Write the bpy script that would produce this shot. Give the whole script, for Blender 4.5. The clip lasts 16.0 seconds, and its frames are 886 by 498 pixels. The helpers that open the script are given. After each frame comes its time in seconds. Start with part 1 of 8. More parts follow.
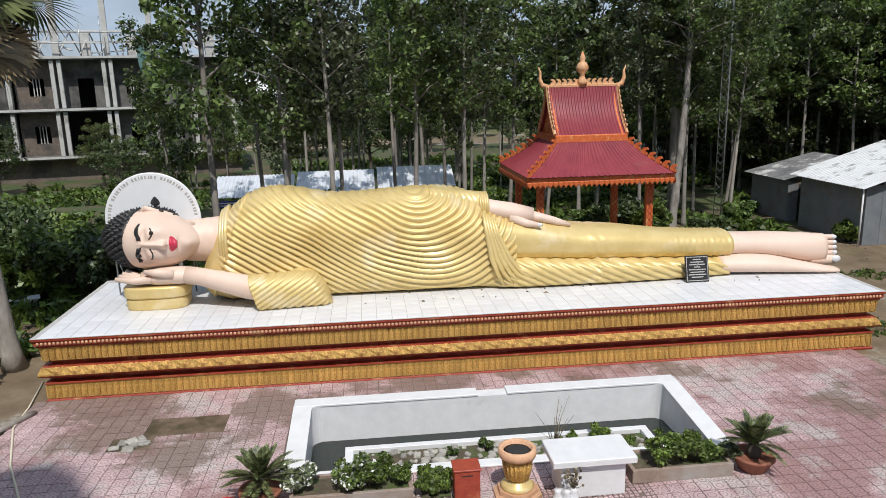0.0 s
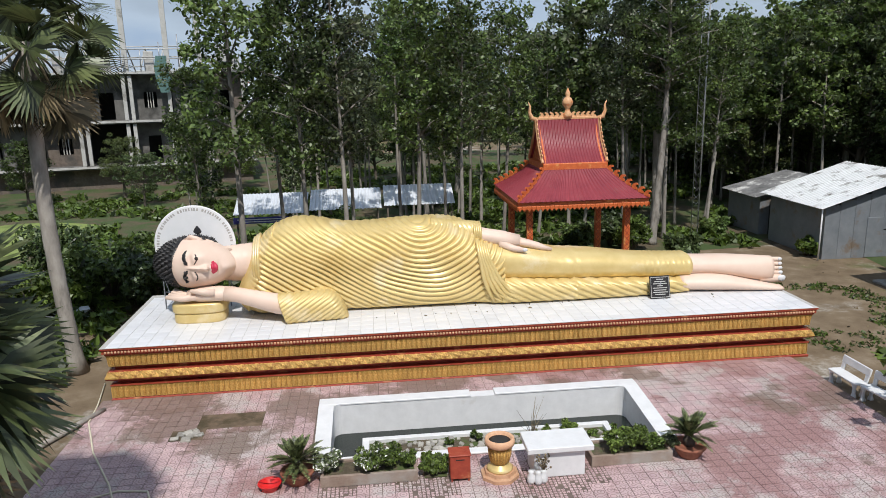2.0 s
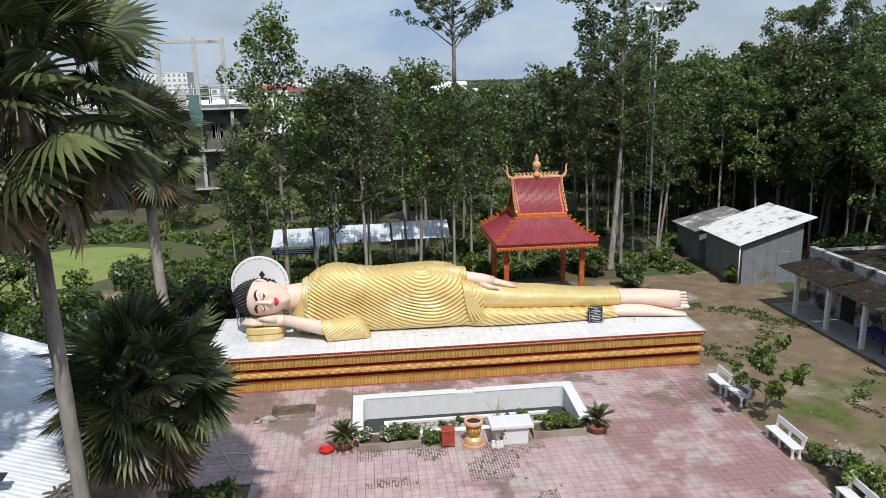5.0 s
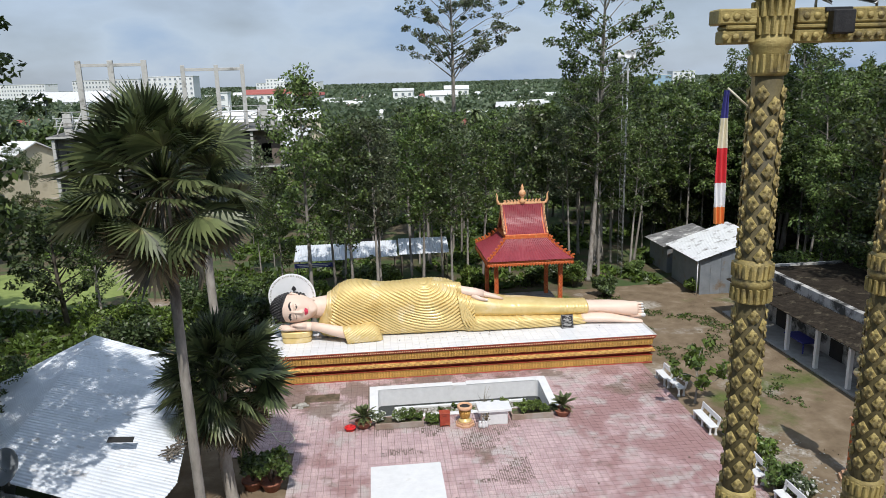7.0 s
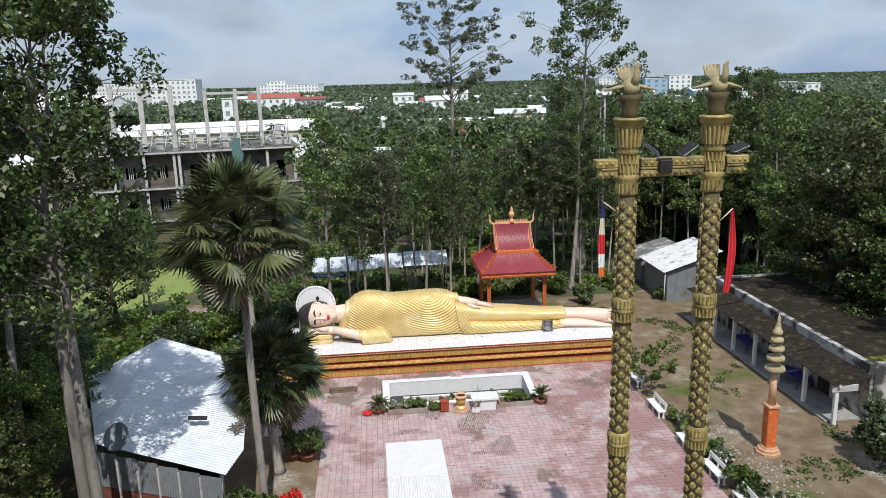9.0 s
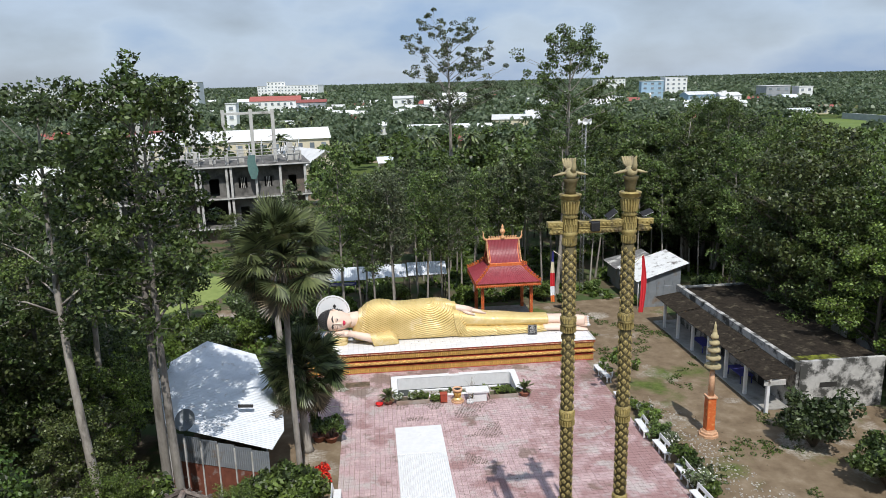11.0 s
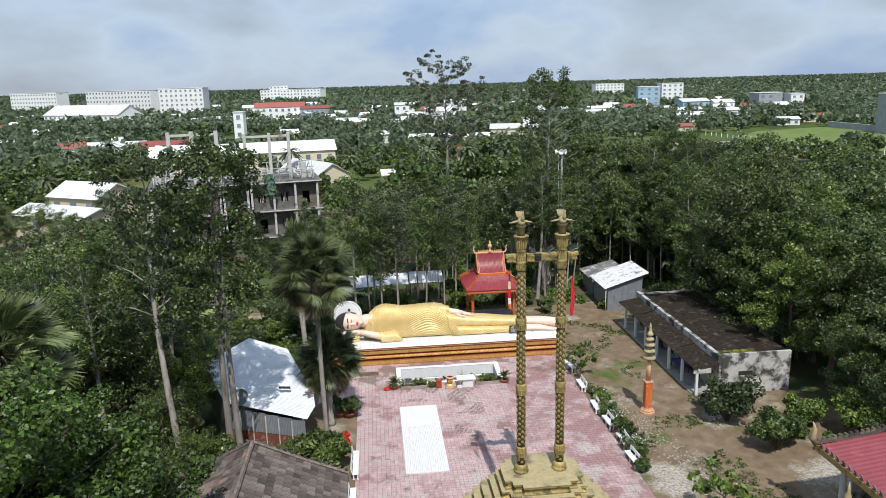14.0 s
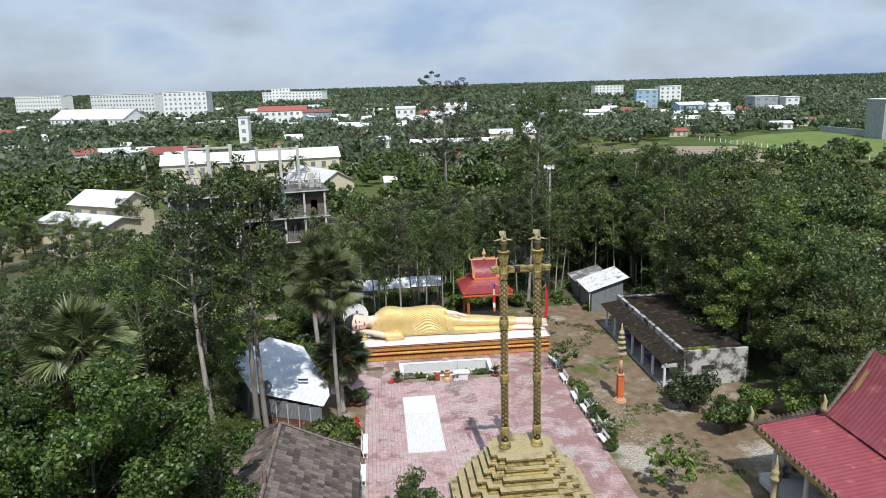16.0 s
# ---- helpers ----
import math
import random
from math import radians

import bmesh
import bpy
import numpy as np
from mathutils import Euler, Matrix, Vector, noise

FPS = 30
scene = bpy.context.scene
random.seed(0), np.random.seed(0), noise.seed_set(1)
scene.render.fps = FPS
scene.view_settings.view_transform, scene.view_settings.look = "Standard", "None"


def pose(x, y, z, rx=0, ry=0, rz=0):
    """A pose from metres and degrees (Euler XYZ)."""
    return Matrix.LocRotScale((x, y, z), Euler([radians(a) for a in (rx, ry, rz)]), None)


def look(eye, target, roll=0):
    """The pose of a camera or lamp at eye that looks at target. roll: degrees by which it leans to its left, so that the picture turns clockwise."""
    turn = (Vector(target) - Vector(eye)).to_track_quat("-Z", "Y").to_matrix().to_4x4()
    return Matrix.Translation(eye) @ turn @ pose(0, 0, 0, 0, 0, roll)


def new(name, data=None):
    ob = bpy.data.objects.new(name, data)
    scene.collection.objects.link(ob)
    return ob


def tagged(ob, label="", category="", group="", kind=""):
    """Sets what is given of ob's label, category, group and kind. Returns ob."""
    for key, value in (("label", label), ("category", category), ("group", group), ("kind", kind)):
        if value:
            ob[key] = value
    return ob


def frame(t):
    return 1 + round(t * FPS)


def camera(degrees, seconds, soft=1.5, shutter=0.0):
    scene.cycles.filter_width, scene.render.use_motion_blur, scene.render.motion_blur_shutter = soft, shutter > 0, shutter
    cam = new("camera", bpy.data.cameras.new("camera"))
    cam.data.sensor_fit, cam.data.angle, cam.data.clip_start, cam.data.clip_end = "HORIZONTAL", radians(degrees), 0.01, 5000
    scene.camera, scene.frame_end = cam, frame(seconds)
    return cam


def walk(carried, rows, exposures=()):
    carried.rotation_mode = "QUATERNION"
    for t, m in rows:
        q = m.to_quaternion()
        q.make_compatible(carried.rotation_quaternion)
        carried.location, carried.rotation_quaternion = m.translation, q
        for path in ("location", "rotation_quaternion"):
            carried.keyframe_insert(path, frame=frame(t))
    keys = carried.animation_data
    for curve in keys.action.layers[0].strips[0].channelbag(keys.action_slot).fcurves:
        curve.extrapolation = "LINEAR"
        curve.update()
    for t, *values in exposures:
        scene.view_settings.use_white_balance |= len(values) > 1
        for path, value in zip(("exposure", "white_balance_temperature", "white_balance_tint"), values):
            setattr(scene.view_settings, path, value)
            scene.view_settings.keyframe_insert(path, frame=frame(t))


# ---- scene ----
cam = camera(63.7, 16.0, 0.65)
PATH = [
    (0, (8.387, -17.929, 7.663), (8.586, -15.989, 7.217), -1.4),
    (0.5, (8.379, -18.44, 7.822), (8.575, -16.501, 7.374), -1.4),
    (1, (8.334, -19.177, 8.142), (8.529, -17.238, 7.692), -1.4),
    (1.5, (8.26, -20.137, 8.655), (8.453, -18.199, 8.203), -1.5),
    (2, (8.157, -21.231, 9.281), (8.35, -19.293, 8.827), -1.4),
    (2.5, (8.062, -22.501, 10.008), (8.255, -20.564, 9.55), -1.4),
    (3, (7.96, -23.817, 10.728), (8.155, -21.881, 10.267), -1.4),
    (3.5, (7.89, -25.258, 11.433), (8.082, -23.322, 10.971), -1.4),
    (4, (7.784, -26.776, 12.03), (7.975, -24.84, 11.57), -1.4),
    (6.5, (7.288, -35.231, 15.4), (7.473, -33.293, 14.94), -1.5),
    (7, (7.16, -37.034, 16.086), (7.342, -35.096, 15.626), -1.5),
    (7.5, (6.998, -38.8, 16.732), (7.181, -36.862, 16.274), -1.5),
    (8, (6.86, -40.633, 17.472), (7.041, -38.694, 17.014), -1.5),
    (8.5, (6.679, -42.455, 18.202), (6.861, -40.517, 17.743), -1.5),
    (9, (6.478, -44.311, 18.912), (6.661, -42.373, 18.453), -1.5),
    (11.5, (5.667, -53.718, 22.608), (5.853, -51.781, 22.146), -1.5),
    (12, (5.577, -55.663, 23.168), (5.762, -53.725, 22.711), -1.5),
    (12.5, (5.434, -57.54, 23.883), (5.619, -55.602, 23.426), -1.5),
    (13, (5.358, -59.427, 24.537), (5.543, -57.489, 24.081), -1.5),
    (13.5, (5.305, -61.285, 25.212), (5.489, -59.347, 24.755), -1.5),
    (14, (5.224, -63.137, 25.876), (5.407, -61.199, 25.418), -1.5),
    (14.5, (5.171, -65.038, 26.496), (5.352, -63.1, 26.039), -1.6),
    (15, (5.1, -66.925, 27.153), (5.28, -64.986, 26.697), -1.6),
    (15.5, (4.977, -68.824, 27.829), (5.156, -66.885, 27.372), -1.7),
    (16, (4.86, -70.66, 28.48), (5.04, -68.721, 28.023), -1.6),
]
walk(cam, [(t, look(eye, target, roll)) for t, eye, target, roll in PATH], [(0, -0.12), (4, -0.06), (9, 0.0), (16, 0.1)])

# ---- world, sun ----
world = bpy.data.worlds.new("world")
scene.world = world
world.use_nodes = True
wn, wl = world.node_tree.nodes, world.node_tree.links
SUN_TO = Vector((0.03, -0.55, 0.83)).normalized()
sky = wn.new("ShaderNodeTexSky")
sky.sky_type, sky.sun_disc = "NISHITA", False
sky.sun_elevation = math.asin(SUN_TO.z)
sky.sun_rotation = math.atan2(SUN_TO.x, SUN_TO.y)
sky.air_density, sky.dust_density, sky.ozone_density = 1.0, 0.8, 2.0
bg = wn["Background"]
bg.inputs["Strength"].default_value = 0.125
# broken thin cloud, all round the sky
wtc = wn.new("ShaderNodeTexCoord")
wmap = wn.new("ShaderNodeMapping")
wmap.inputs["Scale"].default_value = (1.0, 1.0, 2.3)
wl.new(wtc.outputs["Generated"], wmap.inputs["Vector"])
cl = wn.new("ShaderNodeTexNoise")
cl.inputs["Scale"].default_value, cl.inputs["Detail"].default_value, cl.inputs["Roughness"].default_value = 4.0, 7.0, 0.5
cl.inputs["Distortion"].default_value = 0.0
wl.new(wmap.outputs["Vector"], cl.inputs["Vector"])
clr = wn.new("ShaderNodeValToRGB")
for e, (at, c) in zip([clr.color_ramp.elements[0], clr.color_ramp.elements[1], clr.color_ramp.elements.new(0.5)], ((0.36, (2.5, 3.5, 5.3)), (0.66, (6.3, 6.7, 7.2)), (0.5, (3.9, 4.7, 5.9)))):
    e.position, e.color = at, (*c, 1)
wl.new(cl.outputs["Fac"], clr.inputs["Fac"])
mixc = wn.new("ShaderNodeMix")
mixc.data_type = "RGBA"
mixc.inputs["Factor"].default_value = 0.85
wl.new(clr.outputs["Color"], mixc.inputs["B"])
wl.new(sky.outputs["Color"], mixc.inputs["A"])
wl.new(mixc.outputs["Result"], bg.inputs["Color"])

sun = new("sun", bpy.data.lights.new("sun", "SUN"))
sun.data.energy, sun.data.angle, sun.data.color = 3.95, radians(0.6), (1.0, 0.97, 0.93)
sun.matrix_world = look(SUN_TO * 200, (0, 0, 0))


# ---- materials ----
def surface(name, a, b, scale=6.0, rough=0.6, bump=0.2, metal=0.0, stain=None, stain_at=0.62, stain_scale=0.7, fine=None,
            island=0.0, per_object=0.0, spec=0.4, stretch=(1, 1, 1), space="Object"):
    """Two tones mixed by noise, a second large-scale stain tone, grain relief, variation by piece."""
    m = bpy.data.materials.new(name)
    m.use_nodes = True
    n, l = m.node_tree.nodes, m.node_tree.links
    p = n["Principled BSDF"]
    tc = n.new("ShaderNodeTexCoord")
    mp = n.new("ShaderNodeMapping")
    mp.inputs["Scale"].default_value = stretch
    if space == "World":
        geo = n.new("ShaderNodeNewGeometry")
        l.new(geo.outputs["Position"], mp.inputs["Vector"])
    else:
        l.new(tc.outputs["Object"], mp.inputs["Vector"])
    t1 = n.new("ShaderNodeTexNoise")
    t1.inputs["Scale"].default_value, t1.inputs["Detail"].default_value, t1.inputs["Roughness"].default_value = scale, 6, 0.65
    l.new(mp.outputs["Vector"], t1.inputs["Vector"])
    r1 = n.new("ShaderNodeValToRGB")
    r1.color_ramp.elements[0].position, r1.color_ramp.elements[1].position = 0.32, 0.68
    r1.color_ramp.elements[0].color, r1.color_ramp.elements[1].color = (*a, 1), (*b, 1)
    l.new(t1.outputs["Fac"], r1.inputs["Fac"])
    col = r1.outputs["Color"]
    if stain:
        t2 = n.new("ShaderNodeTexNoise")
        t2.inputs["Scale"].default_value, t2.inputs["Detail"].default_value = stain_scale, 9
        t2.inputs["Roughness"].default_value = 0.62
        l.new(mp.outputs["Vector"], t2.inputs["Vector"])
        r2 = n.new("ShaderNodeValToRGB")
        r2.color_ramp.elements[0].position, r2.color_ramp.elements[1].position = stain_at - 0.06, stain_at + 0.06
        l.new(t2.outputs["Fac"], r2.inputs["Fac"])
        mx = n.new("ShaderNodeMix")
        mx.data_type = "RGBA"
        l.new(r2.outputs["Color"], mx.inputs["Factor"])
        l.new(col, mx.inputs["A"])
        mx.inputs["B"].default_value = (*stain, 1)
        col = mx.outputs["Result"]
    for amount, socket in ((island, "Random Per Island"), (per_object, "Random")):
        if amount:
            src = n.new("ShaderNodeNewGeometry" if socket == "Random Per Island" else "ShaderNodeObjectInfo")
            ma = n.new("ShaderNodeMapRange")
            ma.inputs["To Min"].default_value, ma.inputs["To Max"].default_value = 1 - amount, 1 + amount
            l.new(src.outputs[socket], ma.inputs["Value"])
            hs = n.new("ShaderNodeHueSaturation")
            l.new(ma.outputs["Result"], hs.inputs["Value"])
            l.new(col, hs.inputs["Color"])
            col = hs.outputs["Color"]
    l.new(col, p.inputs["Base Color"])
    p.inputs["Roughness"].default_value, p.inputs["Metallic"].default_value = rough, metal
    p.inputs["Specular IOR Level"].default_value = spec
    if bump:
        t3 = n.new("ShaderNodeTexNoise")
        t3.inputs["Scale"].default_value, t3.inputs["Detail"].default_value = fine or scale * 5, 5
        l.new(mp.outputs["Vector"], t3.inputs["Vector"])
        bp = n.new("ShaderNodeBump")
        bp.inputs["Strength"].default_value, bp.inputs["Distance"].default_value = bump, 0.03
        l.new(t3.outputs["Fac"], bp.inputs["Height"])
        l.new(bp.outputs["Normal"], p.inputs["Normal"])
    return m


def foliage(name, a, b, dry=None, through_light=0.34, island=0.8):
    m = surface(name, a, b, 0.6, 0.42, 0.0, island=island, per_object=0.3, spec=0.5, space="World", stain=dry, stain_at=0.68, stain_scale=0.9)
    n, l = m.node_tree.nodes, m.node_tree.links
    p = n["Principled BSDF"]
    tr = n.new("ShaderNodeBsdfTranslucent")
    mixs = n.new("ShaderNodeMixShader")
    mixs.inputs["Fac"].default_value = through_light
    src = p.inputs["Base Color"].links[0].from_socket
    hs = n.new("ShaderNodeHueSaturation")
    hs.inputs["Hue"].default_value, hs.inputs["Saturation"].default_value, hs.inputs["Value"].default_value = 0.485, 1.1, 1.3
    l.new(src, hs.inputs["Color"])
    l.new(hs.outputs["Color"], tr.inputs["Color"])
    l.new(p.outputs["BSDF"], mixs.inputs[1])
    l.new(tr.outputs["BSDF"], mixs.inputs[2])
    l.new(mixs.outputs["Shader"], n["Material Output"].inputs["Surface"])
    return m


GOLD = surface("gold_paint", (0.66, 0.49, 0.19), (0.76, 0.59, 0.27), 1.4, 0.36, 0.10, 0.22, stain=(0.80, 0.66, 0.40), stain_at=0.62, stain_scale=0.8, fine=26)
SKIN = surface("skin_paint", (0.74, 0.55, 0.44), (0.78, 0.61, 0.50), 1.2, 0.48, 0.06, stain=(0.72, 0.52, 0.40), stain_at=0.70, stain_scale=1.2)
BLACK_PAINT = surface("black_paint", (0.012, 0.011, 0.012), (0.03, 0.028, 0.028), 6, 0.5, 0.2)
LIP_RED = surface("lip_red", (0.55, 0.03, 0.07), (0.62, 0.05, 0.10), 5, 0.4, 0.05)
WHITE = surface("white_paint", (0.66, 0.66, 0.66), (0.75, 0.75, 0.75), 2.5, 0.5, 0.08, stain=(0.60, 0.59, 0.56), stain_at=0.68, stain_scale=1.6)
WHITE_TILE = surface("white_tile", (0.66, 0.66, 0.67), (0.74, 0.74, 0.75), 2.0, 0.32, 0.03, stain=(0.66, 0.64, 0.60), stain_at=0.66, stain_scale=0.8, per_object=0.05, island=0.05)
BRIGHT_WHITE = surface("bright_white_paint", (0.80, 0.81, 0.82), (0.86, 0.86, 0.87), 2.0, 0.5, 0.05)
GROUT = surface("grout", (0.42, 0.41, 0.39), (0.52, 0.50, 0.47), 5, 0.8, 0.2)
GOLD_ORN = surface("gilded_relief", (0.45, 0.23, 0.05), (0.84, 0.55, 0.18), 24, 0.40, 1.0, 0.3, stain=(0.36, 0.17, 0.055), stain_at=0.62, stain_scale=4.5, fine=42, per_object=0.12, island=0.12)
GOLD_BACK = surface("gilded_ground", (0.38, 0.22, 0.055), (0.56, 0.36, 0.10), 9, 0.5, 0.5, 0.25, stain=(0.25, 0.10, 0.03), stain_at=0.60, stain_scale=2.5, fine=60)
RED_PAINT = surface("red_paint", (0.26, 0.035, 0.02), (0.38, 0.07, 0.035), 5, 0.5, 0.3, stain=(0.48, 0.20, 0.09), stain_at=0.62, stain_scale=2.2)
PALE_BEAD = surface("pale_bead", (0.55, 0.30, 0.17), (0.68, 0.42, 0.26), 7, 0.5, 0.3, per_object=0.15)
ORANGE = surface("orange_paint", (0.55, 0.11, 0.03), (0.66, 0.17, 0.05), 6, 0.5, 0.4, stain=(0.70, 0.34, 0.12), stain_at=0.60, stain_scale=4.0, fine=40)
PEACH_ORN = surface("faded_orange_crest", (0.62, 0.32, 0.15), (0.74, 0.45, 0.25), 7, 0.55, 0.3, stain=(0.60, 0.20, 0.06), stain_at=0.62, stain_scale=3)
MAROON_ROOF = surface("maroon_sheet", (0.22, 0.030, 0.042), (0.30, 0.048, 0.06), 1.5, 0.38, 0.08, stain=(0.28, 0.07, 0.07), stain_at=0.66, stain_scale=1.1, per_object=0.08, spec=0.5)
CRIMSON_ROOF = surface("crimson_sheet", (0.25, 0.05, 0.06), (0.31, 0.075, 0.085), 1.2, 0.4, 0.08, stain=(0.46, 0.14, 0.13), stain_at=0.64, stain_scale=0.9, per_object=0.08, spec=0.5)
TIN = surface("tin_sheet", (0.62, 0.65, 0.69), (0.76, 0.79, 0.83), 1.3, 0.42, 0.06, 0.15, stain=(0.46, 0.43, 0.40), stain_at=0.66, stain_scale=1.2, per_object=0.06)
TIN_WHITE = surface("pale_tin_sheet", (0.66, 0.67, 0.67), (0.78, 0.79, 0.79), 1.3, 0.45, 0.06, 0.15, stain=(0.17, 0.155, 0.14), stain_at=0.60, stain_scale=1.2, per_object=0.06)
TIN_GREY = surface("grey_wall_sheet", (0.20, 0.22, 0.24), (0.27, 0.29, 0.31), 1.5, 0.5, 0.1, 0.2, stain=(0.22, 0.17, 0.13), stain_at=0.62, stain_scale=1.0, per_object=0.1)
RUST = surface("rusty_sheet", (0.14, 0.045, 0.03), (0.22, 0.08, 0.05), 2.5, 0.7, 0.2, stain=(0.30, 0.27, 0.25), stain_at=0.62, stain_scale=1.5)
CONCRETE = surface("raw_concrete", (0.27, 0.26, 0.24), (0.38, 0.37, 0.34), 1.6, 0.85, 0.3, stain=(0.16, 0.15, 0.13), stain_at=0.60, stain_scale=0.5)
CONCRETE_PALE = surface("pale_concrete", (0.46, 0.45, 0.42), (0.58, 0.57, 0.54), 1.6, 0.8, 0.3, stain=(0.28, 0.27, 0.24), stain_at=0.60, stain_scale=0.8)
BRICK_DULL = surface("dull_brickwork", (0.24, 0.17, 0.13), (0.33, 0.26, 0.21), 4, 0.9, 0.4, stain=(0.34, 0.32, 0.29), stain_at=0.55, stain_scale=0.4)
MOULDY = surface("mouldy_plaster", (0.40, 0.39, 0.37), (0.55, 0.54, 0.51), 2.0, 0.85, 0.3, stain=(0.06, 0.06, 0.055), stain_at=0.53, stain_scale=0.9)
OLD_TILE = surface("old_roof_tile", (0.06, 0.048, 0.041), (0.15, 0.125, 0.108), 3, 0.85, 0.5, stain=(0.16, 0.10, 0.08), stain_at=0.6, stain_scale=0.9, per_object=0.6, island=0.6)
# near-black: the shade inside openings and rooms, put into the colour
DARK = surface("painted_inside_shade", (0.02, 0.02, 0.02), (0.035, 0.033, 0.03), 2, 0.8, 0.1)
STONE_GOLD = surface("weathered_gilded_stone", (0.25, 0.19, 0.065), (0.42, 0.335, 0.13), 5, 0.55, 0.5, 0.2, stain=(0.12, 0.095, 0.05), stain_at=0.58, stain_scale=2.2, per_object=0.2, island=0.15, fine=45)
# darker than the gilded stone: shade between florets put into the colour
STONE_SHADED = surface("recess_shaded_render", (0.065, 0.052, 0.02), (0.12, 0.095, 0.04), 5, 0.7, 0.4, stain=(0.07, 0.06, 0.035), stain_at=0.6, stain_scale=1.6)
CREAM_STEP = surface("cream_step_top", (0.33, 0.27, 0.14), (0.46, 0.39, 0.22), 4, 0.7, 0.3, stain=(0.16, 0.13, 0.08), stain_at=0.58, stain_scale=1.0)
STEEL = surface("galvanised_steel", (0.32, 0.33, 0.34), (0.45, 0.46, 0.47), 8, 0.45, 0.1, 0.7)
TERRACOTTA = surface("terracotta", (0.24, 0.09, 0.055), (0.33, 0.13, 0.08), 6, 0.8, 0.3, stain=(0.14, 0.06, 0.04), stain_at=0.6, stain_scale=3)
SOIL = surface("planter_soil", (0.07, 0.055, 0.035), (0.14, 0.11, 0.075), 7, 0.95, 0.8, stain=(0.08, 0.11, 0.035), stain_at=0.52, stain_scale=2.0)
STONE = surface("loose_stone", (0.27, 0.25, 0.215), (0.42, 0.40, 0.36), 5, 0.85, 0.3, island=0.3)
PLASTIC_RED = surface("red_plastic", (0.62, 0.02, 0.02), (0.68, 0.03, 0.03), 3, 0.35, 0.02)
CLOTH_RED = surface("red_cloth", (0.55, 0.025, 0.035), (0.62, 0.04, 0.05), 5, 0.85, 0.2)
CLOTH_BLUE = surface("blue_cloth", (0.05, 0.05, 0.22), (0.07, 0.07, 0.28), 5, 0.85, 0.2)
CLOTH_CREAM = surface("cream_cloth", (0.66, 0.60, 0.45), (0.74, 0.70, 0.55), 5, 0.85, 0.2)
CLOTH_WHITE = surface("white_cloth", (0.72, 0.72, 0.74), (0.80, 0.80, 0.80), 5, 0.85, 0.2)
CLOTH_ORANGE = surface("orange_cloth", (0.70, 0.20, 0.05), (0.76, 0.26, 0.07), 5, 0.85, 0.2)
BARK = surface("pale_bark", (0.20, 0.18, 0.155), (0.36, 0.33, 0.29), 3.0, 0.9, 0.5, stain=(0.09, 0.08, 0.065), stain_at=0.57, stain_scale=1.0, stretch=(1, 1, 0.35), per_object=0.25)
BARK_DARK = surface("dark_bark", (0.07, 0.058, 0.045), (0.14, 0.12, 0.095), 3.0, 0.9, 0.5, stain=(0.22, 0.20, 0.17), stain_at=0.62, stain_scale=1.0, stretch=(1, 1, 0.35), per_object=0.25)
LEAF = foliage("forest_leaf", (0.050, 0.088, 0.024), (0.140, 0.190, 0.056))
LEAF_DARK = foliage("dark_leaf", (0.042, 0.070, 0.026), (0.105, 0.14, 0.052))
# paler, greyer green: distance haze put into the leaf colour
HAZED_LEAF = foliage("hazed_woodland_leaf", (0.10, 0.14, 0.085), (0.155, 0.20, 0.105), island=0.25)
LEAF_OLIVE = foliage("olive_leaf", (0.055, 0.080, 0.026), (0.125, 0.150, 0.048), dry=(0.12, 0.10, 0.045))
LEAF_LUSH = foliage("lush_leaf", (0.038, 0.082, 0.016), (0.105, 0.165, 0.036))
LEAF_BRIGHT = foliage("bright_leaf", (0.075, 0.125, 0.025), (0.17, 0.23, 0.055))
LEAF_DULL = foliage("dull_leaf", (0.085, 0.115, 0.055), (0.14, 0.165, 0.08), dry=(0.11, 0.10, 0.05))
PALM_LEAF = foliage("palm_leaf", (0.045, 0.07, 0.026), (0.17, 0.195, 0.08), dry=(0.23, 0.21, 0.09), through_light=0.14)
PALM_DRY = foliage("dry_palm_leaf", (0.12, 0.09, 0.05), (0.20, 0.16, 0.09), through_light=0.1)
FLOWER_RED = foliage("red_flower", (0.55, 0.03, 0.02), (0.70, 0.06, 0.03))
FLOWER_WHITE = foliage("white_flower", (0.7, 0.7, 0.66), (0.8, 0.8, 0.76))
GRASS = foliage("grass_blade", (0.06, 0.10, 0.02), (0.11, 0.16, 0.035), dry=(0.16, 0.15, 0.06))


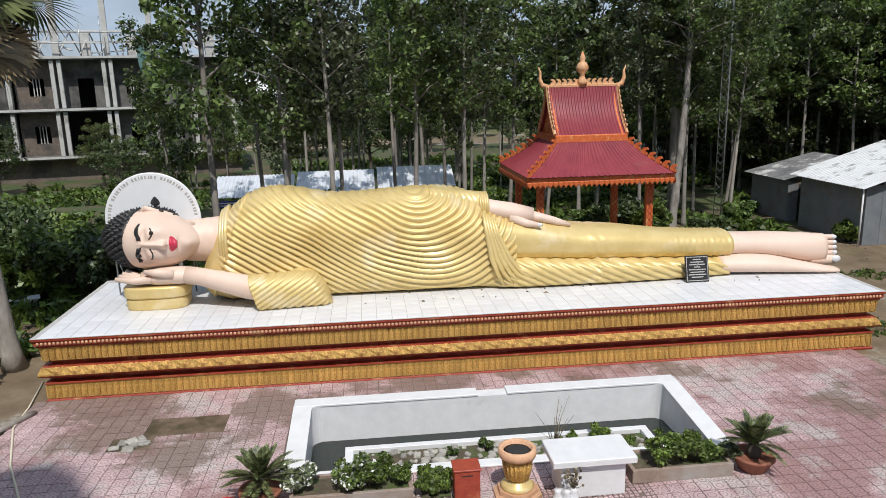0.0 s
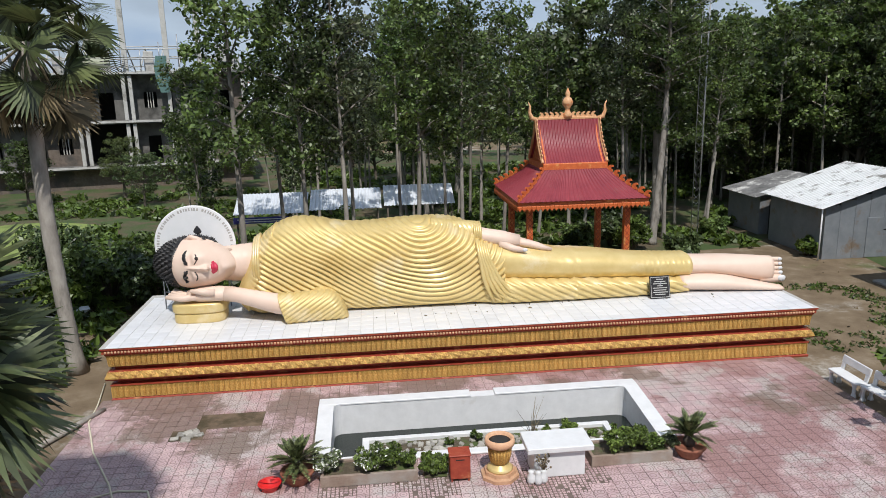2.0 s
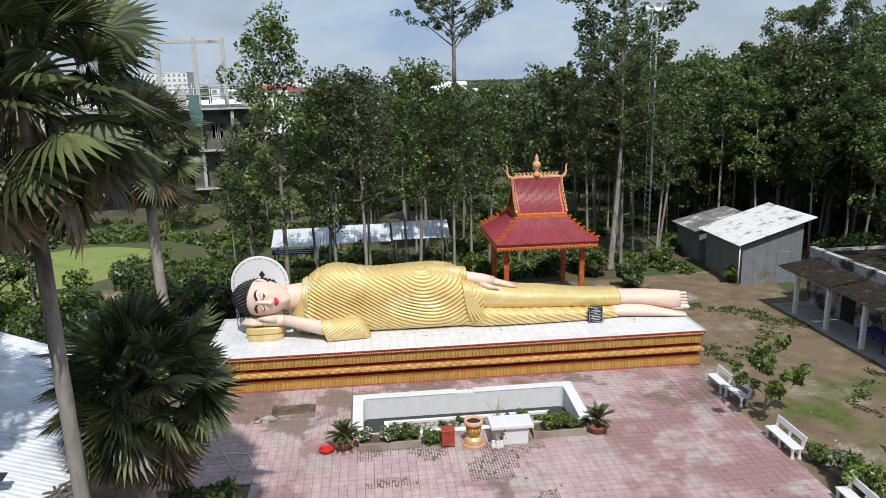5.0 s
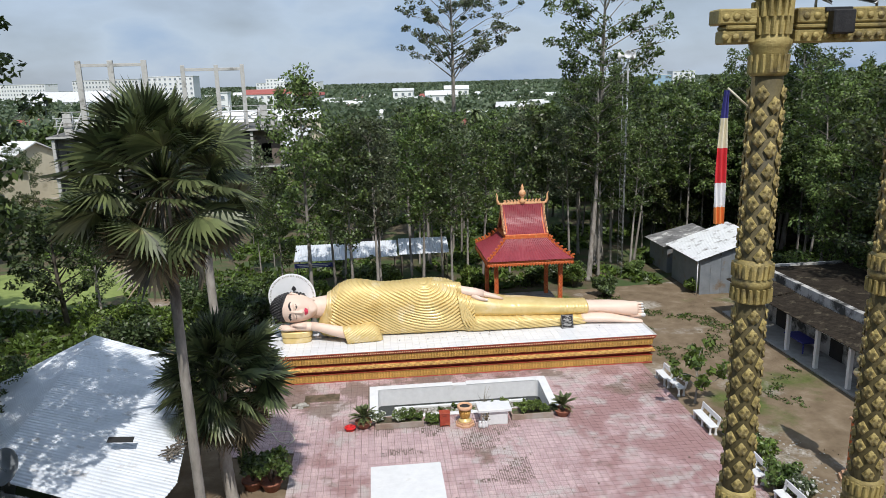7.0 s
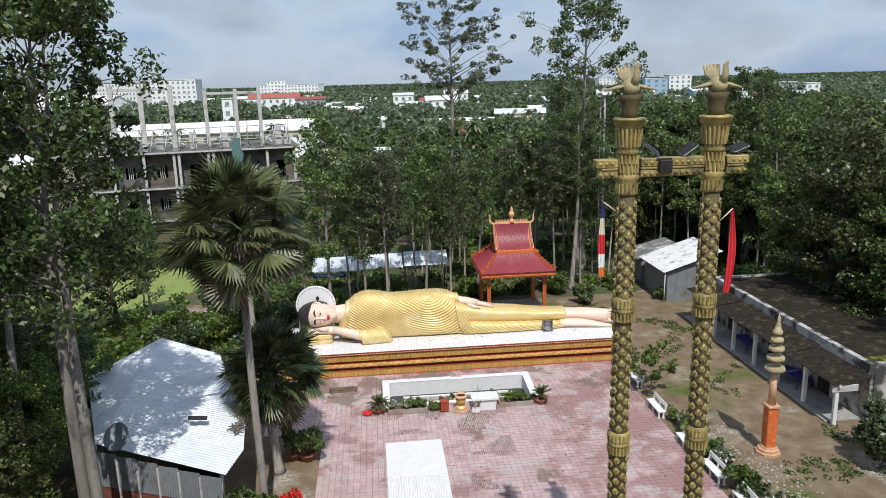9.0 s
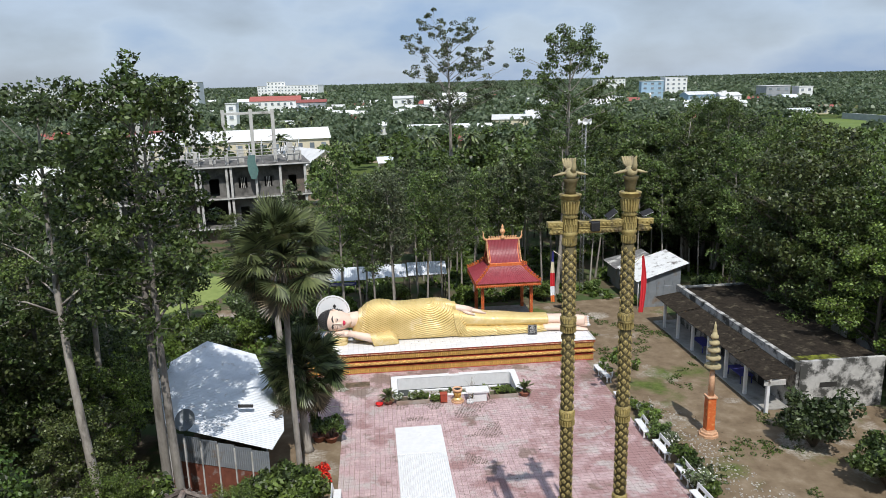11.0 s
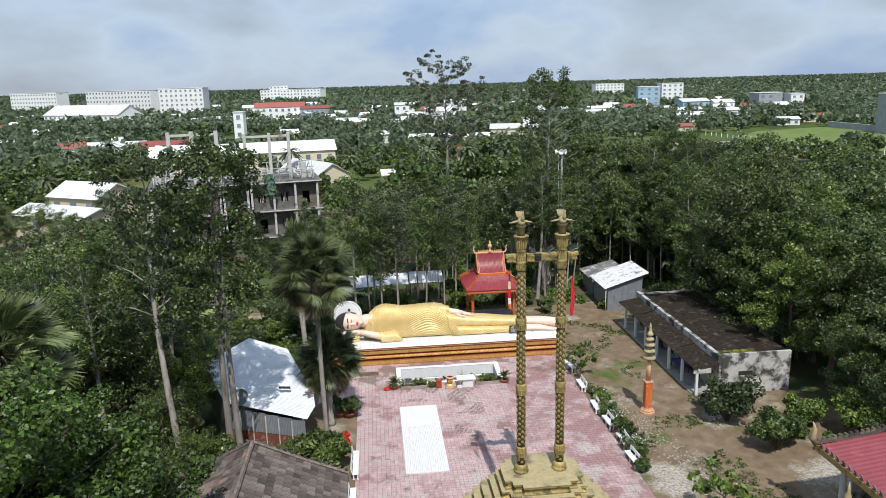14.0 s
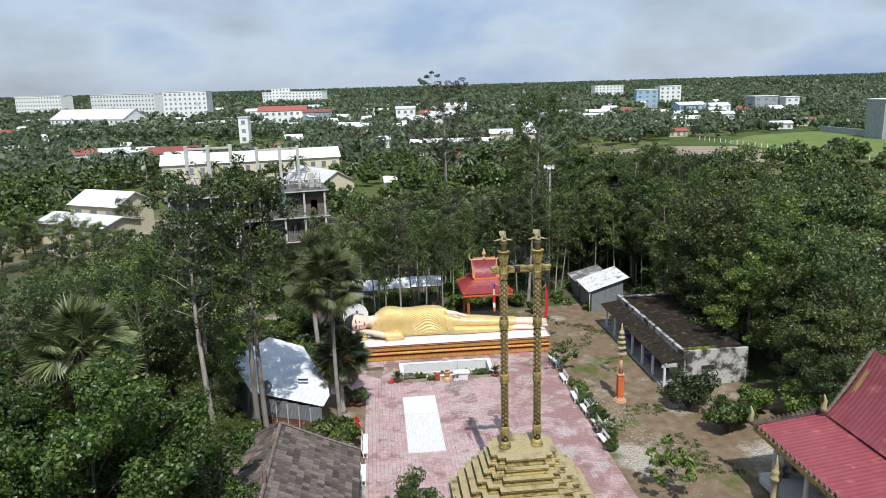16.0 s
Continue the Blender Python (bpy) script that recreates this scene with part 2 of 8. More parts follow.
def ground_material():
    m = bpy.data.materials.new("earth_and_grass")
    m.use_nodes = True
    n, l = m.node_tree.nodes, m.node_tree.links
    p = n["Principled BSDF"]
    p.inputs["Roughness"].default_value, p.inputs["Specular IOR Level"].default_value = 0.95, 0.15
    pos = n.new("ShaderNodeNewGeometry").outputs["Position"]

    def noise_tex(scale, detail=8, rough=0.6):
        t = n.new("ShaderNodeTexNoise")
        t.inputs["Scale"].default_value, t.inputs["Detail"].default_value, t.inputs["Roughness"].default_value = scale, detail, rough
        l.new(pos, t.inputs["Vector"])
        return t.outputs["Fac"]

    def ramp(fac, *stops):
        r = n.new("ShaderNodeValToRGB")
        while len(r.color_ramp.elements) < len(stops):
            r.color_ramp.elements.new(0.5)
        for e, (at, c) in zip(r.color_ramp.elements, stops):
            e.position, e.color = at, (*c, 1)
        l.new(fac, r.inputs["Fac"])
        return r.outputs["Color"]

    def blend(fac, a, b):
        x = n.new("ShaderNodeMix")
        x.data_type = "RGBA"
        l.new(fac, x.inputs["Factor"])
        l.new(a, x.inputs["A"])
        l.new(b, x.inputs["B"])
        return x.outputs["Result"]

    earth = ramp(noise_tex(0.9, 10), (0.3, (0.135, 0.098, 0.062)), (0.55, (0.20, 0.15, 0.098)), (0.75, (0.28, 0.225, 0.16)))
    rubble = ramp(noise_tex(5.0, 10, 0.75), (0.40, (0.20, 0.16, 0.11)), (0.58, (0.48, 0.45, 0.40)))
    yard = blend(ramp(noise_tex(0.16, 6), (0.55, (0, 0, 0)), (0.63, (1, 1, 1))), earth, rubble)
    grass = ramp(noise_tex(1.7, 10, 0.7), (0.3, (0.055, 0.075, 0.02)), (0.55, (0.095, 0.125, 0.032)), (0.75, (0.16, 0.16, 0.06)))
    near = blend(ramp(noise_tex(0.11, 9, 0.65), (0.57, (0, 0, 0)), (0.66, (1, 1, 1))), yard, grass)
    # farther off: fields in greens, some cut
    vor = n.new("ShaderNodeTexVoronoi")
    vor.inputs["Scale"].default_value = 0.012
    l.new(pos, vor.inputs["Vector"])
    sepc = n.new("ShaderNodeSeparateColor")
    l.new(vor.outputs["Color"], sepc.inputs["Color"])
    field = ramp(sepc.outputs["Red"], (0.0, (0.045, 0.075, 0.022)), (0.35, (0.075, 0.11, 0.032)), (0.6, (0.10, 0.145, 0.04)), (0.85, (0.15, 0.14, 0.07)))
    field2 = blend(ramp(noise_tex(0.05, 8), (0.45, (0, 0, 0)), (0.6, (1, 1, 1))), field, grass)
    ln = n.new("ShaderNodeVectorMath")
    ln.operation = "LENGTH"
    l.new(pos, ln.inputs[0])
    far = n.new("ShaderNodeMapRange")
    far.inputs["From Min"].default_value, far.inputs["From Max"].default_value = 85, 125
    l.new(ln.outputs["Value"], far.inputs["Value"])
    l.new(blend(far.outputs["Result"], near, field2), p.inputs["Base Color"])
    bp = n.new("ShaderNodeBump")
    bp.inputs["Strength"].default_value, bp.inputs["Distance"].default_value = 0.5, 0.08
    l.new(noise_tex(4, 10, 0.7), bp.inputs["Height"])
    l.new(bp.outputs["Normal"], p.inputs["Normal"])
    return m


def paving_material():
    """Pink terrazzo tile with scroll relief, worn grey and stained red in patches."""
    m = surface("pink_paving_tile", (0.47, 0.33, 0.335), (0.59, 0.44, 0.435), 1.1, 0.62, 0.0, per_object=0.10, island=0.10, space="World")
    n, l = m.node_tree.nodes, m.node_tree.links
    p = n["Principled BSDF"]
    col = p.inputs["Base Color"].links[0].from_socket
    pos = n.new("ShaderNodeNewGeometry").outputs["Position"]
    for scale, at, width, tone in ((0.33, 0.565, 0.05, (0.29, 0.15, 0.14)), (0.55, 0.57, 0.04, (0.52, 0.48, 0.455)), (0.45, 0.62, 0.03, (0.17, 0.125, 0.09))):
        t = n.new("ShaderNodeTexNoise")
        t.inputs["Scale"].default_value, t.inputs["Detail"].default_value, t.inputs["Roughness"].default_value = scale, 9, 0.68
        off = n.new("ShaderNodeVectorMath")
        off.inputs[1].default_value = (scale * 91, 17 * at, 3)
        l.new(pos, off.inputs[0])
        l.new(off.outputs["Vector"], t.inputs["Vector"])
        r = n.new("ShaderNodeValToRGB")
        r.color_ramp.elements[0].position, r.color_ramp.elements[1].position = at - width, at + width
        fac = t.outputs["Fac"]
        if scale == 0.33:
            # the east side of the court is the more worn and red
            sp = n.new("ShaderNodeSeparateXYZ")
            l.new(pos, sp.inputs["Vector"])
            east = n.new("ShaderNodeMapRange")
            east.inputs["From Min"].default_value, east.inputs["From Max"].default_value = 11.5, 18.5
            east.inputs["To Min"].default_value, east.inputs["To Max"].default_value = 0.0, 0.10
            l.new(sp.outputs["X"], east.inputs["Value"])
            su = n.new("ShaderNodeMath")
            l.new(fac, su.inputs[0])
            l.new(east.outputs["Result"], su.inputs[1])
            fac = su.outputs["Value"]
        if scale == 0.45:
            # the dark brown blotches spread wider towards the plinth
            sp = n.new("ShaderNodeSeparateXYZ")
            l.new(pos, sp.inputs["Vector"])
            browner = n.new("ShaderNodeMapRange")
            browner.inputs["From Min"].default_value, browner.inputs["From Max"].default_value = -7.5, -0.3
            browner.inputs["To Min"].default_value, browner.inputs["To Max"].default_value = 0.0, 0.13
            l.new(sp.outputs["Y"], browner.inputs["Value"])
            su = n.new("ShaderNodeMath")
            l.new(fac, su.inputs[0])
            l.new(browner.outputs["Result"], su.inputs[1])
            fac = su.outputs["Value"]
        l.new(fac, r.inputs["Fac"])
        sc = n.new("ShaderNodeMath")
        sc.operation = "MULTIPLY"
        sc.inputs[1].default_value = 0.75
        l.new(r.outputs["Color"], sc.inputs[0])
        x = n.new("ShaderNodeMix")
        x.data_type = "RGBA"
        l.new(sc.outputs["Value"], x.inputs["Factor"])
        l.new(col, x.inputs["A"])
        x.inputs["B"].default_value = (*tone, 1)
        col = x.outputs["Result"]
    # scroll relief: rings about each half tile, as grooves holding dirt
    vor = n.new("ShaderNodeTexVoronoi")
    vor.inputs["Scale"].default_value, vor.inputs["Randomness"].default_value = 4.0, 0.35
    l.new(pos, vor.inputs["Vector"])
    sn = n.new("ShaderNodeMath")
    sn.operation = "SINE"
    mu = n.new("ShaderNodeMath")
    mu.operation = "MULTIPLY"
    mu.inputs[1].default_value = 24.0
    l.new(vor.outputs["Distance"], mu.inputs[0])
    l.new(mu.outputs["Value"], sn.inputs[0])
    gr = n.new("ShaderNodeMapRange")
    gr.inputs["From Min"].default_value, gr.inputs["From Max"].default_value = 0.3, 0.95
    gr.inputs["To Min"].default_value, gr.inputs["To Max"].default_value = 0.0, 0.62
    l.new(sn.outputs["Value"], gr.inputs["Value"])
    x = n.new("ShaderNodeMix")
    x.data_type = "RGBA"
    l.new(gr.outputs["Result"], x.inputs["Factor"])
    l.new(col, x.inputs["A"])
    x.inputs["B"].default_value = (0.16, 0.09, 0.085, 1)
    l.new(x.outputs["Result"], p.inputs["Base Color"])
    bp = n.new("ShaderNodeBump")
    bp.inputs["Strength"].default_value, bp.inputs["Distance"].default_value = 0.5, 0.01
    bp.invert = True
    l.new(gr.outputs["Result"], bp.inputs["Height"])
    l.new(bp.outputs["Normal"], p.inputs["Normal"])
    return m


def water_material(name, tone):
    m = surface(name, tone, tuple(c * 1.4 for c in tone), 0.8, 0.06, 0.02, spec=0.5)
    return m


GROUND = ground_material()
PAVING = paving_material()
MORTAR = surface("dirty_mortar", (0.12, 0.09, 0.075), (0.20, 0.15, 0.125), 3, 0.9, 0.3, space="World")
WATER = water_material("dark_water", (0.012, 0.017, 0.014))
POND = water_material("pond_water", (0.05, 0.07, 0.06))


# ---- mesh helpers ----
class Geo:
    """Collects vertices and faces for one mesh."""

    def __init__(self):
        self.v, self.f, self.m, self.s = [], [], [], []

    def add(self, verts, faces, m=0, smooth=False, at=None):
        k = len(self.v)
        self.v += [tuple(at @ Vector(q)) for q in verts] if at else [tuple(q) for q in verts]
        self.f += [tuple(i + k for i in f) for f in faces]
        self.m += [m] * len(faces)
        self.s += [smooth] * len(faces)
        return self

    def box(self, x0, x1, y0, y1, z0, z1, b=0.0, m=0, at=None):
        """A box with its edges chamfered by b."""
        if b <= 0:
            q = [(x, y, z) for x in (x0, x1) for y in (y0, y1) for z in (z0, z1)]
            return self.add(q, [(0, 1, 3, 2), (4, 6, 7, 5), (0, 4, 5, 1), (2, 3, 7, 6), (0, 2, 6, 4), (1, 5, 7, 3)], m, at=at)
        b = min(b, (x1 - x0) * 0.45, (y1 - y0) * 0.45, (z1 - z0) * 0.45)
        bm = bmesh.new()
        bmesh.ops.create_cube(bm, size=1)
        for w in bm.verts:
            w.co = Vector((x0 if w.co.x < 0 else x1, y0 if w.co.y < 0 else y1, z0 if w.co.z < 0 else z1))
        bmesh.ops.bevel(bm, geom=bm.edges[:], offset=b, segments=1, affect="EDGES")
        bm.verts.index_update()
        self.add([w.co for w in bm.verts], [[w.index for w in f.verts] for f in bm.faces], m, at=at)
        bm.free()
        return self

    def loft(self, rings, m=0, smooth=True, cap=True, closed=True, at=None):
        n = len(rings[0])
        verts = [q for r in rings for q in r]
        faces = []
        for i in range(len(rings) - 1):
            for j in range(n if closed else n - 1):
                k = (j + 1) % n
                faces.append((i * n + j, i * n + k, (i + 1) * n + k, (i + 1) * n + j))
        if cap and closed:
            faces.append(tuple(range(n))[::-1])
            faces.append(tuple((len(rings) - 1) * n + j for j in range(n)))
        return self.add(verts, faces, m, smooth, at)

    def lathe(self, profile, n=16, m=0, smooth=True, at=None, turn=0.0, cap=True):
        return self.loft([[(r * math.cos(turn + math.tau * j / n), r * math.sin(turn + math.tau * j / n), z) for j in range(n)] for r, z in profile], m, smooth, cap, True, at)

    def tube(self, pts, radii, n=8, m=0, smooth=True, squash=1.0, at=None):
        pts = [Vector(q) for q in pts]
        if not isinstance(radii, (list, tuple)):
            radii = [radii] * len(pts)
        rings, side = [], None
        for i, q in enumerate(pts):
            d = (pts[min(i + 1, len(pts) - 1)] - pts[max(i - 1, 0)]).normalized()
            if side is None:
                side = d.cross(Vector((0, 0, 1)) if abs(d.z) < 0.9 else Vector((1, 0, 0))).normalized()
            side = (side - d * side.dot(d)).normalized()
            up = side.cross(d)
            rings.append([q + (side * math.cos(math.tau * j / n) + up * squash * math.sin(math.tau * j / n)) * radii[i] for j in range(n)])
        return self.loft(rings, m, smooth, True, True, at)

    def sphere(self, c, r, nu=16, nv=10, m=0, at=None):
        rx, ry, rz = r if isinstance(r, (list, tuple)) else (r, r, r)
        rings = []
        for i in range(nv + 1):
            a = -math.pi / 2 + math.pi * (0.02 + 0.96 * i / nv)
            rings.append([(c[0] + rx * math.cos(a) * math.cos(math.tau * j / nu), c[1] + ry * math.cos(a) * math.sin(math.tau * j / nu), c[2] + rz * math.sin(a)) for j in range(nu)])
        return self.loft(rings, m, True, True, True, at)

    def mesh(self, name, mats):
        me = bpy.data.meshes.new(name)
        me.from_pydata(self.v, [], self.f)
        for mt in mats if isinstance(mats, (list, tuple)) else [mats]:
            me.materials.append(mt)
        me.polygons.foreach_set("material_index", self.m)
        me.polygons.foreach_set("use_smooth", self.s)
        me.update()
        return me


def thing(name, loc, label, category, group="", rz=0.0, kind=""):
    e = new(name)
    e.matrix_basis = pose(*loc, 0, 0, rz)
    return tagged(e, label, category, group, kind)


def part(name, geo, material, parent, label=""):
    me = geo.mesh(name, material) if isinstance(geo, Geo) else geo
    ob = new(name, me)
    ob.parent = parent
    return tagged(ob, label) if label else ob


def solid(name, geo, material, label="", category="", kind="", group=""):
    return tagged(new(name, geo.mesh(name, material)), label, category, group, kind)


def G():
    return Geo()


# ---- ground ----
def sheet_with_hole(x0, x1, y0, y1, hx0, hx1, hy0, hy1, z0, z1):
    """A slab with a rectangular opening; z0 is None for an open sheet."""
    g = G()
    xs, ys = (x0, hx0, hx1, x1), (y0, hy0, hy1, y1)
    for i in range(3):
        for j in range(3):
            if (i, j) != (1, 1):
                if z0 is None:
                    g.add([(xs[i], ys[j], z1), (xs[i + 1], ys[j], z1), (xs[i + 1], ys[j + 1], z1), (xs[i], ys[j + 1], z1)], [(0, 1, 2, 3)])
                else:
                    g.box(xs[i], xs[i + 1], ys[j], ys[j + 1], z0, z1)
    return g


POOL = (6.42, 15.78, -4.86, -1.66)
solid("ground", sheet_with_hole(-4500, 4500, -4500, 4800, *POOL, None, 0.0), GROUND, "bare brown earth yard with rubble and grass patches", "ground", "structure")
COURT = (3.1, 21.9, -30.0, -0.02)
TOP = 0.05
pav = solid("pavement", sheet_with_hole(*COURT[:3], COURT[3], *POOL, 0.002, TOP - 0.012), MORTAR, "courtyard paved with pink patterned terrazzo tiles", "paving", "structure")
solid("pavement_side", G().box(-0.3, 3.098, -7.6, -0.02, 0.002, TOP - 0.012), MORTAR, "side strip of the courtyard beside the plinth", "paving", "structure")

TILE = 0.30
HOLES = ((3.0, 4.75, -2.3, -1.4), (2.4, 3.3, -3.1, -2.3))


def paved(x, y):
    if POOL[0] - 0.1 < x < POOL[1] + 0.1 and POOL[2] - 0.1 < y < POOL[3] + 0.1:
        return False
    if any(a < x < b and c < y < d for a, b, c, d in HOLES):
        return False
    if x < COURT[0]:
        return x > -0.2 and y > -7.5
    return True


def cracked(x, y):
    """Two worn stretches where the tiles are broken into small pieces."""
    return noise.noise((x * 0.45, y * 0.45, 3.0)) > 0.02 and ((6.5 < x < 13.5 and -8.3 < y < -5.8) or (10.5 < x < 13.2 and -14.5 < y < -8.8))


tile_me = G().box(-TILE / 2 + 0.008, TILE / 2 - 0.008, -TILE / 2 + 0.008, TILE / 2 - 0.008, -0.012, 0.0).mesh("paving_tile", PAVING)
rest, singles = G(), []
rnd = random.Random(4)
for i in range(int(25 / TILE)):
    for j in range(int(30 / TILE)):
        x, y = -0.3 + TILE * (i + 0.5), -0.03 - TILE * (j + 0.5)
        if x > COURT[1] - 0.1 or not paved(x, y):
            continue
        dz = TOP + rnd.uniform(-0.004, 0.004)
        if cracked(x, y):
            k = 3
            s = TILE / k
            for a in range(k):
                for b in range(k):
                    if rnd.random() < 0.12:
                        continue
                    cx, cy, r = x - TILE / 2 + s * (a + 0.5), y - TILE / 2 + s * (b + 0.5), rnd.uniform(-0.3, 0.3)
                    h = s * 0.40
                    q = [(cx + h * math.cos(r + u) * 1.25, cy + h * math.sin(r + u) * 1.25) for u in (0.78, 2.36, 3.93, 5.5)]
                    rest.add([(*w, dz - 0.012) for w in q] + [(*w, dz) for w in q], [(4, 5, 6, 7), (0, 1, 5, 4), (1, 2, 6, 5), (2, 3, 7, 6), (3, 0, 4, 7)])
        elif 9.3 < x < 18.3 and -8.1 < y < -5.2:
            singles.append((x, y, dz))
        else:
            h = TILE / 2 - 0.008
            q = [(x - h, y - h), (x + h, y - h), (x + h, y + h), (x - h, y + h)]
            rest.add([(*w, dz - 0.012) for w in q] + [(*w, dz) for w in q], [(4, 5, 6, 7), (0, 1, 5, 4), (1, 2, 6, 5), (2, 3, 7, 6), (3, 0, 4, 7)])
TILE_SPOTS = singles
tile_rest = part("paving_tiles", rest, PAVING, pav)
tagged(tile_rest, kind="stuff")

WET_EARTH = surface("wet_earth", (0.12, 0.085, 0.055), (0.20, 0.145, 0.10), 3, 0.7, 0.5, stain=(0.07, 0.055, 0.03), stain_at=0.55, stain_scale=0.9)
# bare patch with broken tile pieces
solid("bare_patch", G().box(2.32, 3.32, -3.22, -2.2, 0.036, 0.042).box(2.95, 4.85, -2.42, -1.3, 0.036, 0.0425), WET_EARTH, "bare damp soil patch where tiles are missing", "soil", "structure")
puddle = G()
for k in range(14):
    a, r = rnd.uniform(0, 6.28), rnd.uniform(0.04, 0.13)
    puddle.box(-r, r, -r * 0.8, r * 0.8, 0, 0.05, 0.01, at=pose(rnd.uniform(2.5, 3.2), rnd.uniform(-3.1, -2.4), 0.04, rnd.uniform(-8, 8), 0, math.degrees(a)))
solid("broken_tile_pieces", puddle, STONE, "loose broken tile pieces lying in a bare patch", "rubble", "stuff")

# ---- plinth ----
PX, PY, PZ = 22.5, 5.25, 1.78


def outline(o):
    return [(-o, -o), (PX + o, -o), (PX + o, PY + o), (-o, PY + o)]


def moulded(profile, mats_at):
    """Stacked mouldings round the plinth's rectangle: profile of (out, z), a material per band."""
    g = G()
    for (o0, z0), (o1, z1), mi in zip(profile, profile[1:], mats_at):
        a, b = outline(o0), outline(o1)
        for k in range(4):
            n = (k + 1) % 4
            g.add([(*a[k], z0), (*a[n], z0), (*b[n], z1), (*b[k], z1)], [(0, 1, 2, 3)], mi)
    o, z = profile[-1]
    g.add([(*q, z) for q in outline(o)], [(0, 1, 2, 3)], mats_at[-1])
    return g


plinth = thing("plinth", (0, 0, 0), "long rectangular plinth with red and gilded mouldings and white tiled top", "plinth")
prof = [(0.03, 0.0), (0.05, 0.06), (0.02, 0.08), (0.0, 0.10), (0.0, 0.49), (0.03, 0.50), (0.03, 0.53), (-0.14, 0.56), (-0.14, 0.64), (-0.02, 0.66), (0.10, 0.72), (0.13, 0.76),
        (0.13, 0.80), (0.05, 0.95), (-0.06, 0.97), (-0.14, 1.0), (-0.14, 1.09), (0.0, 1.12), (0.0, 1.15), (0.04, 1.47), (0.07, 1.50), (0.07, 1.545), (0.12, 1.56), (0.12, 1.68), (0.16, 1.70), (0.16, 1.755)]
bands = [0, 0, 0, 1, 1, 0, 0, 0, 0, 0, 0, 1, 1, 0, 0, 0, 0, 1, 1, 1, 0, 0, 0, 0, 0]
part("moulding", moulded(prof, bands), [RED_PAINT, GOLD_BACK], plinth, "red painted mouldings with gilded bands")
part("slab", G().box(-0.17, PX + 0.17, -0.17, PY + 0.17, 1.752, PZ - 0.01, 0.008), GROUT, plinth, "pale top slab")

petal = G()
for w, h, d in ((0.066, 0.36, 0.022), (0.04, 0.27, 0.04)):
    n = 7
    arch = [(-w, 0.0), (-w, h * 0.55), (-w * 0.6, h * 0.82), (0, h), (w * 0.6, h * 0.82), (w, h * 0.55), (w, 0.0)]
    petal.add([(x, 0, z + 0.02) for x, z in arch] + [(x * 0.72, -d, z * 0.94 + 0.025) for x, z in arch],
              [tuple(range(n, 2 * n))] + [(i, (i + 1) % n, n + (i + 1) % n, n + i) for i in range(n)])
petal.box(0.062, 0.078, -0.03, 0.0, 0.02, 0.34)
petal_me = petal.mesh("petal_relief", GOLD_ORN)
leaf = G()
nl = 8
for s in range(nl):
    u0, u1 = s / nl, (s + 1) / nl
    for a, b, da, db in ((0.0, 0.5, 0.03, 0.055), (0.5, 1.0, 0.055, 0.02)):
        def lp(u, v, d):
            bend = 0.20 * math.sin(v * 1.7)
            return (u * 0.40 + bend, 0.075 - 0.09 * v - d * math.sin(math.pi * min(max(u, 0.04), 0.96)) - (0.012 if s % 2 else 0), 0.20 - v * 0.20)
        leaf.add([lp(u0, a, da), lp(u1, a, da), lp(u1, b, db), lp(u0, b, db)], [(0, 1, 2, 3)])
leaf_me = leaf.mesh("acanthus_leaf", GOLD_ORN)
bead_me = G().sphere((0, 0, 0), (0.038, 0.03, 0.045), 8, 5).mesh("bead", PALE_BEAD)


def put(name, me, parent, m):
    ob = new(name, me)
    ob.parent = parent
    ob.matrix_basis = m
    return ob


n = int(PX / 0.158)
for k in range(n):
    x = 0.02 + (k + 0.5) * (PX - 0.04) / n
    put("petal_relief", petal_me, plinth, pose(x, -0.002, 0.10))
    put("petal_relief", petal_me, plinth, pose(x, -0.022, 1.13, 3))
for k in range(50):
    put("acanthus_leaf", leaf_me, plinth, pose(-0.02 + k * 0.4504, -0.115, 0.77))
for k in range(230):
    put("bead", bead_me, plinth, pose(-0.06 + (k + 0.5) * (PX + 0.12) / 230, -0.13, 1.62))
ends = G()
for side in (0, 1):
    for k in range(33):
        y = (k + 0.5) * PY / 33
        for z in (0.10, 1.13):
            mt = pose(0 if side == 0 else PX, y, z, 0, 0, -90 if side == 0 else 90)
            ends.add(petal.v, petal.f, at=mt)
    for k in range(11):
        mt = pose(-0.115 if side == 0 else PX + 0.115, (5.2 - k * 0.47) if side == 0 else k * 0.47, 0.77, 0, 0, -90 if side == 0 else 90)
        ends.add(leaf.v, leaf.f, at=mt)
tagged(part("end_reliefs", ends, GOLD_ORN, plinth), kind="stuff")
# white tiles on the plinth top
tw = PX / 56
ptile = G().box(-tw / 2 + 0.006, tw / 2 - 0.006, -tw / 2 + 0.006, tw / 2 - 0.006, 0, 0.014, 0.003).mesh("white_tile", WHITE_TILE)
more = G()
for i in range(-0, 56):
    for j in range(13):
        x, y = (i + 0.5) * tw, -0.16 + (j + 0.5) * tw
        if j < 5:
            put("white_tile", ptile, plinth, pose(x, y, PZ - 0.014, rnd.uniform(-0.3, 0.3), rnd.uniform(-0.3, 0.3)))
        else:
            more.box(x - tw / 2 + 0.006, x + tw / 2 - 0.006, y - tw / 2 + 0.006, y + tw / 2 - 0.006, PZ - 0.014, PZ)
tagged(part("white_tiles", more, WHITE_TILE, plinth), kind="stuff")


# ---- reclining statue: one mesh ----
def lerp_rows(rows, x):
    xs = [r[0] for r in rows]
    return [float(np.interp(x, xs, [r[k] for r in rows])) for k in range(1, len(rows[0]))]


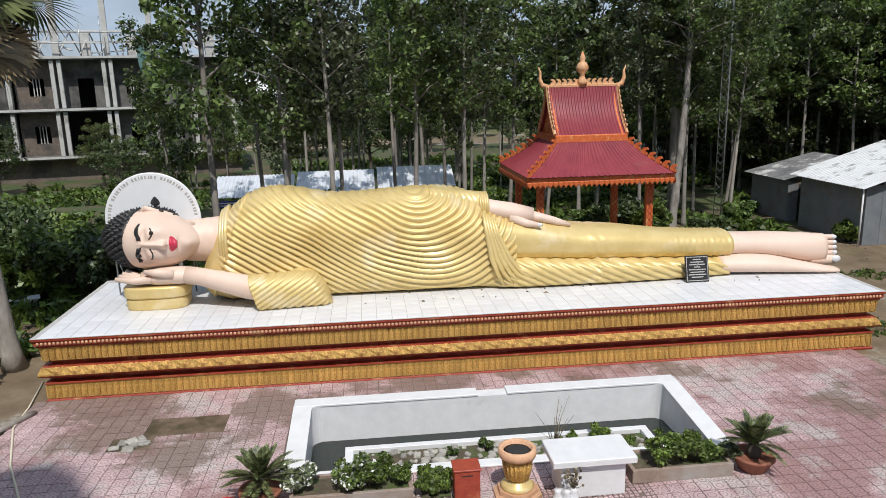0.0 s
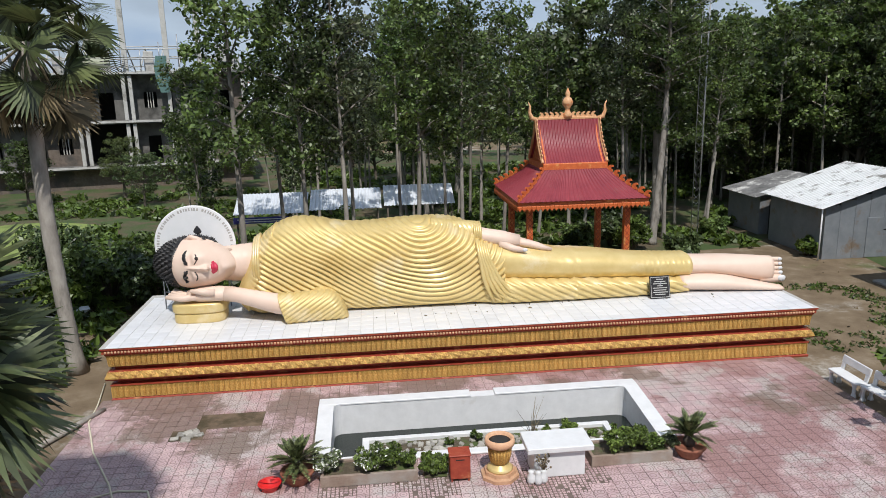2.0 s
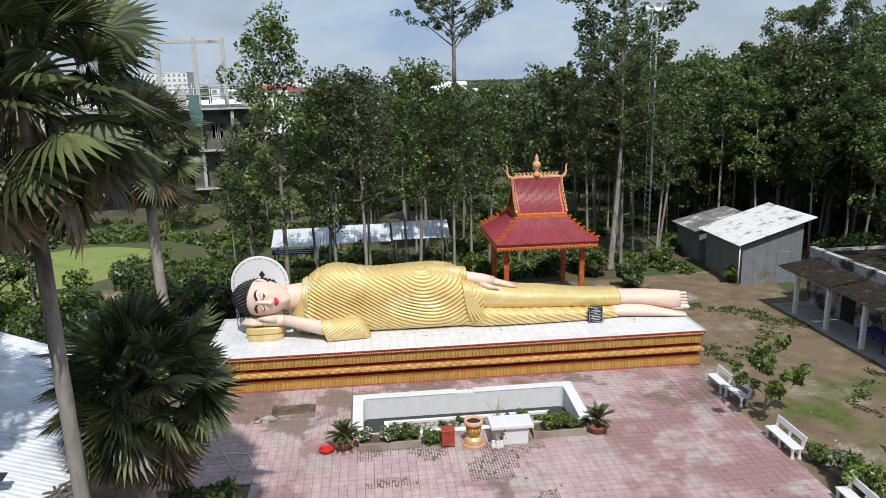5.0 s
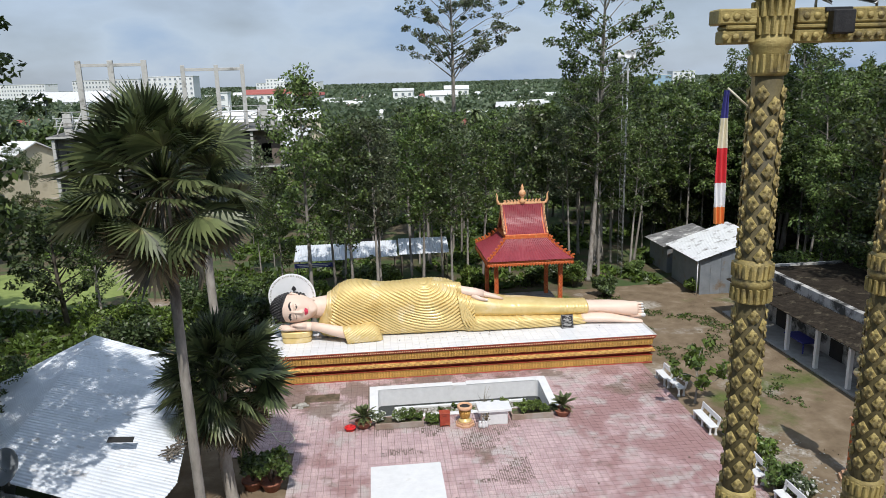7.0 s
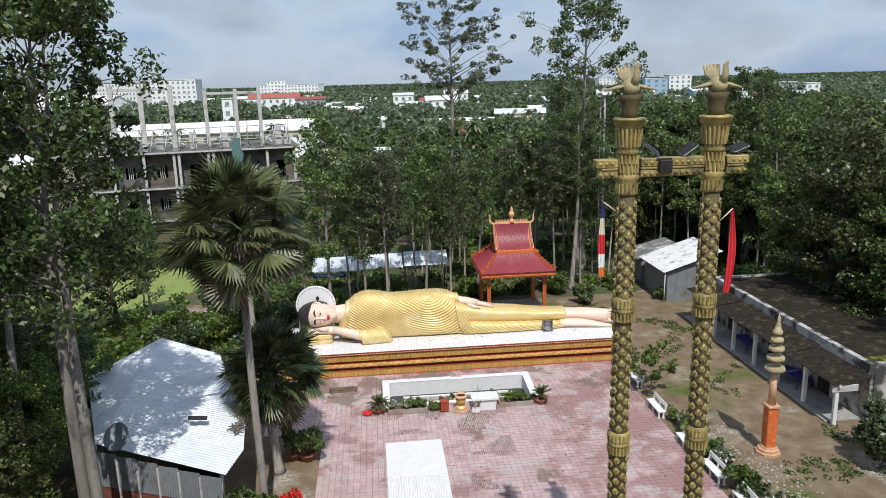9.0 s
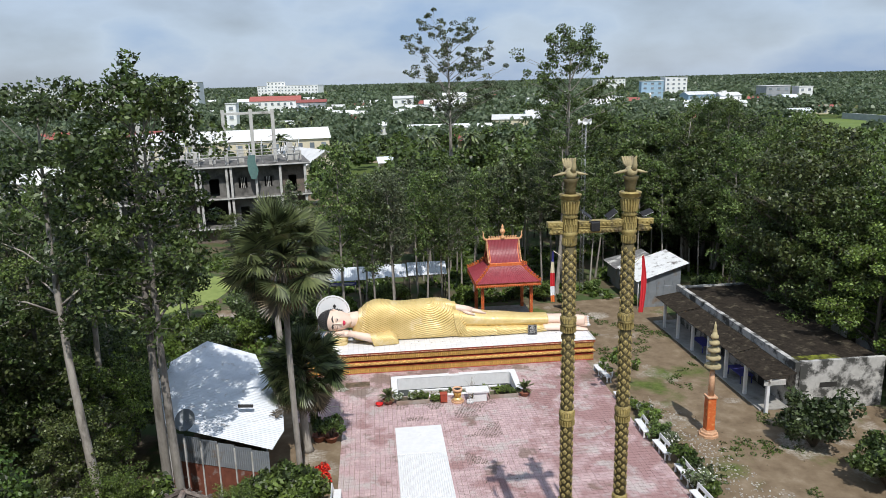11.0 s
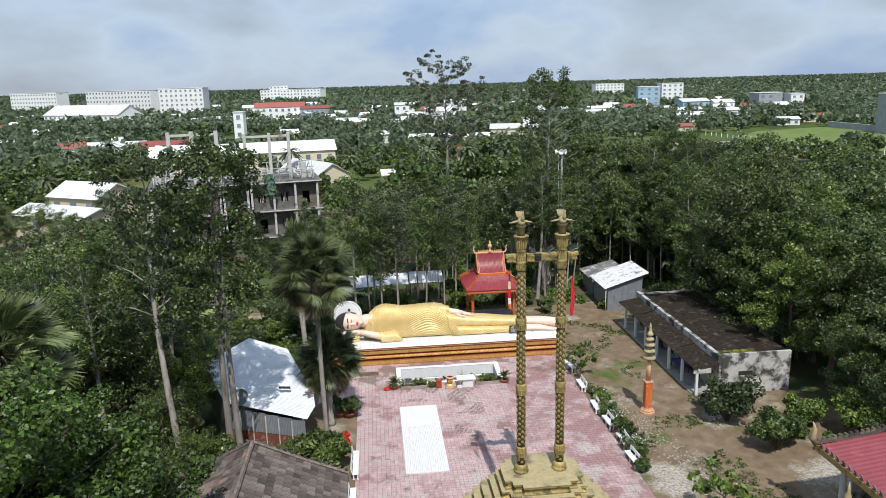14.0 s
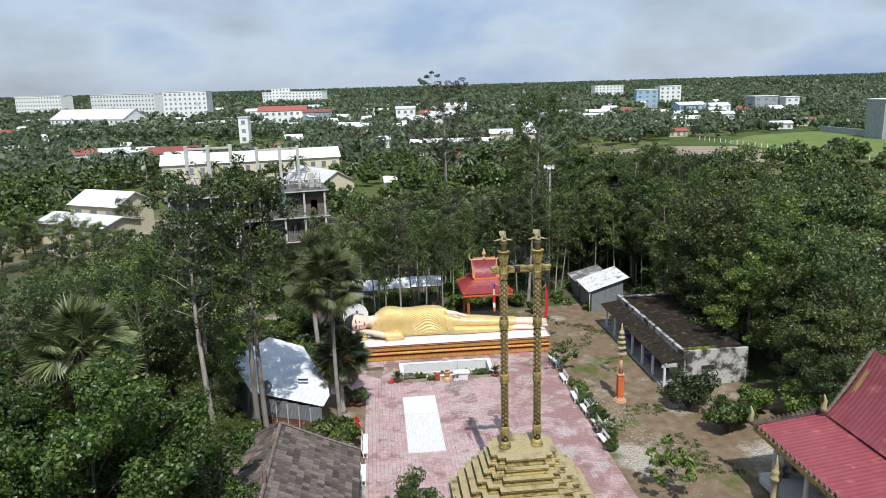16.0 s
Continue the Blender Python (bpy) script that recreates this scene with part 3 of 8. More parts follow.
def smooth_rows(rows, x):
    """Softly interpolated rows."""
    return [sum(w) / 5 for w in zip(*[lerp_rows(rows, x + d) for d in (-0.3, -0.15, 0, 0.15, 0.3)])]


ST = G()
S_GOLD, S_SKIN, S_BLACK, S_RED, S_WHITE = range(5)


def ridge(p):
    """Rounded ridge with a sharp groove."""
    return abs(math.sin(math.pi * p)) ** 0.7


def blob_ring(x, yc, ry, z0, z1, n, power=2.4, lean=0.0, foot=None):
    """A rounded-box section with evenly spaced points."""
    zc, rz, e = (z0 + z1) / 2, (z1 - z0) / 2, 2 / power
    a = np.linspace(0, math.tau, 721)
    c, s = np.cos(a), np.sin(a)
    ey = np.where(s < 0, 2 / (foot or power), e)
    y, z = -np.sign(c) * np.abs(c) ** ey * ry, np.sign(s) * np.abs(s) ** ey * rz
    d = np.concatenate([[0], np.cumsum(np.hypot(np.diff(y), np.diff(z)))])
    t = np.linspace(0, d[-1], n, endpoint=False)
    return [Vector((x + lean * q, yc + p, zc + q)) for p, q in zip(np.interp(t, d, y), np.interp(t, d, z))]


def folded(ring, yc, z0, z1, fold):
    zc = (z0 + z1) / 2
    out = []
    for q in ring:
        d = Vector((0, q.y - yc, q.z - zc)).normalized()
        out.append(q + d * fold(q.x, q.z, q.y))
    return out


# torso: x, centre y, half depth, bottom, top
torso = [(4.05, 3.35, 0.62, 2.55, 3.95), (4.25, 3.40, 0.95, 2.15, 4.40), (4.6, 3.45, 1.15, 1.85, 4.74), (5.3, 3.5, 1.22, 1.78, 4.92), (6.2, 3.55, 1.25, 1.78, 4.86), (7.4, 3.55, 1.24, 1.78, 4.64),
         (8.2, 3.55, 1.26, 1.78, 4.64), (9.4, 3.55, 1.32, 1.78, 4.72), (10.6, 3.55, 1.32, 1.78, 4.74), (11.4, 3.55, 1.30, 1.78, 4.56), (11.9, 3.55, 1.26, 1.78, 4.10), (12.6, 3.55, 1.22, 1.78, 3.86)]


def torso_fold(x, z, y):
    if y > 4.4:
        return 0.0
    px, pz = x - 9.7, z - 4.95
    along, across = -0.87 * px + 0.49 * pz, 0.49 * px + 0.87 * pz
    r = math.hypot(along / (4.6 if along > 0 else 1.25), across * (1.0 if across < 0 else 0.8))
    fade = min(1, max(0, (x - 4.3) / 0.3)) * min(1, max(0, (z - 1.80) / 0.15))
    width = 0.150
    wav = noise.noise((x * 0.8, z * 1.1, 3.0))
    top = 1 - 0.55 * min(1, max(0, (z - 4.2) / 0.4))
    return (0.115 + 0.04 * wav) * fade * top * (ridge(r / width + 0.5 * wav + 0.15 * math.sin(x * 1.3 + z * 2.0)) - 0.3)


rings = []
NR = 380
for i in range(361):
    x = 4.05 + (12.6 - 4.05) * i / 360
    yc, ry, z0, z1 = smooth_rows(torso, x) if x > 4.6 else lerp_rows(torso, x)
    lean = 0.42 * max(0, 1 - (x - 4.05) / 3.2)
    rings.append(folded(blob_ring(x, yc, ry, z0, z1, NR, 2.5, lean, 6.0), yc, z0, z1, torso_fold))
ST.loft(rings, S_GOLD)

# upper leg under smooth cloth, to the cuff
leg_up = [(11.4, 3.45, 1.05, 2.30, 4.25), (12.2, 3.42, 1.12, 2.40, 3.95), (13.4, 3.4, 1.06, 2.36, 3.72), (14.8, 3.36, 0.96, 2.32, 3.42), (15.6, 3.34, 0.92, 2.30, 3.40), (16.8, 3.32, 0.82, 2.26, 3.22), (17.8, 3.32, 0.76, 2.24, 3.10), (19.0, 3.32, 0.72, 2.22, 3.04)]


def cuff_fold(x, z, y):
    k = min(1, max(0, (x - 17.1) / 0.5))
    d = k * 0.045 * (ridge(x / 0.17 + 0.35 * math.sin(z * 3.1) + (z - 2.6) * 0.4) - 0.4)
    k2 = max(0, 1 - abs(x - 15.0) / 0.5)
    return d + 0.03 * k2 * ridge((x + 0.5 * z) / 0.34) if y < 4 else d


rings = []
for i in range(121):
    x = 11.4 + (19.0 - 11.4) * i / 120
    yc, ry, z0, z1 = smooth_rows(leg_up, x)
    rings.append(folded(blob_ring(x, yc, ry, z0, z1, 64, 2.3), yc, z0, z1, cuff_fold))
ST.loft(rings, S_GOLD)
# lower leg with slanting folds spread on the slab
leg_low = [(11.2, 3.6, 0.8, 1.78, 2.7), (11.9, 3.45, 1.15, 1.78, 2.75), (12.6, 3.35, 1.24, 1.78, 2.72), (14.0, 3.3, 1.18, 1.78, 2.58), (15.2, 3.28, 1.16, 1.78, 2.52), (16.6, 3.26, 1.10, 1.78, 2.42), (17.6, 3.25, 1.02, 1.78, 2.36), (18.8, 3.25, 0.84, 1.78, 2.30)]


def low_fold(x, z, y):
    k = min(1, max(0, (z - 1.80) / 0.1)) * (1 if y < 3.8 else 0)
    band = 0.05 * max(0, 1 - abs(x - 15.05) / 0.12)
    return k * (0.11 * (ridge((x * 0.52 + (z - 1.8) * 1.15) / 0.215 + 0.3 * math.sin(x * 0.9)) - 0.35) + band)


rings = []
for i in range(161):
    x = 11.2 + (18.8 - 11.2) * i / 160
    yc, ry, z0, z1 = smooth_rows(leg_low, x)
    rings.append(folded(blob_ring(x, yc, ry, z0, z1, 130, 2.6, 0, 7.0), yc, z0, z1, low_fold))
ST.loft(rings, S_GOLD)
# hanging cloth edge between hip and thigh
for k in range(5):
    x0 = 11.72 + 0.08 * k
    ST.tube([(x0 - 0.1, 2.35 - 0.01 * k, 4.1 - 0.05 * k), (x0, 2.18, 3.4), (x0 + 0.12 + 0.05 * k, 2.12, 2.75), (x0 + 0.28 + 0.10 * k, 2.12, 2.3), (x0 + 0.5 + 0.2 * k, 2.16, 1.9)], [0.04, 0.07, 0.08, 0.07, 0.04], 10, S_GOLD)

# left arm: sleeve along the side, wrist and hand upon the thigh
rings = []
for i in range(61):
    u = i / 60
    x = 10.2 + u * 1.6
    zc, r = 4.30 - 0.16 * u, 0.46 - 0.04 * u
    rings.append([q + Vector((0, -1, 0.2)).normalized() * 0.03 * (ridge((x + (q.z - zc) * 0.5) / 0.15) - 0.3) for q in blob_ring(x, 3.15, r * 1.02, zc - r, zc + r, 48, 2.1)])
ST.loft(rings, S_GOLD)
ST.tube([(11.55, 3.05, 4.16), (12.0, 3.0, 4.06), (12.6, 2.95, 3.94), (13.2, 2.92, 3.82)], [0.36, 0.34, 0.36, 0.30], 20, S_SKIN, squash=0.8)
for k, (ln, dz, y) in enumerate(((14.35, 0.0, 2.85), (14.25, -0.02, 2.98), (14.15, -0.02, 3.12), (13.95, -0.05, 3.25))):
    ST.tube([(13.05, y, 3.84), (13.5, y - 0.02, 3.75 + dz), (13.95, y - 0.03, 3.62 + dz), (ln, y - 0.02, 3.50 + dz)], [0.16, 0.13, 0.115, 0.06], 10, S_SKIN)
ST.tube([(12.5, 2.72, 3.82), (12.95, 2.55, 3.66), (13.35, 2.48, 3.60)], [0.15, 0.12, 0.07], 10, S_SKIN)
ST.sphere((13.33, 2.43, 3.62), (0.09, 0.03, 0.06), 8, 6, S_WHITE)
for k in range(4):
    ST.tube([(11.62 + 0.07 * k, 3.1 + 0.46 * math.cos(a), 4.12 + 0.42 * math.sin(a)) for a in np.linspace(0.2, 6.0, 14)], 0.045, 6, S_GOLD)

# right arm under the head: sleeve, forearm, hand on the cushion
rings = []
for i in range(81):
    u = i / 80
    x = 5.35 + u * 2.05
    yc, zc = 1.72 + 0.22 * u, 2.36 - 0.10 * u
    k = 1 if u < 0.78 else math.sqrt(max(0.01, 1 - ((u - 0.78) / 0.225) ** 2))
    r, top = 0.46 * k, 1.80 + 0.90 * k
    rings.append(folded(blob_ring(x, yc, r * 0.98, 1.785, top, 120, 2.2, -0.30, 4.0), yc, 1.785, top, lambda x, z, y: 0.055 * (ridge(((z - 1.8) * 0.85 - (x - 5.4) * 0.5) / 0.12) - 0.3)))
ST.loft(rings, S_GOLD)
ST.tube([(6.3, 2.7, 2.45), (6.7, 2.25, 2.3), (6.95, 1.95, 2.2)], [0.42, 0.42, 0.36], 20, S_GOLD)
ST.tube([(5.9, 1.72, 2.30), (5.2, 1.78, 2.36), (4.5, 1.92, 2.52), (3.9, 2.05, 2.66), (3.5, 2.1, 2.70)], [0.38, 0.35, 0.30, 0.26, 0.25], 20, S_SKIN, squash=0.95)
ST.tube([(3.8, 2.12, 2.72), (3.3, 2.2, 2.70), (2.7, 2.25, 2.68), (2.3, 2.3, 2.66)], [0.27, 0.34, 0.34, 0.24], 20, S_SKIN, squash=0.72)
for k in range(4):
    ST.tube([(2.6, 2.02 + 0.15 * k, 2.66 + 0.02 * k), (2.15, 1.98 + 0.15 * k, 2.64), (1.65 + 0.05 * k, 2.02 + 0.16 * k, 2.70 + 0.04 * k)], [0.12, 0.105, 0.06], 10, S_SKIN)
ST.tube([(3.2, 1.95, 2.78), (2.8, 1.9, 2.86), (2.45, 1.92, 2.9)], [0.13, 0.11, 0.06], 10, S_SKIN)

# neck
rings = []
for i in range(25):
    u = i / 24
    x = 3.3 + u * 1.25
    r = 0.56 + 0.14 * u + 0.018 * ridge(u * 5)
    rings.append(blob_ring(x, 3.0 + 0.35 * u, r * 0.95, 3.52 - 0.1 * u - r, 3.52 - 0.1 * u + r, 32, 2.0))
ST.loft(rings, S_SKIN)
for k in range(3):
    ST.tube([(4.42 + 0.08 * k, 3.35 - (0.98 + 0.05 * k) * math.cos(a), 3.38 + (0.92 + 0.06 * k) * math.sin(a)) for a in np.linspace(-1.5, 1.5, 24)], 0.06, 8, S_GOLD)

# head: crown towards -x, chin towards +x, face towards -y
HC, HR = Vector((2.56, 2.80, 3.62)), Vector((1.30, 0.90, 0.84))
NU, NV = 260, 420


def bump2(u, v, cu, cv, su, sv):
    return math.exp(-((u - cu) / su) ** 2 - ((v - cv) / sv) ** 2)


def head_point(th, ph):
    """th: from crown to chin; ph: round the head, 0 at the face. Gives the point and what it is painted with."""
    a = math.cos(th)
    s = math.sin(th)
    u = -a
    w = s * math.cos(ph)
    v = s * math.sin(ph)
    taper = 1 - 0.20 * max(0, u) ** 1.5
    d = 0.0
    u0 = u
    u = u + 0.02 * v - 0.05 if w > 0 else u
    if w > 0:
        d += 0.17 * bump2(u, v, 0.32, 0, 0.08, 0.085) + 0.10 * bump2(u, v, 0.14, 0, 0.17, 0.06)
        d += 0.05 * bump2(u, v, 0.35, 0.10, 0.05, 0.05) + 0.05 * bump2(u, v, 0.35, -0.10, 0.05, 0.05)
        for sg in (1, -1):
            d += 0.035 * bump2(u, v, -0.12, sg * 0.33, 0.07, 0.2) - 0.07 * bump2(u, v, -0.02, sg * 0.33, 0.06, 0.17) + 0.06 * bump2(u, v, 0.07, sg * 0.33, 0.07, 0.15)
            d += 0.04 * bump2(u, v, 0.25, sg * 0.45, 0.2, 0.2)
        d += 0.06 * bump2(u, v, 0.485, 0, 0.035, 0.17) + 0.07 * bump2(u, v, 0.56, 0, 0.045, 0.14) - 0.05 * bump2(u, v, 0.63, 0, 0.03, 0.2) + 0.07 * bump2(u, v, 0.77, 0, 0.11, 0.2)
    mi = S_SKIN
    hairline = -0.40 + (0.05 if v > 0 else 0.05) * (abs(v) ** 2.0) + (0.75 if w < 0.05 else 0) - 0.03 * math.cos(v * 4)
    if u0 < hairline:
        mi = S_BLACK
        d += 0.045
    elif w > 0.15:
        av = abs(v)
        brow = -0.07 - 0.10 * math.sin(min(1, max(0, (av - 0.08) / 0.56)) * 2.5)
        if 0.09 < av < 0.64 and abs(u - brow) < 0.016 + 0.034 * math.sin(math.pi * (av - 0.09) / 0.55):
            mi = S_BLACK
        lid = 0.09 + 0.05 * math.sin(min(1, max(0, (av - 0.14) / 0.38)) * math.pi)
        if 0.14 < av < 0.52 and abs(u - lid) < 0.015:
            mi = S_BLACK
        mouth = 0.525 - 0.03 * (av / 0.26) ** 2
        if av < 0.27 and abs(u - mouth) < 0.075 * (1 - (av / 0.28) ** 2) ** 0.6:
            mi = S_RED
    q = Vector((u0, -w * taper, v * taper)) * (1 + d)
    return HC + Vector((q.x * HR.x, q.y * HR.y, q.z * HR.z)), mi


hv, hm = [], []
for i in range(NU + 1):
    for j in range(NV):
        q, mi = head_point(0.02 + (math.pi - 0.04) * i / NU, math.tau * (j / NV) - math.pi)
        hv.append(q)
        hm.append(mi)
tilt = Matrix.Translation(HC) @ pose(0, 0, 0, -3, 3, -6) @ Matrix.Translation(-HC)
hv = [tilt @ q for q in hv]
k0 = len(ST.v)
ST.v += [tuple(q) for q in hv]
for i in range(NU):
    for j in range(NV):
        k = (j + 1) % NV
        ST.f.append((k0 + i * NV + j, k0 + i * NV + k, k0 + (i + 1) * NV + k, k0 + (i + 1) * NV + j))
        ST.m.append(hm[i * NV + j])
        ST.s.append(True)
# hair curls as small points in rows
for i in range(1, 16):
    th = i * 0.125
    count = max(6, int(34 * math.sin(th)))
    for j in range(count):
        ph = math.tau * (j + 0.5 * (i % 2)) / count
        q, mi = head_point(th, ph)
        if mi == S_BLACK:
            q = tilt @ q
            d = (q - HC).normalized()
            ST.add([tuple(q + d * 0.10)] + [tuple(q + d.orthogonal().normalized() * 0.075 * math.cos(a) + d.cross(d.orthogonal()).normalized() * 0.075 * math.sin(a) - d * 0.02) for a in (0, 1.05, 2.1, 3.14, 4.19, 5.24)],
                   [(0, a, a % 6 + 1) for a in range(1, 7)], S_BLACK)
# ear along the upper side, with a long lobe
ear = [(2.42, 2.85, 4.32), (2.30, 2.78, 4.46), (2.42, 2.72, 4.53), (2.62, 2.74, 4.46), (2.85, 2.80, 4.30), (3.15, 2.84, 4.18), (3.42, 2.84, 4.06), (3.62, 2.84, 3.98), (3.5, 2.88, 3.92)]
ST.tube(ear, [0.05, 0.07, 0.08, 0.08, 0.08, 0.08, 0.09, 0.10, 0.05], 12, S_SKIN)

# feet and shins: upper foot over the lower one, toes at the far end
up_foot = [(18.8, 3.3, 0.62, 2.26, 2.98), (19.6, 3.28, 0.60, 2.26, 2.92), (20.2, 3.22, 0.62, 2.18, 2.93), (20.8, 3.10, 0.56, 2.10, 2.92), (21.4, 2.96, 0.46, 1.98, 2.90), (22.0, 2.84, 0.34, 1.94, 2.86)]
rings = [blob_ring(x, *smooth_rows(up_foot, x)[:2], *smooth_rows(up_foot, x)[2:], 32, 2.2) for x in np.linspace(18.8, 22.0, 28)]
ST.loft(rings, S_SKIN)
for k in range(5):
    z, r = 2.06 + 0.165 * k + (0.05 if k else 0), 0.17 if k == 0 else 0.098 - 0.004 * k
    x1 = 22.42 - 0.02 * k
    ST.tube([(21.6, 2.80, z), (22.0, 2.74, z), (x1 - 0.08, 2.70, z), (x1, 2.70, z)], [r, r, r, r * 0.55], 12, S_SKIN)
    ST.sphere((x1 - 0.09, 2.70 - r * 0.75, z + r * 0.15), (r * 0.95, r * 0.40, r * 0.72), 10, 8, S_WHITE)
low_foot = [(18.6, 2.95, 0.60, 1.80, 2.34), (19.4, 2.8, 0.58, 1.79, 2.36), (20.2, 2.65, 0.54, 1.785, 2.32), (20.9, 2.5, 0.46, 1.785, 2.16), (21.6, 2.32, 0.36, 1.785, 2.02), (22.1, 2.2, 0.22, 1.785, 1.92)]
rings = [blob_ring(x, *smooth_rows(low_foot, x)[:2], *smooth_rows(low_foot, x)[2:], 32, 2.2) for x in np.linspace(18.6, 22.1, 28)]
ST.loft(rings, S_SKIN)
ST.v = [(x + float(np.interp(x, (1.8, 7.4, 11.5, 14.4, 17.4, 18.8, 22.4), (-0.28, -0.2, 0.0, 0.0, 0.25, 0.46, 0.5))), y - 0.22, z) for x, y, z in ST.v]
solid("reclining_statue", ST, [GOLD, SKIN, BLACK_PAINT, LIP_RED, WHITE], "large reclining statue painted gold and pale pink, lying on the plinth", "statue")

# cushion of two gilded tiers
cush = thing("cushion", (2.34, 2.31, PZ), "gold painted two-tier cushion block under the statue's hand", "cushion")
for nm, z0, z1, o in (("lower_tier", 0.0, 0.34, 0.0), ("upper_tier", 0.343, 0.66, 0.04)):
    g = G()
    prof2 = [(0.97, z0), (1.0, z0 + 0.04), (1.0, z1 - 0.05), (0.95, z1)]
    g.loft([[(math.copysign(abs(math.cos(a)) ** 0.55, math.cos(a)) * (0.84 + o) * k, math.copysign(abs(math.sin(a)) ** 0.55, math.sin(a)) * (0.58 + o) * k, z) for a in np.linspace(0, math.tau, 40, endpoint=False)] for k, z in prof2])
    part(nm, g, GOLD, cush)

# halo disc with its steel stand
halo = thing("halo_disc", (2.06, 3.5, PZ), "white round halo disc on a steel stand behind the statue's head", "halo")
R = 1.36
turn = pose(0, 0, 2.28, 90, 0, 0)
part("disc", G().lathe([(0.02, 0.03), (R - 0.03, 0.03), (R, 0.015), (R, -0.03), (R - 0.03, -0.045), (0.02, -0.045)], 72, at=turn, smooth=False), BRIGHT_WHITE, halo)
bars = G()
for k in range(84):
    a = math.tau * k / 84
    if k % 9 not in (0,):
        bars.box(-0.018 - 0.012 * (k % 3), 0.018 + 0.008 * (k % 2), -0.045, 0.045, 0.031, 0.037, at=turn @ pose((R - 0.13) * math.cos(a), (R - 0.13) * math.sin(a), 0, 0, 0, math.degrees(a) - 90))
part("inscription", bars, GROUT, halo, "ring of small grey-gold marks")
for x in (-1.22, 1.0):
    part("post", G().tube([(x, 0.05, 0), (x, 0.05, 2.3)], 0.025, 8), STEEL, halo)
    part("brace", G().tube([(x, 0.9, 0.0), (x, 0.06, 1.3)], 0.018, 6), STEEL, halo)
part("rail", G().tube([(-1.22, 0.04, 0.62), (1.0, 0.04, 0.62)], 0.02, 6), STEEL, halo)
part("bud_ornament", G().tube([(0.12, -0.1, 2.5), (0.16, -0.22, 2.72)], 0.03, 6).lathe([(0.08, 2.70), (0.14, 2.76), (0.10, 2.86), (0.02, 2.96)], 4, at=pose(0.16, -0.22, 0), smooth=False), BLACK_PAINT, halo, "small dark bud ornament")

# plaque leaning on the robe
plq = thing("plaque", (18.0, 1.66, PZ), "black plaque with pale lines of writing, leaning on the robe", "plaque")
lean = pose(0, 0, 0, -14, 0, 0)
part("board", G().box(-0.36, 0.36, -0.025, 0.025, 0.0, 0.80, 0.008, at=lean), BLACK_PAINT, plq)
part("border", G().box(-0.33, 0.33, -0.031, -0.024, 0.74, 0.76, at=lean).box(-0.33, 0.33, -0.031, -0.024, 0.04, 0.06, at=lean).box(-0.33, -0.315, -0.031, -0.024, 0.06, 0.74, at=lean).box(0.315, 0.33, -0.031, -0.024, 0.06, 0.74, at=lean), GROUT, plq)
for k, w in enumerate((0.12, 0.2, 0.24, 0.1, 0.26, 0.22, 0.27, 0.18)):
    part("writing_line", G().box(-w, w, -0.031, -0.024, 0.66 - 0.075 * k, 0.69 - 0.075 * k, at=lean), GROUT, plq, "line of small pale writing")
part("stand", G().tube([(0, 0.02, 0.6), (0, 0.3, 0.0)], 0.015, 6), STEEL, plq)


# ---- pool ----
pool = thing("pool", (0, 0, 0), "white rendered rectangular pool with low rim and dark water", "pool")
x0, x1, y0, y1 = POOL
RW = 0.36
part("wall", G().box(x0, x1, y1 - RW, y1, -1.2, 0.30, 0.0), WHITE, pool)
part("wall", G().box(x0, x1, y0, y0 + 0.22, -1.2, 0.05), WHITE, pool)


def sloped(xa, xb, ya, za, yb, zb, low_a, low_b):
    """A straight kerb along y whose top falls from za at ya to zb at yb."""
    return G().loft([[(xa, y, lo), (xb, y, lo), (xb, y, hi), (xa, y, hi)] for y, lo, hi in ((ya, low_a, za), (yb, low_b, zb))], smooth=False)


for xa, xb in ((x0, x0 + RW), (x1 - RW, x1)):
    part("wall", sloped(xa, xb, y1 - RW, 0.30, y0 + 0.22, 0.05, -1.2, -1.2), WHITE, pool)
    part("rim", sloped(xa - 0.04, xb + 0.03, y1 - RW - 0.023, 0.36, y0 - 0.04, 0.11, 0.303, 0.053), WHITE, pool)
part("rim", G().box(x0 - 0.04, 10.78, y1 - RW - 0.02, y1 + 0.04, 0.303, 0.36, 0.012), WHITE, pool)
part("rim", G().box(11.5, x1 + 0.04, y1 - RW - 0.02, y1 + 0.04, 0.303, 0.36, 0.012), WHITE, pool)
part("rim", G().box(x0 + RW + 0.033, x1 - RW - 0.033, y0 - 0.04, y0 + 0.24, 0.053, 0.105, 0.012), WHITE, pool)
for cx, cy, sx, sy in ((x0 + RW, y1 - RW, 1, -1), (x1 - RW, y1 - RW, -1, -1)):
    # rounded inner corners
    g = G()
    rr = 0.28
    arc = [(cx + sx * (rr - rr * math.cos(a)), cy + sy * (rr - rr * math.sin(a))) for a in np.linspace(0, math.pi / 2, 7)]
    ring = arc + [(cx - sx * 0.02, cy - sy * 0.02)]
    g.loft([[(*q, -1.0) for q in ring], [(*q, 0.345) for q in ring]], smooth=False)
    part("corner_fillet", g, WHITE, pool)
solid("pool_water", G().box(x0 + RW + 0.003, x1 - RW - 0.003, y0 + 0.223, y1 - RW - 0.003, -1.15, -0.60), WATER, "still dark green water in the pool", "water", "structure")
bed = thing("planter_bed", (0, 0, 0), "white framed planting bed standing in the pool with soil and stones", "planter")
bx0, bx1, by0, by1 = 7.62, 14.34, y0 + 0.26, -3.68
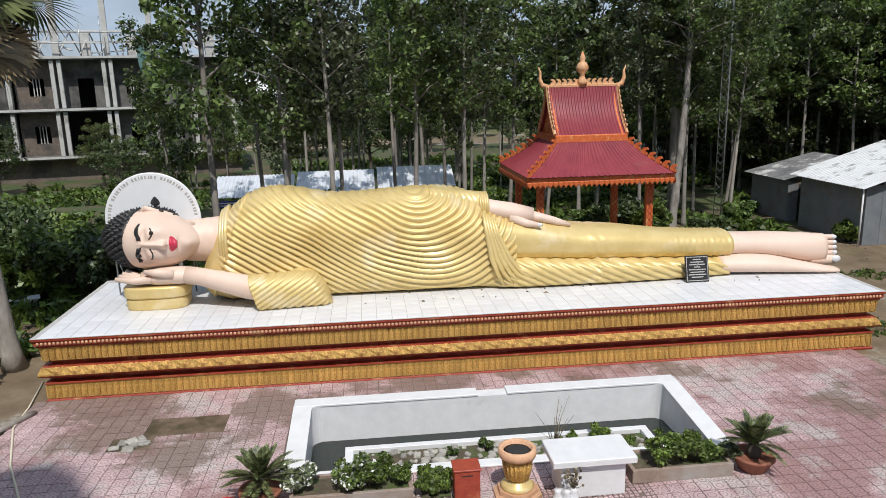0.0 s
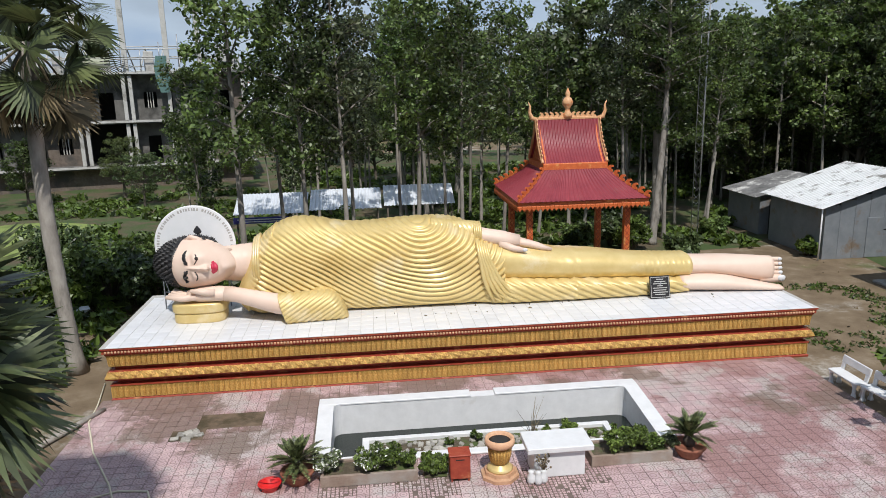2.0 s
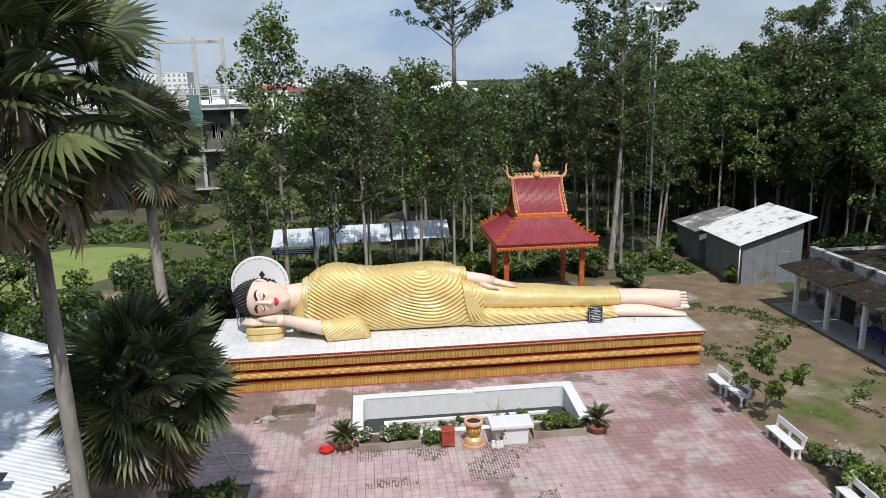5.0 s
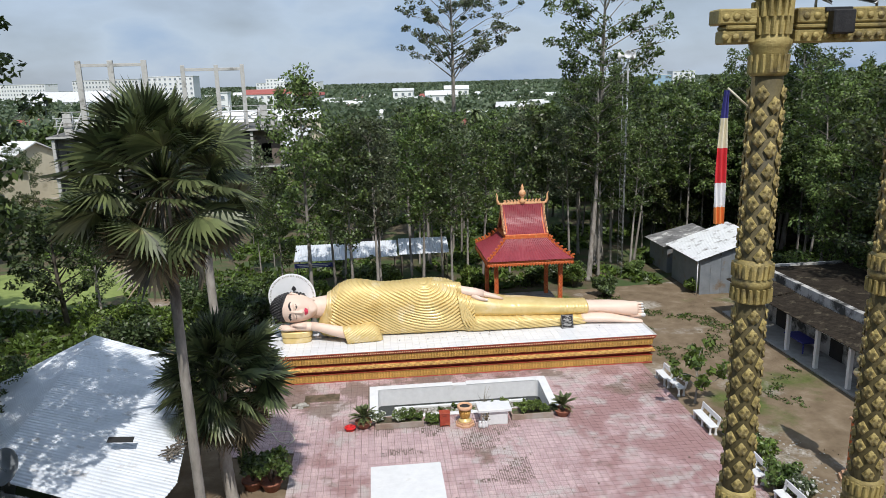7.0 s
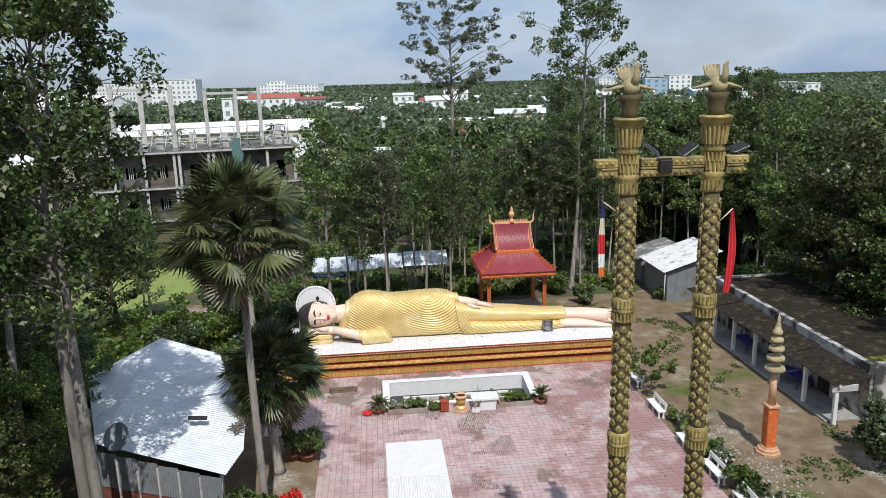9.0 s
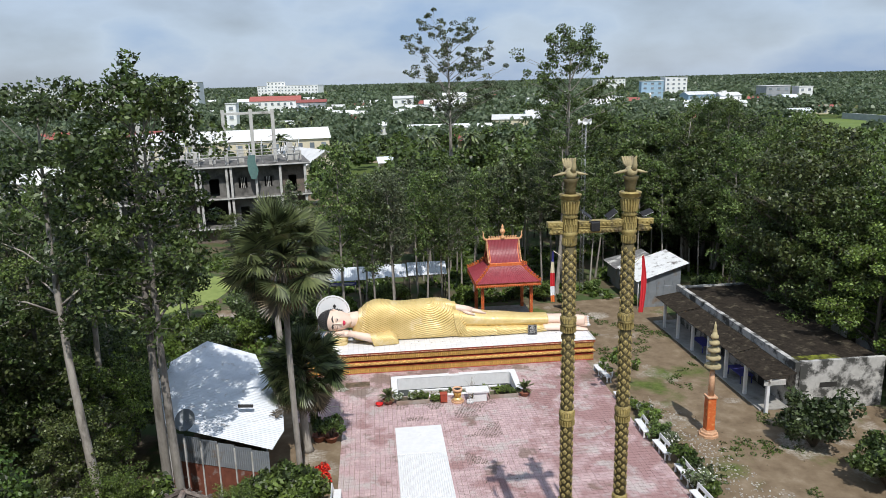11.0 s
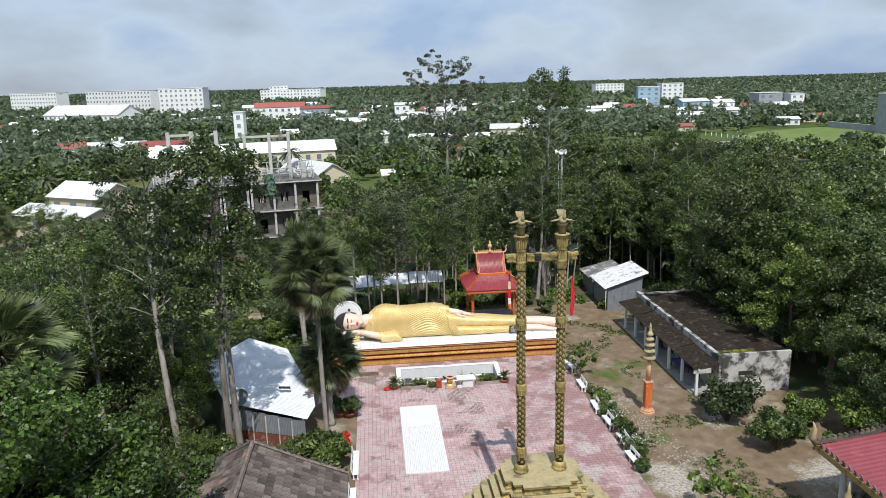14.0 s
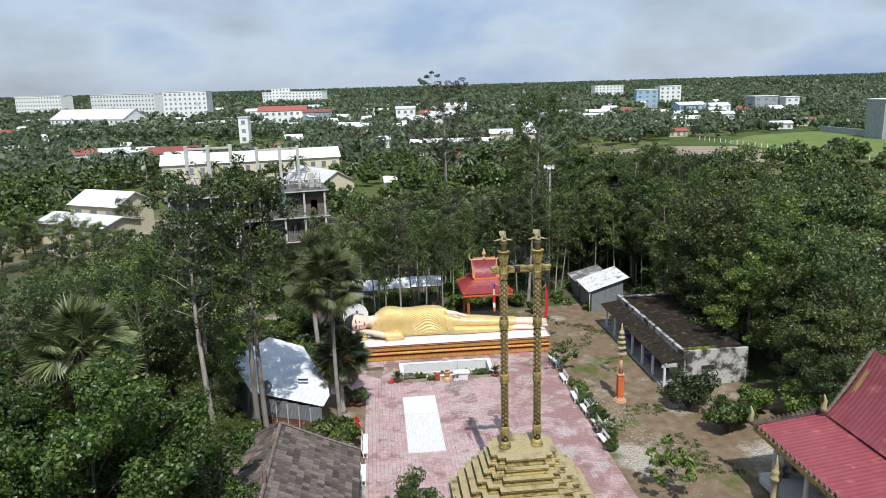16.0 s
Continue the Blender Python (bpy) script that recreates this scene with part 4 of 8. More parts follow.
part("frame", G().box(bx0, bx1, by1 - 0.16, by1, -1.15, 0.10, 0.01), WHITE, bed)
part("frame", G().box(bx0, bx0 + 0.18, by0, by1 - 0.163, -1.15, 0.10, 0.01), WHITE, bed)
part("frame", G().box(bx1 - 0.18, bx1, by0, by1 - 0.163, -1.15, 0.10, 0.01), WHITE, bed)
part("soil", G().box(bx0 + 0.183, bx1 - 0.183, by0 - 0.05, by1 - 0.163, -1.1, 0.0), SOIL, bed)
stones = G()
for k in range(150):
    r = rnd.uniform(0.03, 0.10)
    stones.box(-r, r, -r * 0.8, r * 0.8, -0.02, r * 0.7, r * 0.25, at=pose(rnd.uniform(bx0 + 0.3, bx1 - 0.3), rnd.uniform(by0 + 0.05, by1 - 0.25), 0.0, rnd.uniform(-20, 20), rnd.uniform(-20, 20), rnd.uniform(0, 180)))
tagged(part("stones", stones, STONE, bed), kind="stuff")

# ---- things before the pool ----
urn = thing("incense_urn", (10.92, -5.95, TOP), "gold fluted incense urn with faded pink rim and stepped base", "urn")
part("base", G().lathe([(0.62, 0), (0.62, 0.10), (0.52, 0.13), (0.50, 0.22)], 8, smooth=False, turn=0.39), PALE_BEAD, urn)
part("foot", G().lathe([(0.40, 0.22), (0.42, 0.27), (0.36, 0.33), (0.27, 0.38), (0.25, 0.42)], 24), GOLD, urn)
part("bowl", G().lathe([(0.24, 0.42), (0.30, 0.48), (0.33, 0.75), (0.36, 0.95)], 24), GOLD_ORN, urn)
for k in range(20):
    a = math.tau * k / 20
    part("flute", G().tube([(0.285 * math.cos(a), 0.285 * math.sin(a), 0.47), (0.33 * math.cos(a), 0.33 * math.sin(a), 0.70), (0.36 * math.cos(a), 0.36 * math.sin(a), 0.92)], [0.02, 0.036, 0.03], 6), GOLD_ORN, urn)
part("rim", G().lathe([(0.36, 0.95), (0.46, 1.0), (0.48, 1.08), (0.46, 1.18), (0.40, 1.20), (0.36, 1.17), (0.34, 1.02), (0.02, 1.0)], 24), PALE_BEAD, urn, "faded pink rim")
urn.matrix_basis = urn.matrix_basis @ Matrix.Diagonal((0.76, 0.76, 0.84, 1))
# near-black disc paints in the shade of the open mouth
part("mouth_shade", G().lathe([(0.34, 1.10), (0.2, 1.13), (0.01, 1.12)], 20), DARK, urn, "near-black disc standing for the shade in the urn mouth")
box = thing("donation_box", (9.95, -5.92, TOP), "small dark red metal box with a slot", "box")
part("body", G().box(-0.24, 0.24, -0.2, 0.2, 0.08, 0.66, 0.01), RED_PAINT, box)
part("lid", G().box(-0.26, 0.26, -0.22, 0.22, 0.663, 0.70, 0.01), RED_PAINT, box)
part("slot", G().box(-0.10, 0.10, -0.203, -0.1995, 0.56, 0.585), BLACK_PAINT, box)
for sx in (-0.2, 0.2):
    for sy in (-0.16, 0.16):
        part("leg", G().box(sx - 0.02, sx + 0.02, sy - 0.02, sy + 0.02, 0, 0.08), RED_PAINT, box)
altar = thing("offering_table", (12.32, -5.87, TOP), "white rendered offering table with overhanging top", "table")
part("body", G().box(-0.62, 0.62, -0.34, 0.36, 0, 0.68, 0.012), WHITE, altar)
part("top", G().box(-0.80, 0.80, -0.46, 0.46, 0.683, 0.82, 0.015), WHITE, altar)
for k, x in enumerate((11.58, 11.74, 11.88)):
    v = thing("flower_vase", (x, -6.42 - 0.05 * (k % 2), TOP), "small white vase with dry flowers beside the offering table", "vase", "vases by the offering table")
    part("vase", G().lathe([(0.07, 0), (0.10, 0.08), (0.09, 0.2), (0.055, 0.28), (0.075, 0.34)], 14), WHITE, v)
    if k == 2:
        g = G()
        for i in range(26):
            a, r, h = rnd.uniform(0, 6.28), rnd.uniform(0.02, 0.17), rnd.uniform(0.42, 0.72)
            g.tube([(0, 0, 0.3), (r * math.cos(a), r * math.sin(a), h)], [0.006, 0.004], 4)
            g.sphere((r * math.cos(a), r * math.sin(a), h), 0.03, 5, 3)
        part("flowers", g, PALM_DRY, v, "dry yellow flowers")
basket = thing("basin", (5.46, -5.77, TOP), "round red plastic basin on the paving", "basin")
part("bowl", G().lathe([(0.19, 0), (0.25, 0.15), (0.28, 0.16), (0.275, 0.17), (0.24, 0.16), (0.18, 0.03), (0.01, 0.02)], 24), PLASTIC_RED, basket)
part("handle", G().tube([(0.26 * math.cos(a), 0.03, 0.16 + 0.10 * math.sin(a)) for a in np.linspace(0, math.pi, 9)], 0.012, 5), PLASTIC_RED, basket)
hose_pts = [(-0.72, 1.38, 0.03), (-0.35, -0.34, 0.04), (-0.17, -1.55, 0.07), (0.6, -3.37, 0.07), (1.58, -5.09, 0.07), (2.17, -6.4, 0.07), (2.67, -6.81, 0.07), (2.93, -6.31, 0.07), (2.59, -5.5, 0.07), (1.88, -5.39, 0.07), (1.17, -5.69, 0.07)]
solid("hose", G().tube(hose_pts, 0.025, 6), CLOTH_CREAM, "pale garden hose lying across the paving", "hose")
solid("wooden_pole", G().tube([(-1.15, -3.3, 0.09), (-0.5, -1.9, 0.10), (0.0, -0.75, 0.09)], [0.085, 0.08, 0.065], 9), BARK, "weathered wooden pole lying on the ground", "pole")

# white sheets laid on the court
mat = thing("sheet_stack", (6.42, -19.58, TOP), "white metal sheets laid flat on the paving", "sheets")
part("flat_sheet", G().box(0, 2.98, 6.75, 10.17, 0, 0.10, 0.006), WHITE, mat, "plain white sheet")
g = G()
nr = 24
ring = []
for k in range(nr * 4 + 1):
    x = 2.98 * k / (nr * 4)
    ring.append((x, 0.05 + (0.035 if k % 4 in (1, 2) else 0)))
g.loft([[(x, y, z) for x, z in ring] + [(2.98, y, 0.0), (0, y, 0.0)] for y in (0, 2.2, 4.5, 6.74)], smooth=False)
part("ribbed_sheet", g, WHITE, mat, "ribbed white sheet")

# ---- pavilion ----
PAVX, PAVY = 17.42, 11.75
pav2 = thing("pavilion", (PAVX, PAVY, 0), "open orange pavilion with two-tier maroon sheet roof and crested edges", "pavilion")
part("floor", G().box(-2.7, 2.7, -2.5, 2.5, 0, 0.25, 0.02), CONCRETE, pav2)
for sx in (-2.25, 2.25):
    for sy in (-2.05, 2.05):
        col = part("column", G().box(sx - 0.14, sx + 0.14, sy - 0.14, sy + 0.14, 0.25, 3.75, 0.02), ORANGE, pav2)
        g = G()
        for k in range(12):
            z = 0.6 + k * 0.26
            for d in (1, -1):
                g.box(-0.012, 0.012, -0.150, -0.138, -0.17, 0.17, at=pose(sx, sy, z, 0, 42 * d, 0))
        part("lattice", g, RED_PAINT, col)
E1, EZ = 2.95, 4.12
part("eave_board", G().box(-E1, E1, -E1 + 0.12, -E1 + 0.20, 3.86, EZ, 0.01).box(-E1, E1, E1 - 0.20, E1 - 0.12, 3.86, EZ, 0.01).box(-E1, -E1 + 0.08, -E1 + 0.2, E1 - 0.2, 3.86, EZ, 0.01).box(E1 - 0.08, E1, -E1 + 0.2, E1 - 0.2, 3.86, EZ, 0.01), ORANGE, pav2)
drop = G().add([(-0.10, 0, 0.2), (0.10, 0, 0.2), (0.10, 0, 0.06), (0.0, 0, -0.06), (-0.10, 0, 0.06), (-0.06, -0.03, 0.17), (0.06, -0.03, 0.17), (0.06, -0.03, 0.07), (0.0, -0.03, -0.01), (-0.06, -0.03, 0.07)],
               [(5, 6, 7, 8, 9), (0, 1, 6, 5), (1, 2, 7, 6), (2, 3, 8, 7), (3, 4, 9, 8), (4, 0, 5, 9), (4, 3, 2, 1, 0)])
drop_me = drop.mesh("fringe_leaf", ORANGE)
for k in range(29):
    x = -E1 + 0.1 + k * (2 * E1 - 0.2) / 28
    put("fringe_leaf", drop_me, pav2, pose(x, -E1 + 0.118, 3.74))
    put("fringe_leaf", drop_me, pav2, pose(-E1 - 0.002, x, 3.74, 0, 0, -90))
    put("fringe_leaf", drop_me, pav2, pose(E1 + 0.002, x, 3.74, 0, 0, 90))


def ribbed(g, a0, a1, b0, b1, ribs, h=0.03, thick=0.03, sag=0.0, steps=6, m=0):
    """A roof sheet between eave a0-a1 and ridge b0-b1, with ribs up the slope and a sag for a curved roof."""
    a0, a1, b0, b1 = map(Vector, (a0, a1, b0, b1))
    nrm = (a1 - a0).cross(b0 - a0).normalized()
    if nrm.z < 0:
        nrm = -nrm
    n = ribs * 4
    rows = []
    for i in range(steps + 1):
        v = i / steps
        row = []
        for k in range(n + 1):
            u = k / n
            q = (a0.lerp(a1, u)).lerp(b0.lerp(b1, u), v) + nrm * ((h if k % 4 in (1, 2) else 0) - sag * math.sin(math.pi * v))
            row.append(q)
        rows.append(row)
    g.loft(rows, m, False, False, False)
    g.loft([[q - nrm * thick for q in r] for r in rows], m, False, False, False)
    g.loft([rows[0], [q - nrm * thick for q in rows[0]]], m, False, False, False)
    g.loft([rows[-1], [q - nrm * thick for q in rows[-1]]], m, False, False, False)
    g.loft([[r[0] for r in rows], [r[0] - nrm * thick for r in rows]], m, False, False, False)
    g.loft([[r[-1] for r in rows], [r[-1] - nrm * thick for r in rows]], m, False, False, False)
    return g


N1, NZ = 1.45, 5.35
cor = [(-1, -1), (1, -1), (1, 1), (-1, 1)]
for k in range(4):
    a, b = cor[k], cor[(k + 1) % 4]
    part("lower_roof", ribbed(G(), (a[0] * E1, a[1] * E1, EZ), (b[0] * E1, b[1] * E1, EZ), (a[0] * N1, a[1] * N1, NZ), (b[0] * N1, b[1] * N1, NZ), 26, sag=0.10), MAROON_ROOF, pav2)
part("neck_band", G().box(-N1 - 0.05, N1 + 0.05, -N1 - 0.05, N1 + 0.05, NZ - 0.05, NZ + 0.26, 0.03), ORANGE, pav2)
crest = G()
prof3 = [(0, 0), (0.26, 0), (0.30, 0.10), (0.24, 0.24), (0.10, 0.30), (0.02, 0.24), (0.10, 0.20), (0.13, 0.12), (0.04, 0.10)]
crest.loft([[(x, -0.04, z) for x, z in prof3], [(x, 0.04, z) for x, z in prof3]], smooth=False)
crest_me = crest.mesh("crest_leaf", PEACH_ORN)
crest_or = crest.mesh("crest_leaf", ORANGE)
for sx, sy in cor:
    for k in range(7):
        u = k / 7
        x, y = sx * (E1 + (N1 - E1) * u), sy * (E1 + (N1 - E1) * u)
        z = EZ + (NZ - EZ) * u - 0.09 * math.sin(math.pi * u)
        put("crest_leaf", crest_or, pav2, pose(x, y, z + 0.03, 0, -18, math.degrees(math.atan2(-sy, -sx))))
RL, RZ, HB = 1.38, 7.5, 1.40
for s in (-1, 1):
    part("upper_roof", ribbed(G(), (-RL - 0.1, s * HB, NZ + 0.2), (RL + 0.1, s * HB, NZ + 0.2), (-RL - 0.1, s * 0.06, RZ), (RL + 0.1, s * 0.06, RZ), 22, sag=0.22, steps=10), MAROON_ROOF, pav2)
    gb = G()
    e = []
    for i in range(11):
        v = i / 10
        y = HB * (1 - v) + 0.06 * v
        e.append((y - 0.22 * math.sin(math.pi * v) * 0.8, NZ + 0.22 + (RZ - NZ - 0.25) * v - 0.06 * math.sin(math.pi * v)))
    poly = [(s * (RL - 0.02), y, z) for y, z in e] + [(s * (RL - 0.02), -y, z) for y, z in e[::-1]]
    inner = [(s * (RL - 0.10), y, z) for _, y, z in poly]
    gb.loft([poly, inner], smooth=False)
    part("gable", gb, ORANGE, pav2, "red-orange carved gable end")
    for sy in (-1, 1):
        gg = G()
        gg.tube([(s * (RL + 0.12), sy * y, z + 0.06) for y, z in e], 0.07, 6, smooth=False)
        part("verge", gg, PEACH_ORN, pav2)
        for i in range(1, 10):
            put("crest_leaf", crest_me, pav2, pose(s * (RL + 0.12), sy * e[i][0], e[i][1] + 0.08, 0, -62, 90 * -sy) @ Matrix.Scale(0.62, 4))
    part("horn", G().tube([(s * (RL + 0.05), 0, RZ), (s * (RL + 0.32), 0, RZ + 0.08), (s * (RL + 0.42), 0, RZ + 0.34), (s * (RL + 0.40), 0, RZ + 0.62), (s * (RL + 0.48), 0, RZ + 0.82)], [0.10, 0.11, 0.08, 0.05, 0.02], 8), PEACH_ORN, pav2)
part("ridge_beam", G().box(-RL - 0.1, RL + 0.1, -0.09, 0.09, RZ - 0.02, RZ + 0.10, 0.02), PEACH_ORN, pav2)
for k in range(5):
    put("crest_leaf", crest_me, pav2, pose(-RL + 0.02 + 0.24 * k, 0, RZ + 0.1) @ Matrix.Scale(0.8, 4))
    put("crest_leaf", crest_me, pav2, pose(RL - 0.02 - 0.24 * k, 0, RZ + 0.1, 0, 0, 180) @ Matrix.Scale(0.8, 4))
part("finial", G().lathe([(0.20, RZ + 0.05), (0.22, RZ + 0.22), (0.13, RZ + 0.34), (0.10, RZ + 0.48), (0.24, RZ + 0.66), (0.26, RZ + 0.78), (0.18, RZ + 0.95), (0.09, RZ + 1.02), (0.13, RZ + 1.12), (0.10, RZ + 1.22), (0.015, RZ + 1.42)], 14), PEACH_ORN, pav2, "pale round finial")

# ---- twin pillar monument ----
MX, MY, MZ = 13.85, -27.2, 4.25
mon = thing("pillar_pedestal", (MX, MY, 0), "stepped gilded pedestal with cream treads", "pedestal")
tiers = [(4.7, 4.4, 0.0, 0.85), (4.15, 3.9, 0.85, 1.6), (3.65, 3.4, 1.6, 2.2), (3.2, 2.95, 2.2, 2.75), (2.75, 2.5, 2.75, 3.25), (2.4, 2.1, 3.25, 3.72), (2.2, 1.75, 3.72, MZ)]
for hx, hy, z0, z1 in tiers:
    g = G()
    o = [(-hx, -hy * 0.55), (-hx * 0.82, -hy * 0.55), (-hx * 0.82, -hy * 0.8), (-hx * 0.6, -hy * 0.8), (-hx * 0.6, -hy)]
    q = o + [(-x, y) for x, y in o[::-1]]
    q = q + [(x, -y) for x, y in q[::-1]]
    g.loft([[(x, y, z) for x, y in q] for z in (z0, z0 + 0.08)], 0, False, False)
    g.loft([[(x * k, y * k, z) for x, y in q] for k, z in ((1, z0 + 0.08), (0.93, z0 + 0.14), (0.93, z1 - 0.2), (1.0, z1 - 0.14), (1.0, z1 - 0.03))], 0, False, False)
    part("tier", g, STONE_GOLD, mon)
    g = G()
    g.loft([[(x * 1.012, y * 1.012, z) for x, y in q] for z in (z1 - 0.03, z1 + 0.004)], 0, False, True)
    part("tread", g, CREAM_STEP, mon)

floret = G()
floret.add([(-0.085, 0, 0), (0, 0, 0.115), (0.085, 0, 0), (0, 0, -0.115), (-0.045, -0.045, 0.055), (0.045, -0.045, 0.055), (0.045, -0.045, -0.055), (-0.045, -0.045, -0.055), (0, -0.06, 0)],
           [(0, 1, 4), (1, 5, 4), (1, 2, 5), (2, 6, 5), (2, 3, 6), (3, 7, 6), (3, 0, 7), (0, 4, 7), (4, 5, 8), (5, 6, 8), (6, 7, 8), (7, 4, 8)])
for a in range(4):
    c, s_ = math.cos(a * math.pi / 2 + 0.785), math.sin(a * math.pi / 2 + 0.785)
    floret.sphere((0.045 * c, -0.045, 0.06 * s_), (0.026, 0.024, 0.032), 5, 3)
floret_me = floret.mesh("floret", STONE_GOLD)


def pillar(x, name_label):
    p = thing("ornate_pillar", (x, MY, MZ), name_label, "pillar", "twin ornate pillars")
    p.matrix_basis = pose(x, MY, MZ) @ Matrix.Diagonal((1, 1, 1.071, 1))
    # dark shaft colour paints in the shade behind the florets
    part("shaft", G().lathe([(0.24, 0.0), (0.22, 6), (0.21, 11.3)], 28), STONE_SHADED, p)
    part("foot_ring", G().lathe([(0.42, 0), (0.42, 0.12), (0.34, 0.16), (0.38, 0.26), (0.34, 0.36), (0.28, 0.45)], 24), STONE_GOLD, p)
    for zb in (1.15, 4.67, 8.2):
        part("collar", G().lathe([(0.21, zb - 0.30), (0.26, zb - 0.28), (0.26, zb - 0.06), (0.285, zb - 0.04), (0.292, zb + 0.02), (0.265, zb + 0.06), (0.27, zb + 0.28), (0.23, zb + 0.32), (0.21, zb + 0.33)], 28), STONE_GOLD, p)
        for k in range(18):
            a = math.tau * k / 18
            for dz in (-0.26, 0.08):
                part("collar_petal", G().tube([(0.262 * math.cos(a), 0.262 * math.sin(a), zb + dz), (0.282 * math.cos(a), 0.282 * math.sin(a), zb + dz + 0.19)], [0.045, 0.025], 5, smooth=False), STONE_GOLD, p)
    rows_, per = 71, 4
    for k in range(rows_):
        z = 0.62 + k * 0.145
        if min(abs(z - zb) for zb in (1.15, 4.67, 8.2)) < 0.36:
            continue
        for j in range(per):
            a = math.tau * (j + 0.5 * (k % 2)) / per + 0.012 * k
            put("floret", floret_me, p, pose(0.215 * math.cos(a), 0.215 * math.sin(a), z, 0, 0, math.degrees(a) + 90) @ Matrix.Diagonal((1.15, 0.75, 1.05, 1)))
    part("capital", G().lathe([(0.22, 11.0), (0.26, 11.03), (0.24, 11.3), (0.27, 11.36), (0.29, 11.44), (0.24, 11.48), (0.225, 11.95), (0.29, 11.98), (0.22, 12.08), (0.23, 12.14), (0.27, 12.2), (0.28, 12.5), (0.33, 12.58)], 28), STONE_GOLD, p)
    for zb, zt in ((11.05, 11.27), (11.52, 11.74), (11.74, 11.93)):
        for k in range(16):
            a = math.tau * (k + 0.5 * (zb > 11.7)) / 16
            part("capital_petal", G().tube([(0.232 * math.cos(a), 0.232 * math.sin(a), zb), (0.256 * math.cos(a), 0.256 * math.sin(a), zt)], [0.042, 0.024], 5, smooth=False), STONE_GOLD, p)
    for k in range(18):
        a = math.tau * k / 18
        part("capital_petal", G().tube([(0.26 * math.cos(a), 0.26 * math.sin(a), 12.12), (0.31 * math.cos(a), 0.31 * math.sin(a), 12.53)], [0.045, 0.036], 5, smooth=False), STONE_GOLD, p)
    part("abacus", G().lathe([(0.33, 12.58), (0.37, 12.60), (0.37, 12.70), (0.40, 12.71), (0.40, 12.75), (0.34, 12.77), (0.02, 12.77)], 28), STONE_GOLD, p)
    part("stem", G().lathe([(0.22, 12.77), (0.18, 12.9), (0.24, 13.15), (0.30, 13.28)], 16), STONE_SHADED, p)
    g = G()
    # bird figure: body, raised neck, spread wings, fanned tail
    g.sphere((0, 0, 13.43), (0.22, 0.28, 0.20), 14, 9)
    g.tube([(0.02, -0.15, 13.48), (0.05, -0.26, 13.68), (0.05, -0.24, 13.88), (0.07, -0.32, 13.96)], [0.12, 0.08, 0.06, 0.03], 10)
    for s in (-1, 1):
        g.tube([(s * 0.12, 0.0, 13.48), (s * 0.34, 0.02, 13.43), (s * 0.62, 0.05, 13.38)], [0.13, 0.15, 0.05], 8, squash=0.35)
    for k in range(5):
        a = (k - 2) * 0.3
        g.tube([(0, 0.2, 13.48), (0.22 * math.sin(a), 0.36, 13.68), (0.34 * math.sin(a), 0.42, 13.90)], [0.06, 0.09, 0.04], 6, squash=0.5)
    part("bird_figure", g, CREAM_STEP, p, "pale gilded bird with spread wings")
    return p


pillar(12.74, "tall round gilded pillar covered in florets, topped by a bird")
pillar(14.94, "tall round gilded pillar covered in florets, topped by a bird, beside a red flag")
beam = thing("cross_beam", (13.85, MY, 16.47), "gilded carved beam joining the two pillars near their tops", "beam")
for z0, z1, hx in ((0.0, 0.18, 1.86), (0.183, 0.25, 1.83), (0.253, 0.46, 1.95)):
    for x0, x1 in ((-hx, -1.40), (-0.82, 0.80), (1.38, hx)):
        part("moulding", G().box(x0, x1, -0.13 - z0 * 0.12, 0.13 + z0 * 0.12, z0, z1, 0.02), STONE_GOLD, beam)
for x in [-0.70 + k * 0.155 for k in range(10)] + [-1.85, -1.7, -1.55, 1.55, 1.7, 1.85]:
    for z in (0.09, 0.35):
        part("scroll", G().sphere((x, -0.16, z), (0.055, 0.03, 0.05), 8, 5), STONE_GOLD, beam)
for x, tilt_ in ((-0.5, 35), (0.4, -35), (1.72, -20)):
    sp = thing("solar_lamp", (13.85 + x, MY - 0.02, 16.93), "small solar panel lamp on the beam", "lamp", "solar lamps on the beam")
    part("pole", G().tube([(0, 0, 0), (0, 0, 0.2)], 0.018, 6), STEEL, sp)
    part("panel", G().box(-0.20, 0.20, -0.15, 0.15, 0.0, 0.025, 0.005, at=pose(0, 0, 0.2, 18, tilt_, 0)), BLACK_PAINT, sp)
    part("frame", G().box(-0.213, 0.213, -0.163, 0.163, -0.012, -0.001, 0.003, at=pose(0, 0, 0.2, 18, tilt_, 0)), STEEL, sp)
fl = thing("floodlight", (13.6, MY - 0.17, 16.67), "black floodlight fixed to the beam", "lamp")
part("housing", G().box(-0.16, 0.16, -0.16, 0.0, -0.1, 0.22, 0.02), BLACK_PAINT, fl)
part("bracket", G().box(-0.2, 0.2, -0.02, 0.03, 0.2, 0.26, 0.01), BLACK_PAINT, fl)


